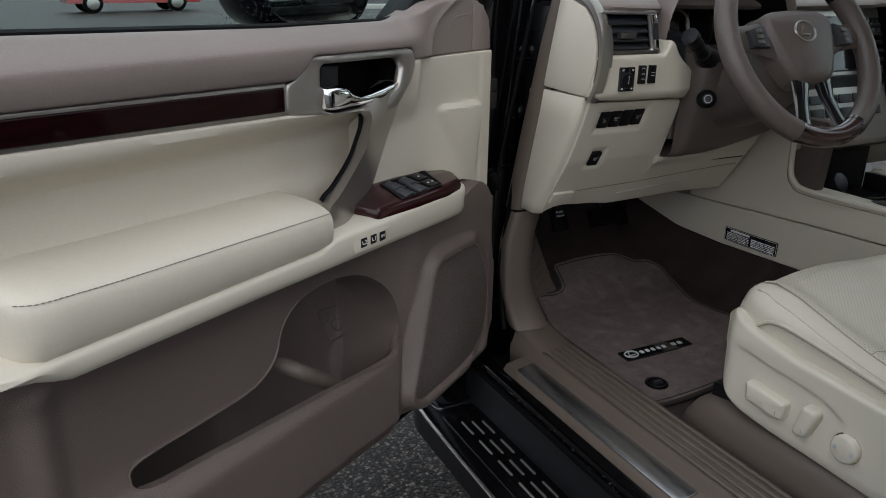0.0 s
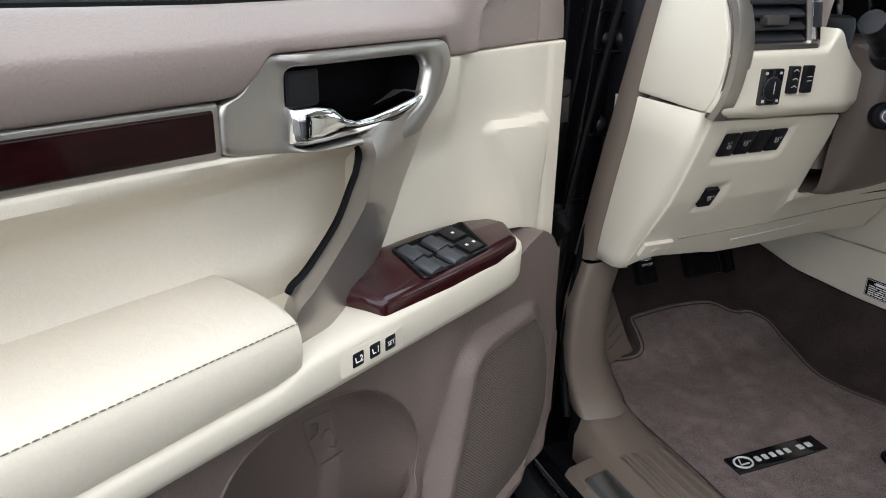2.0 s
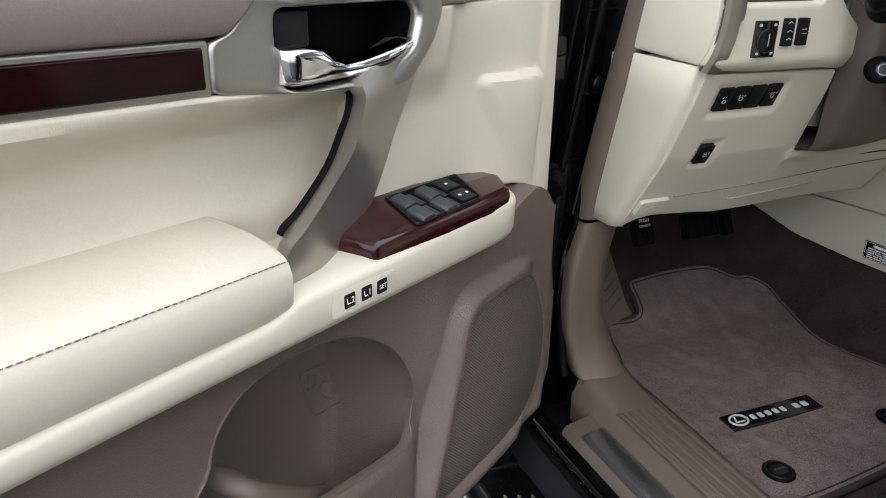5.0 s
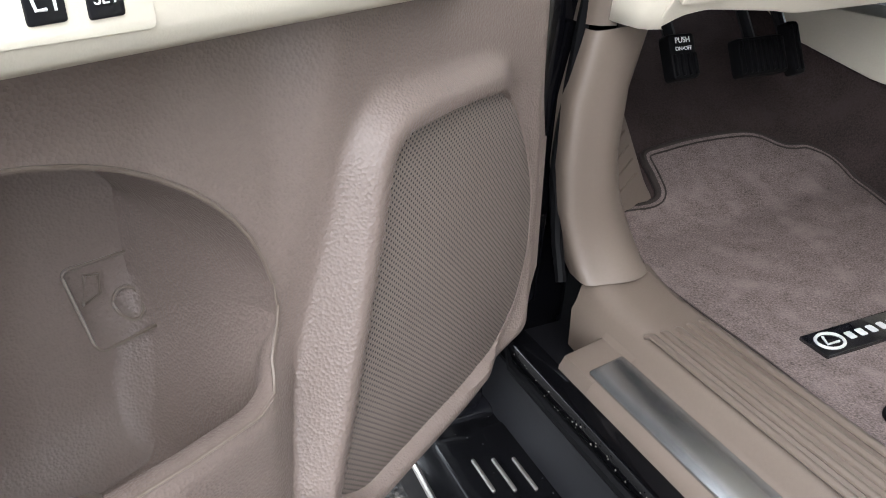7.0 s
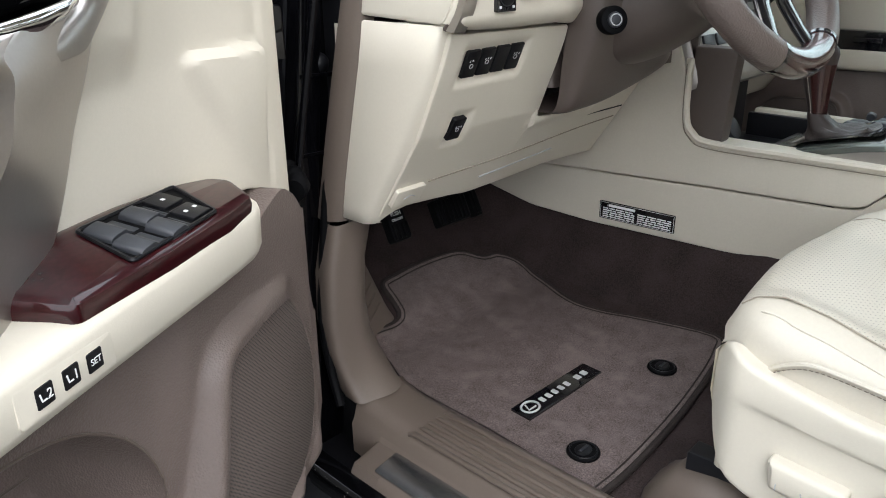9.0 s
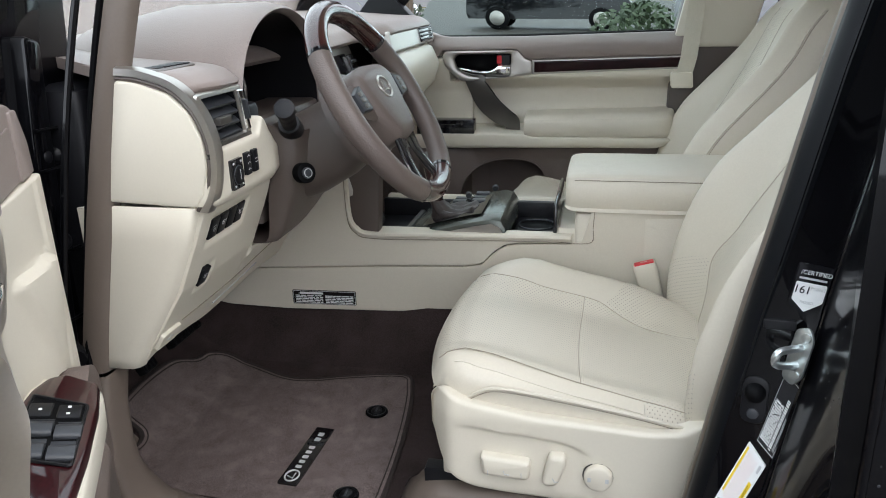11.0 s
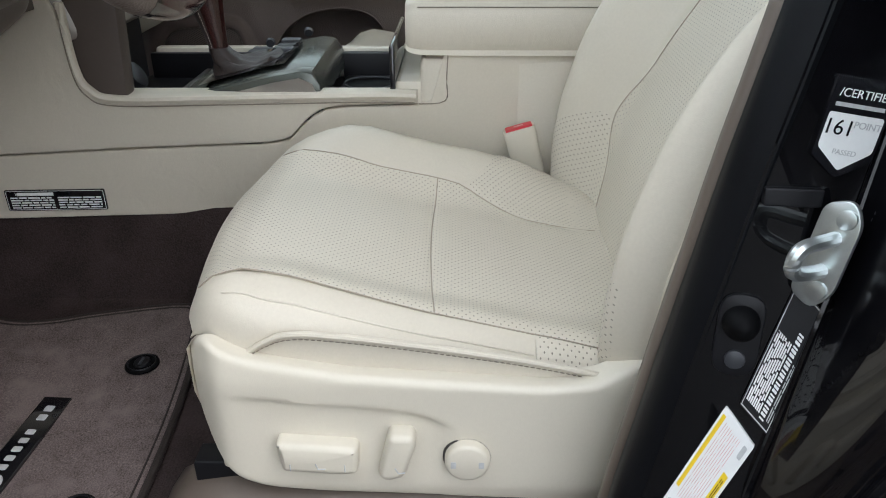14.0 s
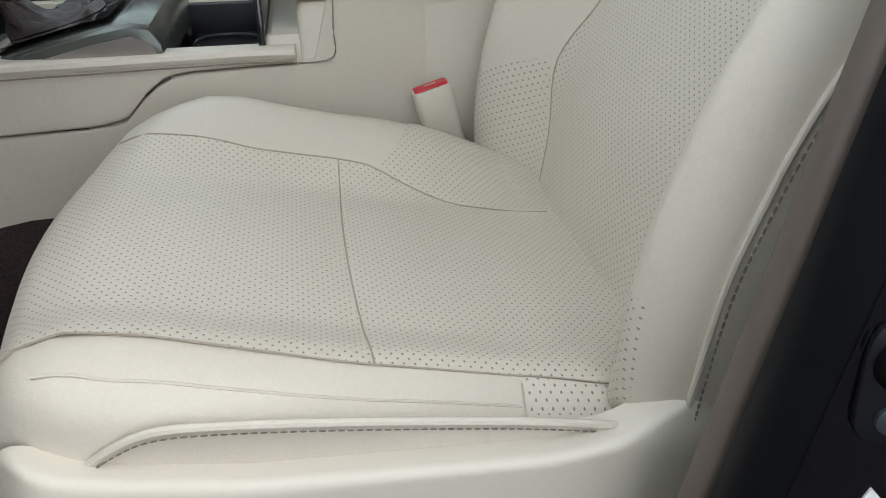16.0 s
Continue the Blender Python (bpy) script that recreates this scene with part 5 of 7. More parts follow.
BADGE = axes((1.105, 1.0935, bz), Vector((1, -0.055, 0.035)).normalized(), Vector((0.055, 1, 0)).normalized(), (0, 0, 1))
badge = part("badge", slab(BADGE, rect(-0.086, -0.0185, 0.086, 0.0185, 0.002), -0.004, 0.0015, 0.0004), piano, fm, "black woven badge")
ring_pts = [BADGE @ Vector((-0.064 + 0.0150 * math.cos(a), 0.0125 * math.sin(a), 0.0022)) for a in (k * math.tau / 24 for k in range(24))]
part("badge_ring", tube(ring_pts, 0.0017, 6, True), grey_print, badge)
part("badge_stroke", tube([BADGE @ Vector(p) for p in ((-0.066, 0.008, 0.0022), (-0.071, -0.004, 0.0022), (-0.056, -0.004, 0.0022))], 0.0014, 6), grey_print, badge)
for k in range(5):
    part("badge_bar", slab(BADGE, rect(-0.041 + k * 0.0145, -0.0058, -0.0325 + k * 0.0145, 0.0058, 0.002), 0.001, 0.0022, 0.0003), grey_print, badge)
for k in range(2):
    part("badge_bar", slab(BADGE, rect(0.042 + k * 0.0165, -0.0058, 0.0525 + k * 0.0165, 0.0058, 0.002), 0.001, 0.0022, 0.0003), grey_print, badge)

# pedals
for name, x, y, z, w, h, lab in (("parking_brake_pedal", 0.997, 1.325, 0.822, 0.036, 0.050, "black rubber parking brake pedal with white words"), ("brake_pedal", 1.142, 1.350, 0.805, 0.075, 0.046, "black rubber brake pedal"), ("accelerator_pedal", 1.212, 1.365, 0.805, 0.020, 0.066, "black plastic accelerator pedal above the carpet")):
    p = thing(name, (x, y, z), lab, "pedal")
    q = axes((x, y, z), (1, 0, 0), (0, 0.45, 0.89), (0, -0.89, 0.45))
    pad = part("pad", slab(q, rect(-w / 2, -h / 2, w / 2, h / 2, 0.006), -0.010, 0.006, 0.004), rubber, p)
    for k in range(int(w / 0.009)):
        part("tread", slab(q, rect(-w / 2 + 0.003 + k * 0.009, -h * 0.42, -w / 2 + 0.006 + k * 0.009, h * (0.05 if name[0] == "p" else 0.42), 0.001), 0.004, 0.009, 0.001), rubber, pad)
    if name[0] == "p":
        text(q, "PUSH", 0.0085, (0, 0.017), 0.0066, white, p, "pedal_lettering")
        text(q, "ON•OFF", 0.006, (0, 0.008), 0.0066, white, p, "pedal_lettering")
    part("arm", tube([(x, y + 0.01, z), (x, y + 0.06, z + 0.07), (x, y + 0.09, z + 0.18)], 0.007, 8), black, p)

# ---- dashboard ----
dash = thing("dashboard", (1.5, 1.3, 0.85), "cream and taupe dashboard with silver vents and black switches", "dashboard")
# end cap: rounded cream cheek with a silver band
cheek = [(1.238, 1.136), (1.106, 1.131), (1.092, 1.150), (1.083, 1.185), (1.084, 1.222), (1.098, 1.258), (1.125, 1.283), (1.165, 1.296), (1.188, 1.300), (1.198, 1.300)]
SIDE = axes((0.874, 0, 0), (0, 1, 0), (0, 0, 1), (-1, 0, 0))
part("end_cap", slab(SIDE, [tuple(p) for p in rounded(cheek, 0.006)], -0.03, 0.004, 0.003), beige, dash, "smooth cream end cap")
band = smooth([(1.088, 1.124, 0), (1.074, 1.150, 0), (1.066, 1.185, 0), (1.067, 1.226, 0), (1.083, 1.268, 0), (1.115, 1.299, 0), (1.160, 1.314, 0), (1.18, 1.317, 0), (1.196, 1.318, 0)], 6, False)
inner_band = smooth([(1.103, 1.126, 0), (1.087, 1.150, 0), (1.078, 1.185, 0), (1.079, 1.224, 0), (1.094, 1.261, 0), (1.122, 1.288, 0), (1.164, 1.302, 0), (1.182, 1.304, 0), (1.198, 1.305, 0)], 6, False)
rows = [[SIDE @ Vector((a.x, a.y, -0.014)), SIDE @ Vector((a.x, a.y, -0.004)), SIDE @ Vector((a.lerp(b, 0.15).x, a.lerp(b, 0.15).y, 0.002)), SIDE @ Vector((b.lerp(a, 0.15).x, b.lerp(a, 0.15).y, 0.003)), SIDE @ Vector((b.x, b.y, -0.002)), SIDE @ Vector((b.x, b.y, -0.03))] for a, b in zip(band, inner_band)]
part("end_band", grid(rows), band_silver, dash, "satin silver band", 50)
part("band_line", tube([SIDE @ Vector((p.x, p.y, -0.001)) for p in [b + (b - a) * 0.15 for a, b in zip(band, inner_band)]], 0.003, 6), taupe_smooth, dash)
# lower side below the cap
rows = []
for z, yf, dx in ((1.1305, 1.106, 0.006), (1.129, 1.104, 0.004), (1.08, 1.122, 0.004), (1.0, 1.160, 0.001), (0.93, 1.205, -0.001), (0.895, 1.228, -0.001), (0.878, 1.236, 0.0)):
    yr = float(np.interp(z, [0.87, 1.135], [1.296, 1.240]))
    rows.append([(0.866 + dx + 0.004, yr + 0.01, z), (0.866 + dx, yr - 0.01, z), (0.866 + dx, yf + 0.03, z), (0.867 + dx, yf + 0.010, z), (0.873 + dx, yf + 0.003, z), (0.886 + dx, yf - 0.001, z)])
rows.append([(x + 0.004, y + 0.002, 0.876) for x, y, _ in rows[-1]])
part("side_panel", grid(rows), beige, dash, "cream lower side panel", 60)


# face of the driver's side: upper switch band and lower knee panel
def face_y(x, z):
    base = float(np.interp(z, [0.865, 0.88, 0.92, 1.0, 1.08, 1.10, 1.125, 1.135, 1.21], [1.245, 1.236, 1.208, 1.155, 1.118, 1.110, 1.100, 1.085, 1.082]))
    return base + 0.015 * ease((x - 1.05) / 0.3) - 0.006 * ease((0.91 - x) / 0.03) * 0


FACE = axes((0, 0, 0), (1, 0, 0), (0, 0, 1), (0, -1, 0))
kp_hi = curve([(0.86, 1.126), (0.90, 1.120), (1.05, 1.118), (1.103, 1.117), (1.108, 1.06), (1.112, 1.000), (1.120, 0.990), (1.15, 0.987), (1.25, 0.992), (1.31, 1.005), (1.36, 1.025), (1.405, 1.045)], 0.004)
kp_lo = curve([(0.86, 0.876), (0.885, 0.876), (0.905, 0.888), (0.93, 0.892), (1.02, 0.884), (1.05, 0.879), (1.25, 0.880), (1.405, 0.872)], 0.006)


def knee(u, w):
    n = -face_y(u, w)
    # recess of the four-key row and the single key
    n -= 0.006 * ease((0.006 + inside([(0.914, 1.062), (1.024, 1.063), (1.026, 1.104), (0.916, 1.103)], u, w)) / 0.012)
    n -= 0.006 * ease((0.006 + inside([(0.930, 0.984), (0.964, 0.984), (0.965, 1.022), (0.932, 1.022)], u, w)) / 0.012)
    n += 0.006 * math.exp(-((w - 0.980) / 0.009) ** 2) * ease((u - 1.095) / 0.015) * ease((1.30 - u) / 0.03)
    return n


part("knee_panel", panel(FACE, 0.882, 1.405, kp_lo, kp_hi, knee, -1.30, 0.002, 150, 60), beige, dash, "cream knee panel")
part("knee_seam", tube([(u, face_y(u, 0.925 + 0.035 * (u - 0.9)) - 0.0002, 0.925 + 0.035 * (u - 0.9)) for u in np.linspace(0.945, 1.395, 30)], 0.0011, 5), cream_gap, dash)
def band_depth(u, w):
    return -1.078 - 0.012 * ease((u - 1.06) / 0.06) - 0.010 * ease((1.14 - w) / 0.02)
bl = curve([(0.868, 1.135), (0.885, 1.126), (0.95, 1.1225), (1.06, 1.1225), (1.10, 1.118), (1.12, 1.122)], 0.005)
bh = curve([(0.868, 1.15), (0.880, 1.19), (0.893, 1.205), (1.028, 1.206), (1.034, 1.226), (1.046, 1.230), (1.056, 1.210), (1.075, 1.192), (1.105, 1.176), (1.12, 1.15)], 0.005)
part("switch_band", panel(FACE, 0.872, 1.117, bl, bh, band_depth, -1.16, 0.008, 70, 18), beige, dash, "cream switch band")
# vent
VENT = axes((0, 1.087, 0), (1, 0, 0), (0, 0, 1), (0, -1, 0))
vl_o = rounded([(0.891, 1.204), (1.023, 1.204), (1.003, 1.280), (0.876, 1.280)], 0.006)
vl_i = rounded([(0.901, 1.2125), (0.999, 1.2125), (0.983, 1.273), (0.887, 1.274)], 0.004)
rows = []
for f_, n_ in ((0, -0.06), (0, -0.003), (0.15, 0.0), (0.85, 0.001), (1.0, -0.002), (1.0, -0.045)):
    rows.append([VENT @ Vector((*(p.lerp(q, f_))[:2], n_)) for p, q in zip(vl_o, vl_i)])
vent = part("side_vent", grid(rows, True), silver, dash, "satin silver vent frame")
part("vent_box", slab(VENT, [(p.x, p.y) for p in vl_i], -0.06, -0.032, 0.0005), black, vent)
part("vent_lining", grid([[VENT @ Vector((p.x + 0.0004 * (0.95 - p.x) / 0.05, p.y, n_)) for p in inset([(q.x, q.y) for q in vl_i], 0.0008) for p in [Vector(p)]] for n_ in (-0.003, -0.04)], True), black, vent)
part("vent_sill", slab(VENT, rounded([(0.893, 1.2055), (1.014, 1.2055), (1.012, 1.2115), (0.892, 1.2115)], 0.002), -0.01, 0.003, 0.001), dark_silver, vent)
for k in range(4):
    z = 1.220 + k * 0.0145
    part("vent_slat", slab(axes((-0.0035 * k, 1.098, z), (1, 0, 0), (0, 0.80, 0.60), (0, -0.60, 0.80)), rect(0.9005, -0.010, 0.996, 0.010, 0.001), -0.002, 0.002, 0.0012), slate, vent)
part("vent_tab", slab(axes((0.940, 1.088, 1.2385), (1, 0, 0), (0, 0, 1), (0, -1, 0)), rect(-0.017, -0.0055, 0.017, 0.0055, 0.002), -0.006, 0.006, 0.002), dark_silver, vent)
part("vent_column", slab(VENT, rounded([(1.002, 1.2145), (1.015, 1.2145), (0.999, 1.274), (0.986, 1.274)], 0.003), -0.01, 0.004, 0.002), chrome, vent, "bright chrome column")
part("vent_wheel", slab(axes((0.999, 1.084, 1.245), (1, 0, 0), (-0.19, 0, 0.982), (0, -1, 0)), rect(-0.0045, -0.015, 0.0045, 0.015, 0.002), 0, 0.006, 0.002), slate, vent)
# switches
def glyph(q, k, n):
    """Small line marks of a key: a ring with strokes beside it."""
    ring = [q @ Vector((0.0028 * math.cos(a), 0.0026 * math.sin(a) - 0.002 + 0.002 * (k % 2), n)) for a in (j * math.tau / 14 for j in range(14))]
    out = [tube(ring, 0.00045, 5, True)]
    for j in range(2 + k % 2):
        x = -0.0045 + 0.0045 * j
        out.append(tube([q @ Vector((x, 0.0030 + 0.0012 * (j % 2), n)), q @ Vector((x + 0.0012, 0.0056, n))], 0.00042, 5))
    return out


KEY = axes((0, 1.0775, 0), (1, 0, 0), (0, 0, 1), (0, -1, 0))
mc = part("mirror_control", slab(KEY, rect(0.9215, 1.1425, 0.9535, 1.185, 0.002), -0.01, 0.0045, 0.001), piano, dash, "black mirror control")
part("mirror_dial", disc(KEY, 0.0135, 0.004, 0.0075, 0.002, 22, at=(0.9375, 1.162)), black, mc)
part("dial_ring", tube([KEY @ Vector((0.9375 + 0.0135 * math.cos(a), 1.162 + 0.0135 * math.sin(a), 0.0055)) for a in (j * math.tau / 28 for j in range(28))], 0.0007, 5, True), slate, mc)
part("dial_mark", tube([KEY @ Vector((0.9385, 1.170, 0.0077)), KEY @ Vector((0.9385, 1.156, 0.0077))], 0.0005, 5), grey_print, mc)
for u in (0.9265, 0.9485):
    for w in (1.1475, 1.180):
        part("control_mark", slab(KEY, rect(u - 0.002, w - 0.0015, u + 0.002, w + 0.0015, 0.0005), 0.004, 0.005, 0.0001), grey_print, mc)
for u in (0.972, 0.995):
    k = part("dash_switch", slab(KEY, rect(u - 0.0075, 1.1545, u + 0.0075, 1.187, 0.002), -0.01, 0.005, 0.0012), black, dash)
    for dz in ((-0.009, 0.0, 0.010) if u < 0.98 else (-0.002, 0.003)):
        part("switch_mark", tube([KEY @ Vector((u - 0.0038, 1.171 + dz, 0.0052)), KEY @ Vector((u, 1.171 + dz + (0.0022 if u < 0.98 else 0.0), 0.0052)), KEY @ Vector((u + 0.0038, 1.171 + dz, 0.0052))], 0.00055, 5), grey_print, k)
for k in range(4):
    u = 0.931 + k * 0.0262
    q = axes((u, face_y(u, 1.085) + 0.0035, 1.0845 + k * 0.0005), (1, 0, 0), (0, -0.40, 0.916), (0, -0.916, -0.40))
    key = part("dash_switch", slab(q, rect(-0.0115, -0.017, 0.0115, 0.017, 0.002), -0.012, 0.002, 0.0012), black, dash)
    if k != 2:
        for g in glyph(q, k, 0.0023):
            part("switch_mark", g, grey_print, key)
q = axes((0.945, face_y(0.945, 1.003) + 0.0025, 1.003), (1, 0, 0), (0, -0.5, 0.866), (0, -0.866, -0.5))
key = part("dash_switch", slab(q, rect(-0.011, -0.016, 0.011, 0.016, 0.002), -0.012, 0.003, 0.0012), black, dash)
for g in glyph(q, 3, 0.0034):
    part("switch_mark", g, grey_print, key)
# bonnet latch plate at the foot of the knee panel
q = axes((0.912, face_y(0.912, 0.915) - 0.004, 0.915), (1, 0, 0), (0, -0.55, 0.835), (0, -0.835, -0.55))
lt = part("bonnet_release", slab(q, rect(-0.026, -0.016, 0.024, 0.014, 0.004), -0.01, 0.003, 0.0015), beige, dash, "cream bonnet release")
part("release_mark", tube([q @ Vector((-0.010, -0.002, 0.0034)), q @ Vector((0.0, 0.003, 0.0034)), q @ Vector((0.010, -0.002, 0.0034))], 0.0007, 5), grey_print, lt)
# highlight line low on the knee panel, drawn as a thin grey strip
part("panel_highlight", tube([(1.06, face_y(1.06, 0.905) - 0.0015, 0.905), (1.24, face_y(1.24, 0.912) - 0.0015, 0.912)], 0.0012, 5), grey_print, dash)

# taupe top pad, rolled at the front
lip_y = curve([(0.86, 1.15), (0.875, 1.125), (0.90, 1.100), (0.95, 1.088), (1.02, 1.095), (1.06, 1.14), (1.09, 1.20), (1.38, 1.20), (1.44, 1.17), (1.74, 1.17), (1.78, 1.085), (2.20, 1.085), (2.30, 1.13), (2.34, 1.20)], 0.008)
lip_z = curve([(0.86, 1.290), (1.06, 1.285), (1.12, 1.29), (1.44, 1.288), (1.74, 1.292), (1.80, 1.308), (2.34, 1.308)], 0.02)


def pad_z(x, y):
    d = max(0.0, y - lip_y(x))
    return lip_z(x) + 0.019 * ease(d / 0.035) ** 0.6 + 0.022 * ease(d / 0.35)


rows = []
for x in list(np.linspace(0.874, 1.10, 24)) + list(np.linspace(1.12, 2.33, 44)):
    yf, zf = lip_y(x), lip_z(x)
    side = -0.014 * ease((0.886 - x) / 0.012)
    clear_of = lambda y: max(x, 0.874 + 0.55 * max(0.0, y - 1.20))
    rows.append([(x, yf + 0.03, zf - 0.012 + side), (x, yf + 0.006, zf - 0.010 + side), (x, yf, zf - 0.003 + side)] + [(clear_of(yf + d), yf + d, pad_z(x, yf + d) + side) for d in (0.002, 0.006, 0.012, 0.022, 0.036, 0.06, 0.10, 0.16, 0.25, 0.36)] + [(max(x, 1.02), 1.70, pad_z(x, 1.70) + side), (max(x, 1.04), 1.82, pad_z(x, 1.82) + side)])
part("top_pad", grid(rows), taupe, dash, "taupe soft dashboard top", 60)
dvz = pad_z(0.95, 1.168)
dv = part("top_vent", slab(axes((0.952, 1.168, dvz - 0.001), (1, 0.1, 0), (-0.1, 1, 0.06), (0, -0.06, 1)), rect(-0.058, -0.020, 0.052, 0.020, 0.012), -0.02, 0.0025, 0.002), taupe_smooth, dash, "taupe demister vent")
for k in range(5):
    part("vent_slot", block(0.914 + k * 0.017, 1.158, dvz - 0.002, 0.926 + k * 0.017, 1.180, dvz + 0.0030, 0.001), black, dv)
part("dash_core", block(0.90, 1.28, 0.95, 2.31, 1.78, 1.29, 0.03), black, dash)
# instrument hood and cluster
rows, lining = [], []
for s_ in np.linspace(0, math.pi, 26):
    c_, h_ = math.cos(s_), math.sin(s_) ** 0.7
    pt = lambda k, y, dz=0.0: (1.235 - 0.185 * k * c_, y, 1.18 + 0.205 * k * h_ + dz)
    rows.append([pt(1.02, 1.45, -0.03), pt(1.01, 1.30), pt(1.0, 1.15, 0.004), pt(0.99, 1.125), pt(0.965, 1.117), pt(0.94, 1.122), pt(0.93, 1.135)])
    lining.append([pt(0.935, 1.130), pt(0.91, 1.20), pt(0.88, 1.29)])
part("instrument_hood", grid(rows), taupe, dash, "taupe instrument hood", 60)
part("hood_lining", grid(lining), black, dash)
part("instrument_glass", slab(axes((1.23, 1.275, 1.235), (1, 0, 0), (0, 0.2, 0.98), (0, -0.98, 0.2)), rounded([(-0.16, -0.12), (0.16, -0.12), (0.16, 0.05), (0.10, 0.13), (-0.10, 0.13), (-0.16, 0.05)], 0.03), -0.02, 0.0, 0.004), piano, dash, "dark instrument glass")
for x, r in ((1.145, 0.055), (1.305, 0.055), (1.225, 0.03)):
    part("gauge_ring", tube([(x + r * math.cos(a), 1.266 + 0.2 * r * math.sin(a), 1.245 + r * math.sin(a)) for a in (k * math.tau / 28 for k in range(28))], 0.003, 6, True), silver, dash)
part("column_side", block(1.058, 1.12, 1.18, 1.12, 1.25, 1.240, 0.01), black, dash)
part("column_fill", block(1.112, 1.135, 1.032, 1.45, 1.25, 1.205, 0.012), taupe_smooth, dash, "taupe panel round the column")
part("shroud_slot", block(1.114, 1.195, 0.960, 1.40, 1.24, 1.030, 0.002), black, dash)

# taupe steering column cover
rows = []
for t_, y, z, w, h in ((0, 1.16, 1.11, 0.10, 0.068), (0.2, 1.12, 1.118, 0.10, 0.068), (0.5, 1.07, 1.138, 0.092, 0.068), (0.8, 1.02, 1.165, 0.080, 0.066), (1.0, 0.985, 1.19, 0.072, 0.062)):
    rows.append([(1.225 + w * math.copysign(abs(math.cos(a)) ** 0.75, math.cos(a)), y + h * 0.35 * math.sin(a), z + h * math.copysign(abs(math.sin(a)) ** 0.75, math.sin(a))) for a in (k * math.tau / 32 for k in range(32))])
part("column_cover", loft(rows), taupe_smooth, dash, "taupe column cover", 50)
rows = [[(1.102, 1.104, 1.205), (1.106, 1.072, 1.195), (1.130, 1.052, 1.19), (1.225, 1.035, 1.19), (1.34, 1.055, 1.165), (1.40, 1.12, 1.16)],
        [(1.103, 1.106, 1.135), (1.106, 1.074, 1.13), (1.128, 1.058, 1.125), (1.225, 1.044, 1.115), (1.345, 1.075, 1.10), (1.41, 1.12, 1.10)],
        [(1.106, 1.116, 1.068), (1.110, 1.094, 1.064), (1.132, 1.082, 1.06), (1.225, 1.078, 1.055), (1.36, 1.10, 1.065), (1.415, 1.13, 1.07)],
        [(1.110, 1.130, 1.002), (1.116, 1.118, 1.001), (1.135, 1.114, 1.001), (1.225, 1.114, 1.007), (1.36, 1.118, 1.030), (1.42, 1.13, 1.045)],
        [(1.112, 1.19, 1.006), (1.118, 1.19, 1.006), (1.135, 1.19, 1.006), (1.225, 1.19, 1.012), (1.36, 1.19, 1.034), (1.42, 1.19, 1.048)]]
rows = [smooth(r, 5, False) for r in rows]
rows = [list(c) for c in zip(*[smooth([r[k] for r in rows], 5, False) for k in range(len(rows[0]))])]
part("column_shroud", grid(rows), taupe_smooth, dash, "taupe lower shroud", 70)
IG = axes((1.110, 1.048, 1.124), Vector((0.80, -0.60, 0)).normalized(), Vector((0.1, 0.15, 0.98)).normalized(), Vector((-0.55, -0.82, 0.15)).normalized())
ig = part("ignition_switch", disc(IG, 0.017, -0.01, 0.006, 0.002, 24), rubber, dash, "round black ignition switch")
part("switch_cap", disc(IG, 0.0095, 0.005, 0.010, 0.002, 20), slate, ig)
part("switch_ring", tube([IG @ Vector((0.0068 * math.cos(a), 0.0068 * math.sin(a), 0.0104)) for a in (k * math.tau / 18 for k in range(18))], 0.0008, 5, True), grey_print, ig)
stalk = thing("column_stalk", (1.14, 1.07, 1.18), "black light stalk on the steering column", "stalk")
part("collar", tube([(1.165, 1.092, 1.170), (1.148, 1.082, 1.180), (1.142, 1.078, 1.183)], [0.033, 0.030, 0.024], 20), taupe_smooth, stalk, "taupe collar")
part("boot", tube([(1.150, 1.082, 1.178), (1.125, 1.072, 1.192), (1.098, 1.062, 1.207)], [0.023, 0.021, 0.017], 18), black, stalk)
part("lever", tube(smooth([(1.110, 1.066, 1.200), (1.085, 1.057, 1.214), (1.068, 1.051, 1.224), (1.048, 1.044, 1.236), (1.041, 1.042, 1.240)], 3, False), [0.0125] * 5 + [0.0135] * 3 + [0.0155] * 4 + [0.010], 16), black, stalk)

# ---- steering wheel ----
WC = Vector((1.200, 0.936, 1.226))
wd, wn_ = Vector((0, 0.515, 0.857)), Vector((0, -0.857, 0.515))
WH = axes(WC, (1, 0, 0), wd, wn_) @ Matrix.Scale(0.905, 4)
sw = thing("steering_wheel", tuple(WC), "taupe leather and dark wood steering wheel with grey stitching", "steering wheel")
R = 0.186


def arc(a0, a1, n=24, r=R, h=0.0):
    return [WH @ Vector((r * math.cos(radians(a)), r * math.sin(radians(a)), h)) for a in np.linspace(a0, a1, n)]


part("rim_leather", tube(arc(144, 244, 34), 0.0190, 14, up=wn_), wheel_leather, sw, "taupe leather rim")
part("rim_leather", tube(arc(-64, 36, 34), 0.0190, 14, up=wn_), wheel_leather, sw, "taupe leather rim")
part("rim_wood", tube(arc(245, 295, 26), 0.0180, 14, up=wn_), dark_wood, sw, "dark glossy wood rim")
part("rim_wood", tube(arc(37, 143, 40), 0.0184, 14, up=wn_), dark_wood, sw, "dark glossy wood rim")
for a in (36.5, 143.5, 244.5, 295.5):
    part("rim_band", tube(arc(a - 1.2, a + 1.2, 4), 0.0193, 14, up=wn_), piano, sw)
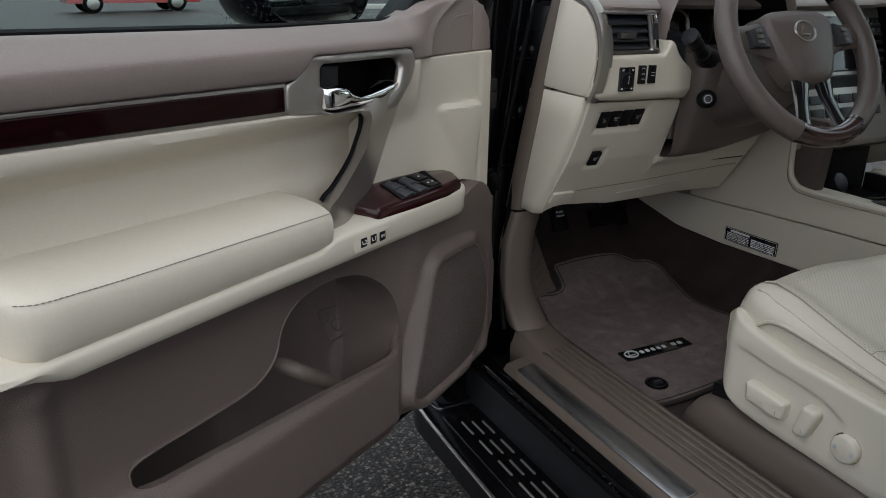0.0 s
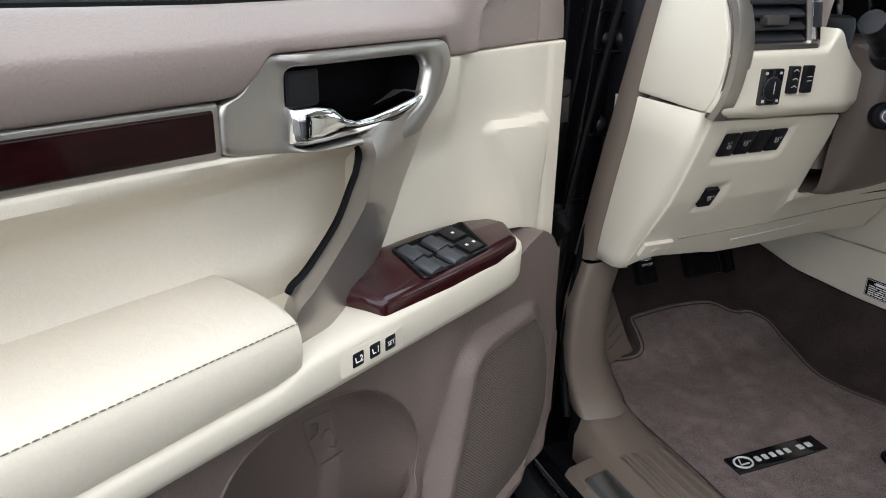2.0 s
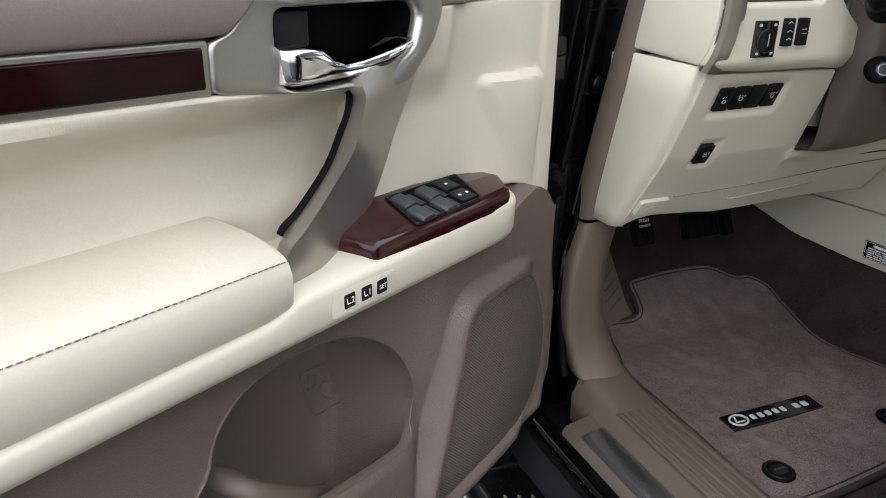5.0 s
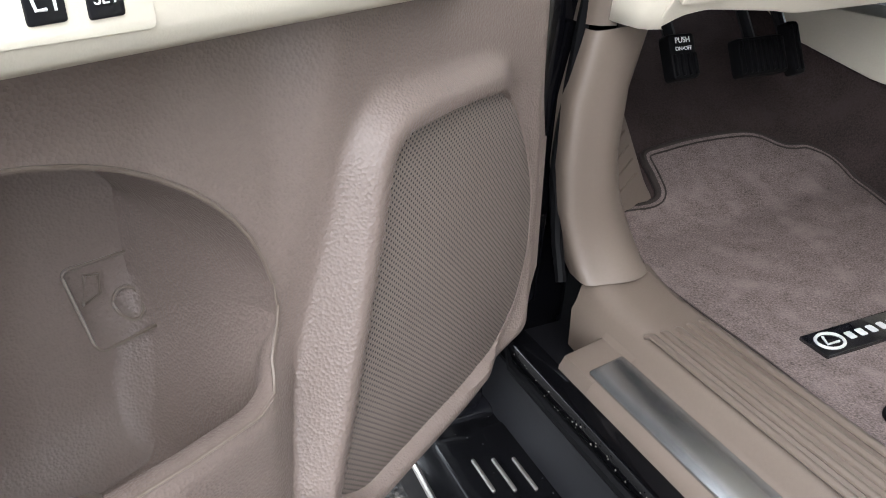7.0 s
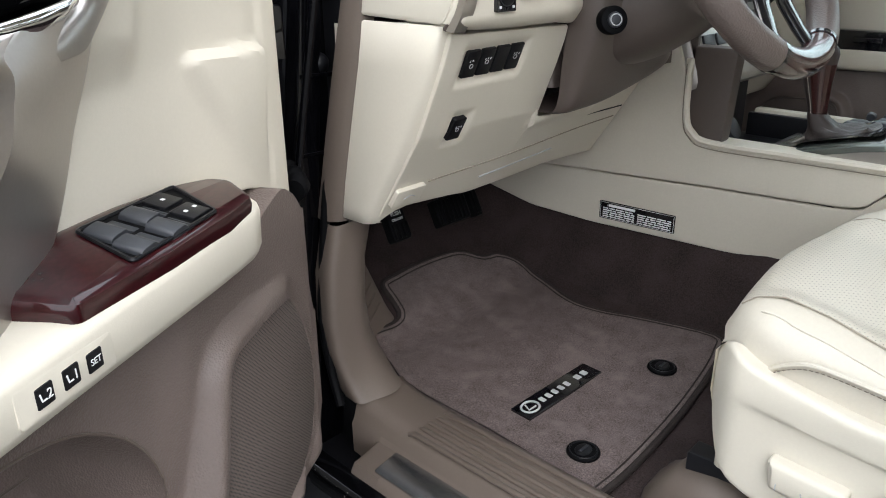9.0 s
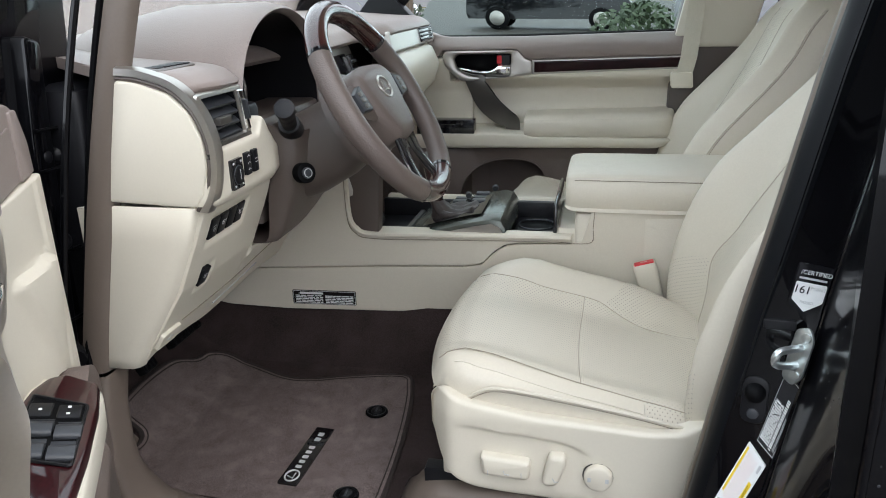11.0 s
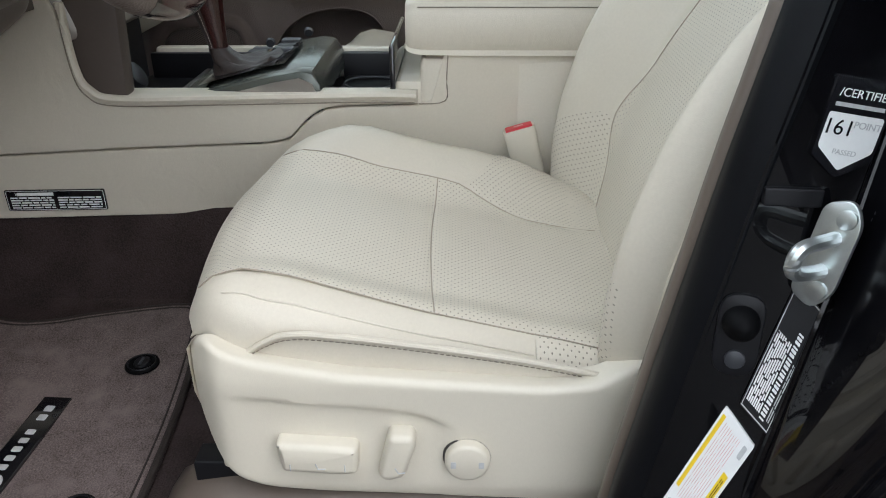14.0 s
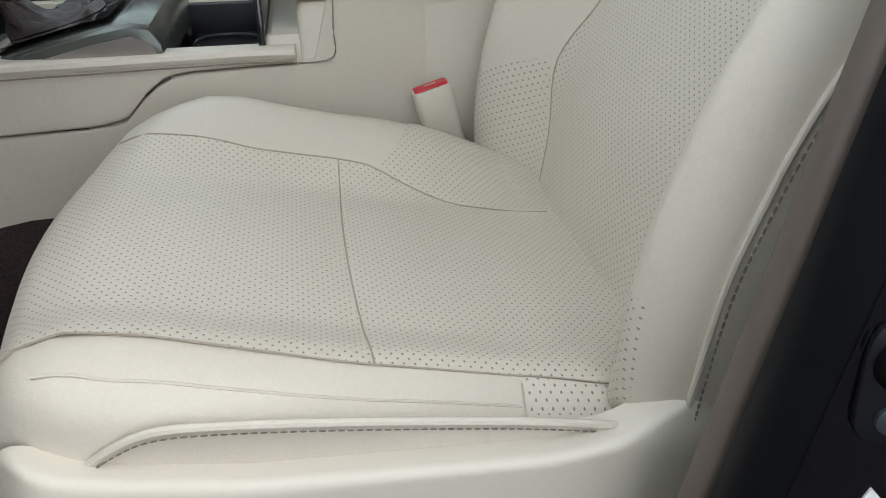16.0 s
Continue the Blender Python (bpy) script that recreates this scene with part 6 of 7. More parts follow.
hub = [(-0.092, 0.050), (-0.05, 0.072), (0.05, 0.072), (0.092, 0.050), (0.085, 0.0), (0.062, -0.055), (0.035, -0.078), (-0.035, -0.078), (-0.062, -0.055), (-0.085, 0.0)]
hub_l = [(p.x, p.y) for p in smooth([(*p, 0) for p in hub], 4)]
part("hub", slab(WH, hub_l, -0.03, 0.018, 0.020), wheel_leather, sw, "taupe padded hub", 50)
part("hub_back", tube([WH @ Vector((0, 0, -0.075)), WH @ Vector((0, 0, -0.05)), WH @ Vector((0, 0, -0.02))], [0.085, 0.08, 0.06], 24), taupe_smooth, sw)
for s in (-1, 1):
    part("spoke", loft([[WH @ Vector((s * x, y + hh * math.cos(a), n + 0.010 * math.sin(a))) for a in (k * math.tau / 12 for k in range(12))] for x, y, hh, n in ((0.07, 0.012, 0.040, -0.002), (0.11, 0.018, 0.030, -0.006), (0.15, 0.020, 0.026, -0.006), (0.178, 0.020, 0.030, -0.002))]), taupe_smooth, sw)
    pod = part("button_pod", slab(WH, [(s * x, y) for x, y in ((0.095, -0.005), (0.138, -0.002), (0.142, 0.030), (0.098, 0.042))], 0.0, 0.012, 0.003), slate, sw, "grey button pod")
    for k in range(3):
        part("pod_button", slab(WH, rect(s * 0.118 - 0.008, 0.001 + k * 0.011, s * 0.118 + 0.008, 0.009 + k * 0.011, 0.002), 0.010, 0.0145, 0.001), dark_silver, pod)
    part("lower_spoke", loft([[WH @ Vector((s * x + hw * math.cos(a), y, n + 0.007 * math.sin(a))) for a in (k * math.tau / 12 for k in range(12))] for x, y, hw, n in ((0.030, -0.070, 0.026, 0.000), (0.036, -0.105, 0.019, -0.006), (0.046, -0.140, 0.017, -0.006), (0.058, -0.174, 0.024, -0.002))]), piano, sw, "gloss black lower spoke")
    stitches(arc(-40, 25, 24, 0.1685, 0.009) if s > 0 else arc(155, 225, 24, 0.1685, 0.009), pale_thread, "stitching", sw, 0.007, 0.005, 0.0011)
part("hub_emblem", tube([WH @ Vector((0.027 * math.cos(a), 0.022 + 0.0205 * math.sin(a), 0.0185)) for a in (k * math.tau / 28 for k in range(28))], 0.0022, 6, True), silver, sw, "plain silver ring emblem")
part("emblem_stroke", tube([WH @ Vector((-0.004, 0.032, 0.0185)), WH @ Vector((-0.011, 0.016, 0.0185)), WH @ Vector((0.010, 0.015, 0.0185))], 0.002, 6), silver, sw)

# ---- centre stack and passenger's dashboard ----
CS = axes((XC, 1.12, 1.10), (1, 0, 0), (0, 0.34, 0.94), (0, -0.94, 0.34))
part("centre_panel", slab(CS, rounded([(-0.15, -0.12), (0.15, -0.12), (0.165, 0.20), (-0.165, 0.20)], 0.02), -0.2, 0.0, 0.012), silver, dash, "satin silver centre stack")
part("stack_screen", slab(CS, rect(-0.10, 0.05, 0.10, 0.175, 0.006), -0.01, 0.003, 0.002), piano, dash, "dark display screen")
for s in (-1, 1):
    v = part("stack_vent", slab(CS, rect(s * 0.13 - 0.022, 0.06, s * 0.13 + 0.022, 0.17, 0.005), -0.01, 0.004, 0.002), piano, dash)
    for k in range(5):
        part("vent_slat", slab(CS, rect(s * 0.13 - 0.020, 0.068 + k * 0.02, s * 0.13 + 0.020, 0.076 + k * 0.02, 0.001), 0.003, 0.008, 0.001), slate, v)
for k in range(5):
    part("stack_key", slab(CS, rect(-0.115 + k * 0.048, -0.02, -0.075 + k * 0.048, 0.0, 0.003), 0.0, 0.004, 0.001), slate, dash)
    part("stack_key", slab(CS, rect(-0.115 + k * 0.048, -0.05, -0.075 + k * 0.048, -0.03, 0.003), 0.0, 0.004, 0.001), slate, dash)
rows = []
for x in np.linspace(1.76, 2.235, 14):
    k = ease((2.235 - x) / 0.05)
    rows.append([(x, 1.24 - 0.13 * k, 1.262), (x, 1.22 - 0.145 * k, 1.245), (x, 1.215 - 0.16 * k, 1.20), (x, 1.22 - 0.15 * k, 1.15), (x, 1.24 - 0.12 * k, 1.10), (x, 1.25 - 0.08 * k, 1.0), (x, 1.28 - 0.02 * k, 0.88)])
part("glove_side", grid(rows), beige, dash, "cream passenger dashboard", 60)
PV = axes((2.0, 1.085, 1.275), (1, 0, 0), (0, 0.2, 0.98), (0, -0.98, 0.2))
pv = part("passenger_band", slab(PV, rect(-0.22, -0.018, 0.215, 0.034, 0.006), -0.05, 0.0, 0.004), silver, dash, "satin silver band with vent")
part("vent_box", slab(PV, rect(0.06, -0.012, 0.20, 0.029, 0.004), -0.02, 0.002, 0.001), piano, pv)
for k in range(4):
    part("vent_slat", slab(PV, rect(0.064, -0.009 + k * 0.010, 0.196, -0.004 + k * 0.010, 0.001), 0.001, 0.006, 0.001), slate, pv)

# ---- centre console ----
cn = thing("centre_console", (XC, 0.8, 0.6), "cream centre console with shifter, cup holders and padded lid", "console")


def con_x(y, z):
    return float(np.interp(y, [0.25, 0.63, 1.10, 1.40], [1.492, 1.484, 1.447, 1.430]))


CON = axes((0, 0, 0), (0, 1, 0), (0, 0, 1), (-1, 0, 0))
up_lo = curve([(0.60, 0.895), (0.745, 0.893), (0.772, 0.889), (0.80, 0.868), (0.815, 0.846), (0.85, 0.840), (1.05, 0.836), (1.40, 0.822)], 0.008)
up_hi = curve([(0.60, 0.913), (1.06, 0.911), (1.09, 0.918), (1.105, 0.940), (1.108, 1.03), (1.112, 1.06), (1.22, 1.06), (1.26, 0.99), (1.40, 0.85)], 0.008)
part("upper_side", panel(CON, 0.632, 1.37, up_lo, up_hi, lambda u, w: -con_x(u, 1.0) + 0.004, -1.50, 0.004, 70, 16), leather, cn, "cream stitched side panel")
lo_lo = curve([(0.2, 0.66), (0.80, 0.715), (0.92, 0.728), (1.10, 0.728), (1.26, 0.726), (1.40, 0.732), (1.75, 0.80)], 0.01)
lo_hi = curve([(0.2, 0.966), (0.60, 0.966), (0.61, 0.892), (0.745, 0.890), (0.772, 0.886), (0.80, 0.865), (0.815, 0.843), (0.85, 0.837), (1.05, 0.833), (1.40, 0.819)], 0.006)
part("lower_side", panel(CON, 0.25, 1.75, lo_lo, lo_hi, lambda u, w: -con_x(u, 0.8 if u > 0.75 else 1.0) - 0.012 * ease((0.80 - w) / 0.06) * 0, -1.52, 0.003, 80, 20), leather, cn, "cream leather lower side")
# rolled edge of the tray opening
rim = smooth([(con_x(0.64, 1) - 0.002, 0.634, 0.905), (con_x(0.70, 1) - 0.002, 0.70, 0.907), (con_x(0.9, 1) - 0.002, 0.90, 0.907), (con_x(1.05, 1) - 0.002, 1.05, 0.908), (con_x(1.09, 1) - 0.002, 1.088, 0.922), (con_x(1.10, 1) - 0.002, 1.102, 0.955), (con_x(1.1, 1) - 0.002, 1.104, 1.04)], 6, False)
part("rim_roll", tube(rim, 0.0065, 8), leather, cn)
part("rim_seam", tube([p + Vector((-0.0055, 0.002, -0.008)) for p in rim], 0.0010, 5), cream_gap, cn)
part("console_top", block(1.492, 0.62, 0.80, 1.74, 0.665, 0.925, 0.008), beige, cn)
part("far_rail", block(1.725, 0.62, 0.80, 1.745, 1.10, 0.922, 0.006), beige, cn)
part("tray_floor", block(1.490, 0.66, 0.80, 1.735, 0.90, 0.872, 0.004), black, cn)
part("tray_floor", block(1.470, 0.86, 0.80, 1.735, 1.12, 0.872, 0.004), black, cn)
part("tray_wall", block(1.712, 0.78, 0.86, 1.7255, 1.105, 0.914, 0.002), black, cn)
part("tray_bridge", block(1.49, 1.00, 0.872, 1.715, 1.012, 0.888, 0.003), dark_silver, cn)
part("front_wing", slab(axes((1.450, 0, 0), (0, 1, 0), (0, 0, 1), (-1, 0, 0)), rounded([(1.040, 0.908), (1.085, 0.911), (1.104, 0.935), (1.110, 1.06), (1.03, 1.06)], 0.010), -0.03, -0.002, 0.003), taupe_smooth, cn, "taupe plastic wing")
part("bin_side", block(1.452, 1.098, 0.90, 1.462, 1.20, 1.10, 0.002), taupe_smooth, cn)
part("front_bin", block(1.455, 1.125, 0.84, 1.745, 1.17, 1.14, 0.004), black, cn)
part("power_socket", disc(axes((1.60, 1.085, 0.905), (1, 0, 0), (0, 0.5, 0.866), (0, -0.866, 0.5)), 0.022, -0.03, 0.004, 0.003), slate, cn)
# shifter panel
rows = []
for y, h in ((0.985, 0.898), (0.96, 0.905), (0.90, 0.922), (0.84, 0.937), (0.80, 0.944), (0.782, 0.940), (0.772, 0.925), (0.768, 0.895)):
    rows.append([(1.478, y, 0.87), (1.479, y, h - 0.014), (1.482, y, h - 0.004), (1.490, y, h), (1.60, y, h + 0.002), (1.714, y, h), (1.724, y, h - 0.006), (1.73, y, 0.87)])
part("shifter_panel", grid(rows), mat("green_grey_satin", (0.105, 0.112, 0.100), 0.26, metal=0.55, var=0.06, scale=9), cn, "dark satin grey shifter panel", 40)
part("panel_side", grid([[(1.4765, y, z) for z in (0.894, 0.5 * (0.894 + max(h - 0.012, 0.895)), max(h - 0.012, 0.895))] for y, h in ((0.972, 0.902), (0.94, 0.911), (0.90, 0.922), (0.84, 0.937), (0.80, 0.944), (0.782, 0.936), (0.773, 0.915))]), silver, cn, "bright satin side strip")
part("panel_edge", tube(smooth([(1.482, 0.985, 0.893), (1.484, 0.93, 0.899), (1.487, 0.86, 0.913), (1.487, 0.81, 0.920), (1.486, 0.785, 0.915), (1.484, 0.772, 0.896)], 5, False), 0.003, 6), chrome, cn)
gz = lambda y: float(np.interp(y, [0.80, 0.84, 0.90, 0.96], [0.947, 0.941, 0.926, 0.909]))
part("gate_plate", grid([[(x, y, gz(y) + 0.0035) for x in (1.503, 1.56, 1.60, 1.655)] for y in (0.955, 0.92, 0.88, 0.85, 0.825)]), piano, cn, "gloss black gate surround")
boot_leather = mat("boot_leather", (0.034, 0.024, 0.021), 0.45, bump=0.4, grain="leather", bscale=500)
rows = []
for k, (cx, cy, rx, ry, up) in enumerate(((1.572, 0.895, 0.050, 0.052, 0.004), (1.571, 0.897, 0.046, 0.048, 0.008), (1.568, 0.908, 0.034, 0.036, 0.011), (1.564, 0.922, 0.023, 0.023, 0.018), (1.562, 0.932, 0.018, 0.017, 0.034), (1.561, 0.935, 0.0155, 0.0145, 0.042))):
    ring = []
    for a in (j * math.tau / 40 for j in range(40)):
        w = 1.0 + 0.07 * math.cos(6 * a + k) * (0 < k < 4)
        x, y = cx + rx * w * math.copysign(abs(math.cos(a)) ** 0.8, math.cos(a)), cy + ry * w * math.copysign(abs(math.sin(a)) ** 0.8, math.sin(a))
        ring.append((x, y, (gz(y) if k < 2 else gz(cy)) + up + 0.003 * math.cos(6 * a) * (0 < k < 4)))
    rows.append(ring)
part("shift_boot", loft(rows), boot_leather, cn, "dark brown pleated leather boot", 70)
rows, inlay = [], []
for z, cy, hy, hx in ((0.945, 0.934, 0.0130, 0.0115), (0.965, 0.936, 0.0150, 0.0125), (0.99, 0.940, 0.0190, 0.0145), (1.015, 0.944, 0.0240, 0.0170), (1.035, 0.946, 0.0275, 0.0195), (1.050, 0.945, 0.0280, 0.0205), (1.060, 0.944, 0.0240, 0.0180), (1.065, 0.943, 0.0150, 0.0110)):
    rows.append([(1.560 + hx * math.cos(a), cy + hy * math.sin(a), z) for a in (j * math.tau / 28 for j in range(28))])
    if z < 1.04:
        inlay.append([(1.560 + (hx + 0.0012) * math.cos(a), cy + (hy + 0.0012) * math.sin(a), z) for a in np.linspace(radians(168), radians(262), 10)])
knob = part("shift_lever", loft(rows), boot_leather, cn, "dark brown leather shift lever", 60)
part("wood_inlay", grid(inlay), dark_wood, knob, "dark wood inlay")
stitches([Vector(r[12]) + Vector((-0.0004, 0.0, 0)) for r in rows[:5]], pale_thread, "stitching", knob, 0.0045, 0.0034, 0.0006)
for k in range(6):
    x, y = 1.615 + (k % 3) * 0.032, 0.90 - (k // 3) * 0.05
    part("console_switch", block(x - 0.010, y - 0.016, 0.925, x + 0.010, y + 0.016, gz(y) + 0.006 + 0.002 * (k % 2), 0.003), slate, cn)
for x, y in ((1.66, 0.88), (1.68, 0.82)):
    part("console_knob", tube([(x - 0.007, y, gz(y) + 0.012), (x, y + 0.002, gz(y) + 0.014), (x + 0.007, y, gz(y) + 0.012)], 0.0065, 10), slate, cn)
# cup holders and their tambour flap
part("cup_tray", block(1.485, 0.668, 0.85, 1.725, 0.768, 0.878, 0.004), black, cn)
part("tray_wall", block(1.708, 0.664, 0.86, 1.7245, 0.772, 0.916, 0.002), black, cn)
for x in (1.545, 1.65):
    part("cup_ring", tube([(x + 0.040 * math.cos(a), 0.720 + 0.042 * math.sin(a), 0.8800) for a in (k * math.tau / 30 for k in range(30))], 0.0022, 8, True), slate, cn)
    part("cup_wall", grid([[(x + 0.040 * math.cos(a), 0.720 + 0.042 * math.sin(a), z) for a in (k * math.tau / 30 for k in range(30))] for z in (0.8800, 0.8782)], True), black, cn)
    # flat black disc that stands in for the shade inside the deep cup
    part("cup_hole_shade", disc(axes((x, 0.720, 0.8785), (1, 0, 0), (0, 1, 0), (0, 0, 1)), 0.037, -0.01, 0.0004, 0.0002, 28), rubber, cn)
part("tray_flap", block(1.49, 0.664, 0.885, 1.72, 0.672, 0.975, 0.003), piano, cn, "black flap standing open")
# padded armrest lid
lid_s = [(1.500, 0.962), (1.486, 0.970), (1.481, 0.990), (1.482, 1.010), (1.489, 1.028), (1.503, 1.038), (1.60, 1.044), (1.70, 1.038), (1.717, 1.028), (1.724, 1.01), (1.722, 0.975), (1.708, 0.962)]
rows = []
for y, k in ((0.648, 0.80), (0.644, 0.90), (0.634, 0.965), (0.618, 1.0), (0.55, 1.01), (0.40, 1.01), (0.25, 1.0), (0.12, 0.98)):
    rows.append([Vector((1.60 + (p.x - 1.60) * (0.6 + 0.4 * k), y, 1.000 + (p.y - 1.000) * k)) for p in smooth([(x, z, 0) for x, z in lid_s], 3)])
lid = part("armrest_lid", loft(rows), leather, cn, "cream padded armrest lid", 60)
part("lid_seam", tube([Vector((1.4868, y, 1.0275)) for y in np.linspace(0.63, 0.2, 12)], 0.0009, 5), cream_gap, lid)
part("armrest_box", block(1.487, 0.12, 0.70, 1.715, 0.628, 0.960, 0.010), leather, cn, "cream leather box below the lid")
part("box_seam", tube(smooth([(con_x(0.6, 1) - 0.0005, 0.588, 0.964), (con_x(0.6, 1) - 0.0012, 0.590, 0.93), (con_x(0.6, 1) - 0.0012, 0.592, 0.898), (con_x(0.6, 1) - 0.0012, 0.63, 0.893)], 4, False), 0.0009, 5), cream_gap, cn)
# warning label on the console side
LB = axes((con_x(1.172, 0.8) - 0.0035, 1.172, 0.7575), (0.057, -1, 0), (0, 0, 1), (-1, -0.057, 0))
lb = thing("suspension_label", (1.44, 1.18, 0.75), "black warning label with white unreadable print on the console", "label")
part("film", slab(LB, rect(-0.073, -0.0165, 0.073, 0.0165, 0.002), -0.002, 0.0006, 0.0001), piano, lb)
bars(LB, [(-0.070, 0.0145, 0.070, 0.0152), (-0.070, -0.0152, 0.070, -0.0145), (-0.0715, -0.0152, -0.0708, 0.0152), (0.0708, -0.0152, 0.0715, 0.0152)], white, lb, "border", 0.0005, 0.0009)
bars(LB, [(-0.055, 0.0075, -0.002, 0.0125)], white, lb, "heading_bar", 0.0005, 0.0009)
lb_t = LB @ Matrix.Scale(-1, 4, (1, 0, 0)) if LB.to_3x3().determinant() > 0 else LB
text(lb_t, "AIR SUSPENSION", 0.0058, (0.036, 0.0098), 0.001, white, lb, "label_lettering")
bars(LB, rows_of_print(-0.066, -0.0135, -0.003, 0.006, 5, 12), white, lb, "print", 0.0005, 0.0009)
bars(LB, rows_of_print(0.003, -0.0135, 0.067, 0.006, 5, 13), white, lb, "print", 0.0005, 0.0009)

# ---- seats ----
SX = 1.207


def cushion_top(x, y):
    """Height of the cushion's upper side."""
    y = y + 0.034 * min(1.0, abs(x - SX) / 0.22) ** 2.2 * ease((y - 0.62) / 0.18)
    base = float(np.interp(y, [0.36, 0.42, 0.50, 0.60, 0.68, 0.74, 0.79, 0.82, 0.838, 0.848], [0.785, 0.787, 0.797, 0.816, 0.835, 0.849, 0.856, 0.850, 0.836, 0.812])) - 1.2 * max(0, y - 0.848)
    d = x - SX
    k = ease((y - 0.38) / 0.2) * ease((0.86 - y) / 0.08)
    inb = 0.050 * ease((d - 0.075) / 0.11) * (0.08 + 0.92 * ease((y - 0.34) / 0.2) * ease((0.865 - y) / 0.17))
    out = 0.013 * ease((-d - 0.12) / 0.06) * (0.6 + 0.4 * k)
    edge = 0.055 * ease((abs(d - 0.004) - 0.165) / 0.075) ** 2 * (1 - 0.75 * ease((y - 0.765) / 0.06))
    puff = 0.006 * math.cos(min(1.0, abs(d) / 0.14) * math.pi / 2)
    return base + inb + out - edge + puff


def build_seat(place, driver):
    name = "front_seat"
    s = thing(name, place((SX, 0.6, 0.62)), "cream perforated leather driver's seat with power switches" if driver else "cream leather passenger seat, its back reclined slightly", "car seat", "front seats")
    pl = lambda data: ([Vector(place(p)) for p in data[0]], data[1])
    # cushion body
    rows = []
    for y in [0.36, 0.40, 0.45, 0.50, 0.55, 0.60, 0.65, 0.70, 0.74, 0.77, 0.80, 0.82, 0.835, 0.844, 0.849]:
        f = ease((0.853 - y) / 0.05)
        ring = []
        xo, xi = 0.986 + 0.02 * (1 - f), 1.432 - 0.02 * (1 - f)
        bow = lambda x: y - 0.034 * min(1.0, abs(x - SX) / 0.22) ** 2.2 * ease((y - 0.62) / 0.18)
        for x in np.linspace(xo + 0.02, xi - 0.02, 27):
            ring.append((x, bow(x), cushion_top(x, bow(x))))
        te, ti = ring[0][2], ring[-1][2]
        ye, yi = bow(xo), bow(xi)
        low = te - 0.014 - 0.10 * ease((0.8485 - y) / 0.03)
        ring += [(xi - 0.008, yi, ti - 0.010), (xi, yi, max(low + 0.004, ti - 0.028)), (xi + 0.002, yi, max(low + 0.002, ti - 0.06)), (xi - 0.01, yi, low), (xo + 0.01, ye, low), (xo + 0.002, ye, max(low + 0.002, te - 0.055)), (xo + 0.001, ye, max(low + 0.004, te - 0.026)), (xo + 0.008, ye, te - 0.009)]
        rows.append(ring)
    part("cushion", pl(loft(rows)), leather, s, "cream leather cushion", 70)
    part("front_valance", pl(block(0.988, 0.70, 0.665, 1.415, 0.806, 0.795, 0.012)), leather, s, "cream leather front valance")

    def overlay(name, xa, xb, ya, yb, material, lift=0.0016, nx=22, ny=22):
        """A sewn panel that lies on the cushion between two seams."""
        rows = []
        for j in range(ny + 1):
            t = j / ny
            row = []
            for i in range(nx + 1):
                q = i / nx
                y = ya(q) + (yb(q) - ya(q)) * t
                x = xa(y) + (xb(y) - xa(y)) * q
                e = min(q, 1 - q) * (xb(y) - xa(y)), min(t, 1 - t) * abs(yb(q) - ya(q))
                row.append((x, y, cushion_top(x, y) + lift * ease((min(e) + 0.0015) / 0.006) - 0.0004))
            rows.append(row)
        return part(name, pl(grid(rows)), material, s, "", 80)
    left = lambda y: 1.022 + 0.02 * ease((y - 0.5) / 0.3) * 0.5 - 0.006 * ease((0.5 - y) / 0.1)
    right = curve([(0.36, 1.275), (0.44, 1.280), (0.49, 1.290), (0.534, 1.311), (0.568, 1.330), (0.60, 1.333), (0.68, 1.330), (0.74, 1.338), (0.80, 1.355), (0.84, 1.365)], 0.008)
    cross = lambda q: 0.593 + 0.006 * math.sin(math.pi * q) + 0.006 * q
    tagged(overlay("front_insert", left, right, lambda q: cross(q) + 0.001, lambda q: 0.835 - 0.022 * abs(2 * q - 1) ** 2.2, perf_seat, 0.0018, 26, 30), "perforated leather front insert")
    tagged(overlay("rear_insert", left, right, lambda q: 0.375, lambda q: cross(q) - 0.001, perf_seat, 0.0018, 26, 26), "perforated leather rear insert")
    overlay("corner_insert", lambda y: right(y) + 0.002, lambda y: 1.405, lambda q: 0.375, lambda q: 0.566 - 0.048 * q - 0.006 * math.sin(math.pi * q), perf_seat, 0.0018, 14, 16)
    # perforated rear corner that wraps over the outer edge
    rows = []
    for y in np.linspace(0.405, 0.497, 12):
        e = 0.0016 * ease(min(y - 0.403, 0.499 - y) / 0.006)
        te = cushion_top(1.006, y)
        line = [(left(y) - 0.002 + (1.006 - left(y)) * q, y, cushion_top(left(y) - 0.002 + (1.006 - left(y)) * q, y) + e) for q in np.linspace(0, 1, 7)]
        rows.append(line + [(0.999, y, te - 0.003 + e), (0.9935 - e, y, te - 0.009), (0.989 - e, y, te - 0.017), (0.9865 - e, y, te - 0.026), (0.9855 - e, y, te - 0.04)])
    part("corner_insert", pl(grid(rows)), perf_seat, s, "", 80)
    part("seam", pl(tube([Vector(p) + Vector((-0.0008, 0, 0.0006)) for p in rows[-1][1:]], 0.0009, 5)), pale_thread, s)
    part("shoulder_fold", pl(tube([(1.0065, y, cushion_top(1.0065, y) + 0.0002) for y in np.linspace(0.50, 0.785, 26)], 0.0011, 6)), leather, s)
    seam = [(left(y), y, cushion_top(left(y), y) + 0.0006) for y in np.linspace(0.40, 0.815, 30)]
    part("seam", pl(tube(seam, 0.0008, 5)), leather_seam, s)
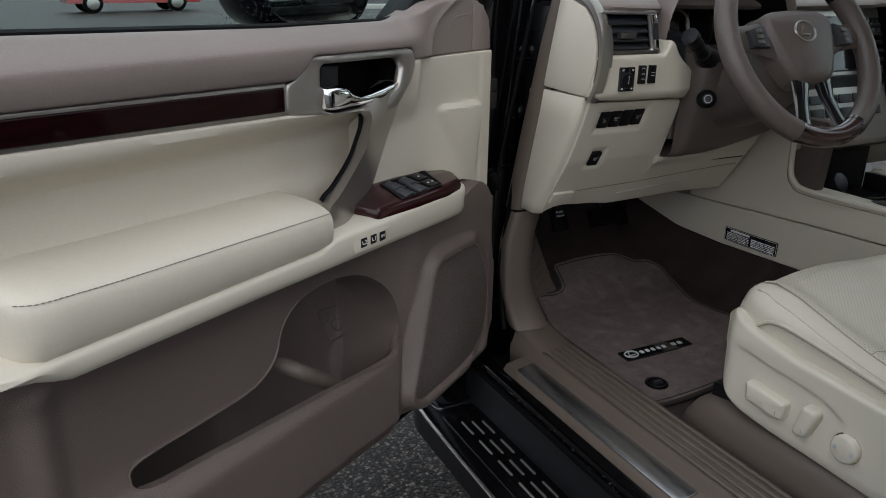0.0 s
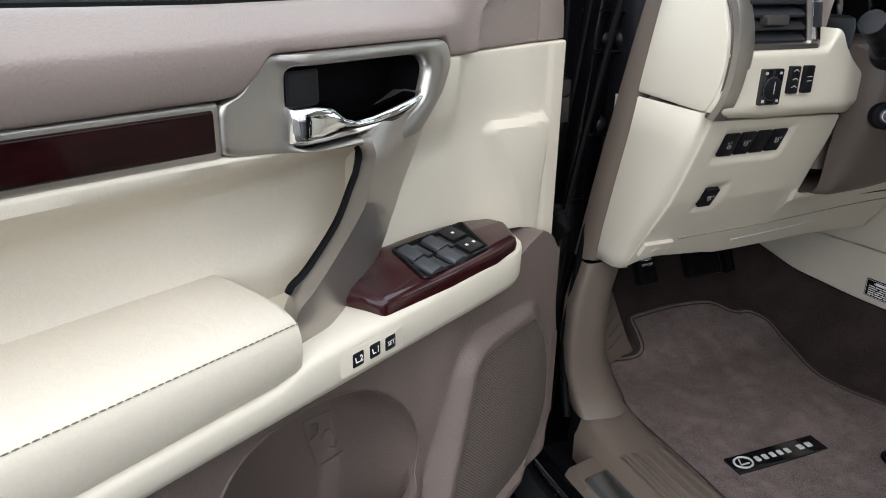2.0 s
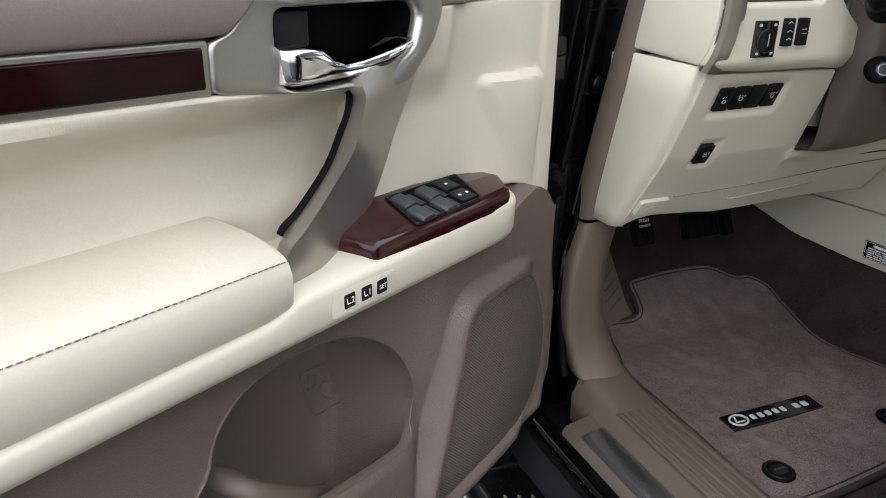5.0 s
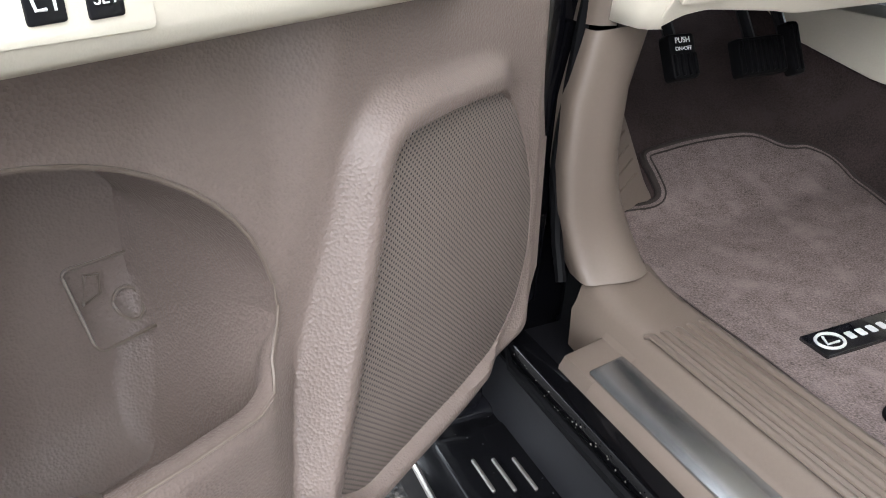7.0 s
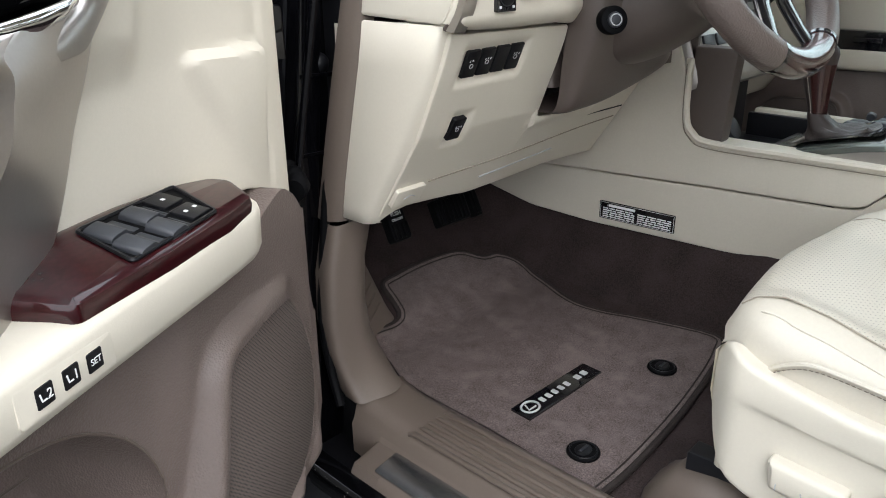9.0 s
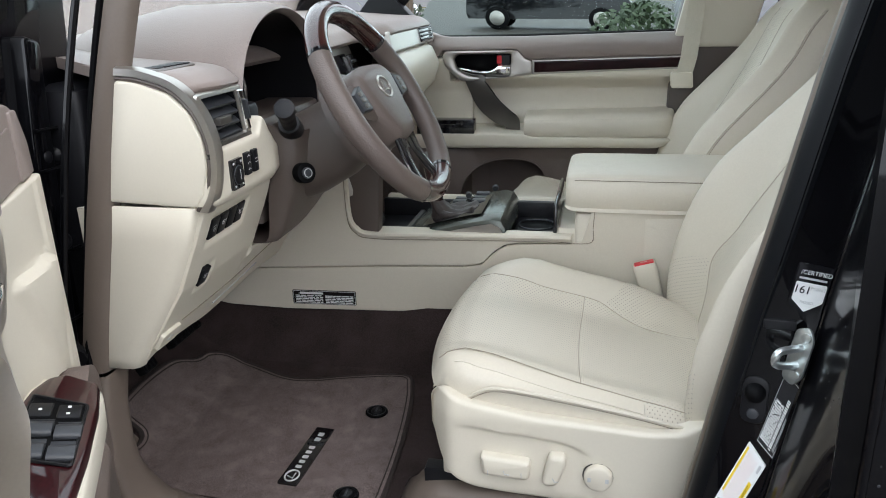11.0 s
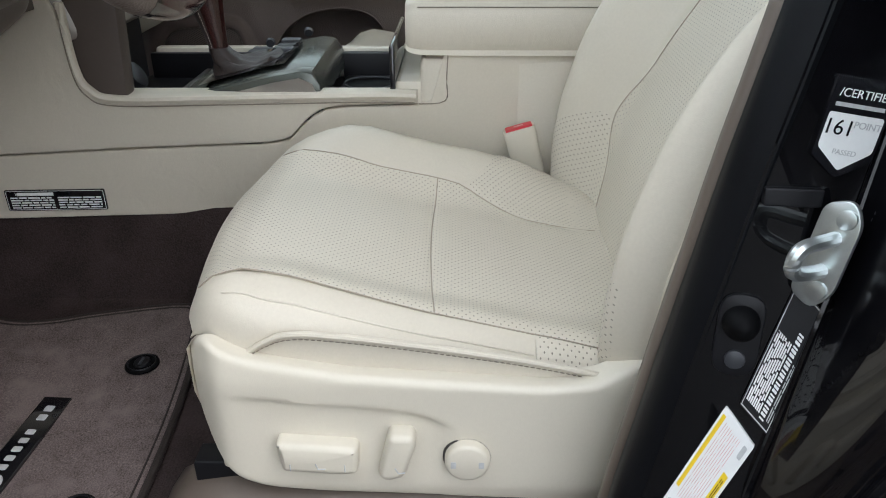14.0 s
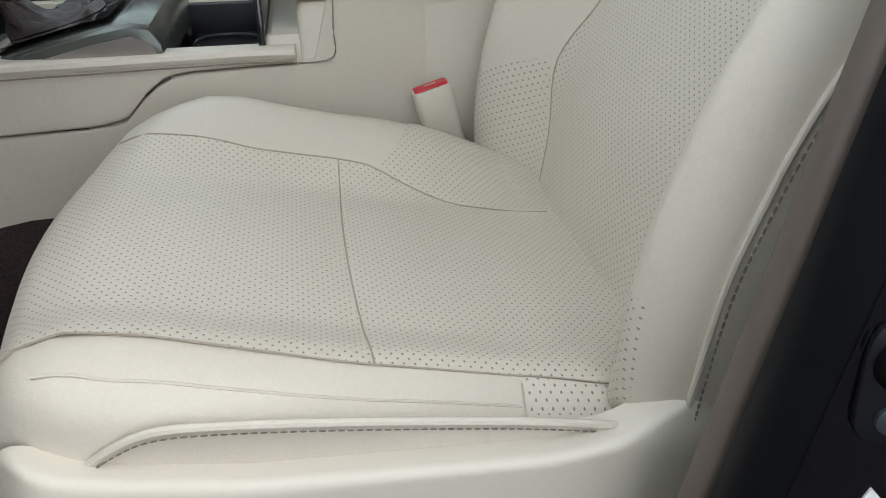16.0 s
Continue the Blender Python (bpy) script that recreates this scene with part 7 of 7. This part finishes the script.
    part("seam", pl(tube([(right(y), y, cushion_top(right(y), y) + 0.0004) for y in np.linspace(0.40, 0.815, 30)], 0.0008, 5)), leather_seam, s)
    part("seam", pl(tube([(left(0.59) + (right(0.59) - left(0.59)) * q, cross(q), cushion_top(left(0.59) + (right(0.59) - left(0.59)) * q, cross(q)) + 0.0002) for q in np.linspace(0, 1, 20)], 0.0008, 5)), leather_seam, s)
    # piping along the outer side
    pip = smooth([(0.996, 0.786, 0.780), (0.989, 0.772, 0.797), (0.9835, 0.748, 0.8175), (0.9815, 0.722, 0.829), (0.981, 0.68, 0.828), (0.981, 0.60, 0.818), (0.981, 0.50, 0.802), (0.982, 0.42, 0.783)], 6, False)
    part("piping", pl(tube(pip, 0.0030, 8)), leather, s, "cream piping")
    stitches([place(p + Vector((-0.0022, 0, -0.0042))) for p in pip], brown_thread, "stitching", s, 0.0055, 0.0042, 0.0006)
    # lower flank under the piping
    rows = []
    for p in pip:
        rows.append([(p.x + 0.003, p.y, p.z), (p.x + 0.002, p.y, p.z - 0.006), (p.x + 0.003, p.y, p.z - 0.02), (p.x + 0.006, p.y, 0.70)])
    part("flank", pl(grid(rows)), leather, s, "", 70)
    # cream plastic side shield
    SH = axes((0.972, 0, 0), (0, 1, 0), (0, 0, 1), (-1, 0, 0))
    s_hi = curve([(0.28, 0.818), (0.385, 0.819), (0.41, 0.810), (0.445, 0.790), (0.49, 0.784), (0.67, 0.794), (0.75, 0.806), (0.775, 0.812), (0.788, 0.818), (0.798, 0.822), (0.808, 0.820), (0.816, 0.812), (0.822, 0.800)], 0.005)
    s_lo = curve([(0.28, 0.640), (0.44, 0.642), (0.70, 0.651), (0.752, 0.657), (0.785, 0.673), (0.805, 0.698), (0.818, 0.735), (0.825, 0.775), (0.83, 0.80)], 0.01)
    def shield(u, w):
        n = 0.007 - 0.006 * ease((w - 0.78) / 0.04) - 0.034 * ease((u - 0.775) / 0.055) ** 1.5
        line = float(np.interp(u, [0.55, 0.584, 0.60, 0.625, 0.70, 0.76], [0.735, 0.741, 0.750, 0.756, 0.762, 0.768]))
        n -= 0.005 * ease((line - w) / 0.006 + 0.5) * ease((u - 0.572) / 0.02) * ease((0.79 - u) / 0.05) * (1 - 0.8 * ease((line - w - 0.01) / 0.08))
        return n - 0.006 * ease((0.67 - w) / 0.03)
    part("side_shield", pl(panel(SH, 0.30, 0.821, s_lo, s_hi, shield, -0.022, 0.007, 80, 40)), beige, s, "cream plastic side shield", 40)
    if driver:
        K = axes((0.9645, 0, 0), (0, 1, 0), (0, 0, 1), (-1, 0, 0))
        def key(name, loop, lab):
            return part(name, slab(K, [(p.x, p.y) for p in rounded(loop, 0.006, 4)], -0.01, 0.013, 0.006), beige, s, lab, 50)
        a = key("slide_switch", [(0.739, 0.7275), (0.662, 0.7225), (0.6635, 0.692), (0.682, 0.690), (0.735, 0.694)], "cream seat slide switch")
        b = key("recline_switch", [(0.6335, 0.738), (0.611, 0.738), (0.6075, 0.727), (0.620, 0.688), (0.637, 0.683), (0.645, 0.690)], "cream recline switch")
        part("knob_gap", disc(K, 0.0232, -0.004, -0.0005, 0.0005, 32, at=(0.561, 0.7045)), seam_dark, s)
        c = part("lumbar_knob", disc(K, 0.0212, -0.008, 0.010, 0.004, 32, at=(0.561, 0.7045)), beige, s, "round cream lumbar switch", 50)
        for u in (0.548, 0.574):
            part("knob_mark", slab(K, rect(u - 0.0025, 0.700, u + 0.0025, 0.7075, 0.001), 0.009, 0.0103, 0.0001), grey_print, c)
        part("switch_mark", tube([K @ Vector((0.702, 0.706, 0.0135)), K @ Vector((0.700, 0.700, 0.0135)), K @ Vector((0.693, 0.700, 0.0135))], 0.0007, 5), grey_print, a)
        for u in (0.675, 0.726):
            part("switch_mark", tube([K @ Vector((u, 0.705, 0.0132)), K @ Vector((u, 0.697, 0.0132))], 0.0006, 5), grey_print, a)
        part("switch_mark", tube([K @ Vector((0.628, 0.702, 0.0135)), K @ Vector((0.625, 0.696, 0.0135)), K @ Vector((0.619, 0.697, 0.0135))], 0.0007, 5), grey_print, b)
    # rail cover below
    part("rail_cover", pl(loft([[(x0, y, 0.56), (x0 - 0.004, y, z - 0.02), (x0 + 0.010, y, z), (x0 + 0.05, y, z + 0.004), (x0 + 0.09, y, z - 0.004), (x0 + 0.10, y, 0.56)] for x0, y, z in ((0.968, 0.35, 0.645), (0.966, 0.60, 0.645), (0.966, 0.80, 0.640), (0.968, 0.845, 0.632), (0.975, 0.87, 0.600), (0.985, 0.885, 0.585))])), brown_smooth, s, "brown plastic rail cover", 50)
    part("rail", pl(block(1.00, 0.32, 0.58, 1.03, 0.84, 0.66, 0.003)), black, s)
    part("rail", pl(block(1.38, 0.32, 0.58, 1.41, 0.84, 0.66, 0.003)), black, s)
    part("seat_pan", pl(block(1.0, 0.35, 0.65, 1.42, 0.80, 0.71, 0.01)), black, s)
    # backrest
    a = radians(21)
    BK = axes((SX + 0.009, 0.392, 0.775), (1, 0, 0), (0, -math.sin(a), math.cos(a)), (0, math.cos(a), math.sin(a)))
    half = curve([(-0.05, 0.212), (-0.02, 0.234), (0.0, 0.241), (0.05, 0.245), (0.10, 0.245), (0.30, 0.243), (0.45, 0.222), (0.55, 0.19), (0.62, 0.16), (0.66, 0.10)], 0.02)
    bol = curve([(-0.05, 0.034), (0.0, 0.052), (0.05, 0.064), (0.09, 0.070), (0.20, 0.080), (0.30, 0.074), (0.40, 0.045), (0.50, 0.016), (0.66, 0.0)], 0.02)
    mid = curve([(-0.05, -0.01), (0.0, 0.0), (0.12, 0.018), (0.25, 0.018), (0.45, 0.0), (0.58, -0.004), (0.66, -0.03)], 0.02)

    def face(x, v):
        h = half(v)
        d = abs(x) / h
        return mid(v) + bol(v) * ease((d - 0.56) / 0.34) - 0.044 * ease((d - 0.86) / 0.16) ** 2 + 0.004 * math.cos(min(1, d / 0.56) * math.pi / 2)
    rows = []
    for v in list(np.linspace(-0.05, 0.62, 50)) + [0.635, 0.65, 0.66]:
        h = half(v)
        ring = [(x, v, face(x, v)) for x in np.linspace(-h, h, 61)]
        n1 = ring[-1][2]
        ring += [(h + 0.004, v, n1 - 0.02), (h + 0.002, v, n1 - 0.06), (h - 0.02, v, -0.10), (0, v, -0.115), (-h + 0.02, v, -0.10), (-h - 0.002, v, n1 - 0.06), (-h - 0.004, v, n1 - 0.02)]
        rows.append(put(BK, ring))
    part("backrest", pl(loft(rows)), leather, s, "cream leather backrest", 70)

    def back_overlay(name, xa, xb, va, vb, material, lift=0.0018, nx=20, nv=26):
        rows = []
        for j in range(nv + 1):
            t = j / nv
            row = []
            for i in range(nx + 1):
                q = i / nx
                v = va(q) + (vb(q) - va(q)) * t
                x = xa(v) + (xb(v) - xa(v)) * q
                e = min(min(q, 1 - q) * abs(xb(v) - xa(v)), min(t, 1 - t) * abs(vb(q) - va(q)))
                row.append((x, v, face(x, v) + lift * ease((e + 0.0015) / 0.006) - 0.0004))
            rows.append(put(BK, row))
        return part(name, pl(grid(rows)), material, s, "", 80)
    side = curve([(-0.05, 0.115), (0.0, 0.122), (0.06, 0.138), (0.12, 0.156), (0.15, 0.158), (0.20, 0.143), (0.26, 0.120), (0.36, 0.088), (0.60, 0.065)], 0.02)
    tagged(back_overlay("back_insert", lambda v: -side(v), side, lambda q: -0.015, lambda q: 0.60, perf_back), "perforated leather back insert")
    for sg in (-1, 1):
        back_overlay("bolster_insert", lambda v: sg * (side(v) + 0.002), lambda v: sg * (half(v) - 0.016), lambda q: -0.01, (lambda q: 0.143 - 0.066 * q) if sg > 0 else (lambda q: 0.106 - 0.026 * ease(q / 0.55)), perf_back, 0.0018, 14, 14)
        ln = [BK @ Vector((sg * side(v), v, face(sg * side(v), v) + 0.0004)) for v in np.linspace(0, 0.6, 40)]
        part("seam", pl(tube(ln, 0.0008, 5)), leather_seam, s)
        edge = [BK @ Vector((sg * (half(v) + 0.001), v, face(sg * half(v), v) - 0.001)) for v in np.linspace(-0.03, 0.62, 50)]
        part("piping", pl(tube(edge, 0.0024, 8)), leather, s)
        stitches([place(p + (BK.to_3x3() @ Vector((sg * 0.0042, 0, -0.004)))) for p in edge], brown_thread, "stitching", s, 0.0062, 0.0046, 0.0009)
    part("headrest", pl(loft([put(BK, [(0.135 * k * math.copysign(abs(math.cos(t)) ** 0.6, math.cos(t)), v, -0.03 + 0.055 * k * math.copysign(abs(math.sin(t)) ** 0.7, math.sin(t))) for t in (i * math.tau / 28 for i in range(28))]) for v, k in ((0.70, 0.75), (0.72, 0.95), (0.80, 1.0), (0.87, 0.92), (0.895, 0.6))])), leather, s, "cream leather headrest", 60)
    for x in (-0.06, 0.06):
        part("headrest_post", pl(tube(put(BK, [(x, 0.62, -0.03), (x, 0.74, -0.03)]), 0.006, 8)), chrome, s)
    return s


build_seat(lambda p: Vector(p), True)
build_seat(lambda p: Vector((2 * XC - p[0], p[1], p[2])), False)

# buckle by the driver's seat
bk = thing("seat_belt_buckle", (1.462, 0.471, 0.75), "cream seat belt buckle with red release button", "belt buckle")
v_ax = Vector((-0.03, 0.27, 0.96)).normalized()
u_ax = Vector((0.05, -0.96, 0.27)).normalized()
BU = axes((1.463, 0.464, 0.785), u_ax, v_ax, u_ax.cross(v_ax))
rows = [put(BU, [(p[0] * k, v, p[1] * kk) for p in rounded([(-0.022, -0.012), (0.022, -0.012), (0.022, 0.012), (-0.022, 0.012)], 0.007, 3)]) for v, k, kk in ((-0.03, 0.86, 0.8), (0.0, 0.95, 0.95), (0.05, 1.02, 1.0), (0.078, 1.05, 1.05), (0.084, 1.02, 0.9))]
part("case", loft(rows), beige, bk, "", 50)
part("release_button", slab(BU @ Matrix.Translation((0, 0.084, 0)) @ axes((0, 0, 0), (1, 0, 0), (0, 0, 1), (0, 1, 0)), rect(-0.0195, -0.0085, 0.0195, 0.0085, 0.003), -0.005, 0.0025, 0.0015), red, bk, "red release button")
part("button_mark", slab(BU @ Matrix.Translation((0, 0.0862, 0)) @ axes((0, 0, 0), (1, 0, 0), (0, 0, 1), (0, 1, 0)), rect(-0.007, -0.0015, 0.007, 0.0015, 0.0005), 0.0, 0.0009, 0.0001), dark_red, bk)
part("stalk", tube([(1.463, 0.456, 0.76), (1.46, 0.43, 0.70), (1.455, 0.42, 0.64)], 0.014, 8), black, bk)

# passenger's belt
pb = thing("seat_belt", (2.22, 0.33, 1.2), "cream seat belt hanging on the far pillar", "seat belt")
rows = [[(2.215, y - 0.022, z), (2.215, y + 0.022, z)] for y, z in ((0.32, 1.75), (0.345, 1.40), (0.36, 1.20), (0.372, 1.145))]
part("webbing", join(grid(rows), grid([[(x - 0.003, y, z) for x, y, z in r] for r in rows])), mat("webbing", (0.55, 0.51, 0.42), 0.8, bump=0.5, bscale=900), pb)
part("tongue", slab(axes((2.212, 0.375, 1.14), (0, 1, 0), (0, 0.1, 1), (-1, 0, 0)), rect(-0.03, -0.022, 0.03, 0.022, 0.008), -0.006, 0.010, 0.004), beige, pb)

# ---- outside ----
gr = thing("ground", (0, 0, 0), "wet grey asphalt lot", "asphalt", kind="structure")
part("asphalt", grid([[(x, y, 0) for x in (-400, -40, -8, -2, 0, 2, 8, 40, 400)] for y in (-400, -40, -8, -2, 0, 2, 8, 40, 400)]), asphalt, gr)
part("grass_strip", block(9.5, -60, 0.0, 60, 80, 0.06, 0.02), grass_far, gr, "dry yellowish grass beyond the lot")
kerb = thing("kerb", (9.4, 0, 0), "pale concrete kerb beside the grass", "kerb", kind="structure")
part("stone", block(9.30, -60, 0.0, 9.5, 80, 0.13, 0.02), mat("concrete", (0.42, 0.40, 0.36), 0.8, var=0.2, scale=2, bump=0.4, bscale=60), kerb)

leaf = mat("hedge_leaf", (0.035, 0.055, 0.022), 0.6, var=0.5, scale=3, fine=40)
bark = mat("bark", (0.09, 0.07, 0.05), 0.9, var=0.3, scale=6, bump=0.8, bscale=30)
glass_dark = mat("far_glass", (0.02, 0.025, 0.03), 0.08, var=0.1, coat=0.5)


def far_car(x, y, turn, material, lab):
    c = thing("parked_car", (x, y, 0), lab, "car", "cars parked in the lot")
    m = Matrix.Translation((x, y, 0)) @ Matrix.Rotation(turn, 4, "Z")
    prof = [(-2.2, 0.35), (-2.25, 0.7), (-2.1, 0.95), (-1.2, 1.02), (-0.6, 1.45), (0.9, 1.48), (1.6, 1.05), (2.2, 0.95), (2.25, 0.5), (2.2, 0.3)]
    rows = []
    for yy, k in ((-0.88, 0.92), (-0.85, 0.98), (-0.5, 1.0), (0.5, 1.0), (0.85, 0.98), (0.88, 0.92)):
        rows.append([m @ Vector((px, yy * (0.86 if pz > 1.2 else 1), 0.3 + (pz - 0.3) * k)) for px, pz in prof])
    part("body", loft(rows), material, c)
    for sgn in (-1, 1):
        part("side_window", slab(m @ axes((0, sgn * 0.845, 0), (1, 0, 0), (0, -sgn * 0.18, 1), (0, sgn, 0)), rounded([(-1.0, 1.05), (1.35, 1.05), (0.85, 1.40), (-0.55, 1.40)], 0.06), -0.03, 0.03, 0.01), glass_dark, c)
        for px in (-1.4, 1.4):
            w = part("wheel", disc(m @ axes((px, sgn * 0.86, 0.33), (1, 0, 0), (0, 0, 1), (0, sgn, 0)), 0.33, -0.1, 0.06, 0.03, 24), rubber, c)
            part("rim", disc(m @ axes((px, sgn * 0.86, 0.33), (1, 0, 0), (0, 0, 1), (0, sgn, 0)), 0.21, 0.05, 0.075, 0.02, 20), silver, w)
    return c


grey_paint = mat("grey_paint", (0.12, 0.12, 0.13), 0.25, var=0.05, coat=0.6)
red_paint = mat("red_paint", (0.25, 0.02, 0.02), 0.25, var=0.05, coat=0.6)
far_car(24, 9.0, 1.57, grey_paint, "dark grey car parked beyond the grass")
far_car(24.5, 2.5, 1.57, paint, "black car parked beyond the grass")
far_car(25, -3.0, 1.57, grey_paint, "dark grey car parked beyond the grass")
far_car(3.2, 32, 0.1, red_paint, "dark red car parked across the lot")
far_car(14.0, 34, 0.1, grey_paint, "dark grey car parked across the lot")


def bush(x, y, r, h, seed):
    rng = random.Random(seed)
    b = thing("bush", (x, y, 0.0), "dark green clipped bush beside the lot", "bush", "bushes beyond the grass")
    part("stem", tube([(x, y, 0), (x, y, h * 0.6)], 0.05, 6), bark, b)
    v, f = [], []
    for _ in range(700):
        t, ph, k = rng.uniform(0, math.tau), rng.uniform(-0.1, 1.5), rng.uniform(0.55, 1.0)
        c = Vector((x + r * k * math.cos(t) * math.cos(ph), y + r * k * math.sin(t) * math.cos(ph), 0.1 + h * 0.9 * k * math.sin(max(ph, 0.05))))
        a = Vector((rng.gauss(0, 1), rng.gauss(0, 1), rng.gauss(0, 1))).normalized() * 0.09
        d = a.orthogonal().normalized() * 0.05
        n = len(v)
        v += [c - a, c + d, c + a, c - d]
        f.append((n, n + 1, n + 2, n + 3))
    part("crown", (v, f), leaf, b)


for k, (y, r) in enumerate(((13.5, 1.2), (10.8, 1.0), (6.2, 1.3), (0.2, 1.1), (-1.8, 0.9))):
    bush(19.5 + 0.3 * (k % 2), y, r, 0.9 + 0.2 * (k % 3), 20 + k)
tr = thing("far_tree", (15.0, 4.6, 0), "dark tree trunk beyond the grass", "tree")
part("trunk", tube([(15, 4.6, 0), (15.02, 4.62, 1.2), (15.0, 4.6, 3.5)], [0.22, 0.17, 0.14], 10), bark, tr)
rng = random.Random(3)
v, f = [], []
for _ in range(1500):
    c = Vector((15 + rng.gauss(0, 1.2), 4.6 + rng.gauss(0, 1.2), 4.6 + rng.gauss(0, 0.9)))
    a = Vector((rng.gauss(0, 1), rng.gauss(0, 1), rng.gauss(0, 1))).normalized() * 0.16
    d = a.orthogonal().normalized() * 0.09
    n = len(v)
    v += [c - a, c + d, c + a, c - d]
    f.append((n, n + 1, n + 2, n + 3))
part("crown", (v, f), leaf, tr)
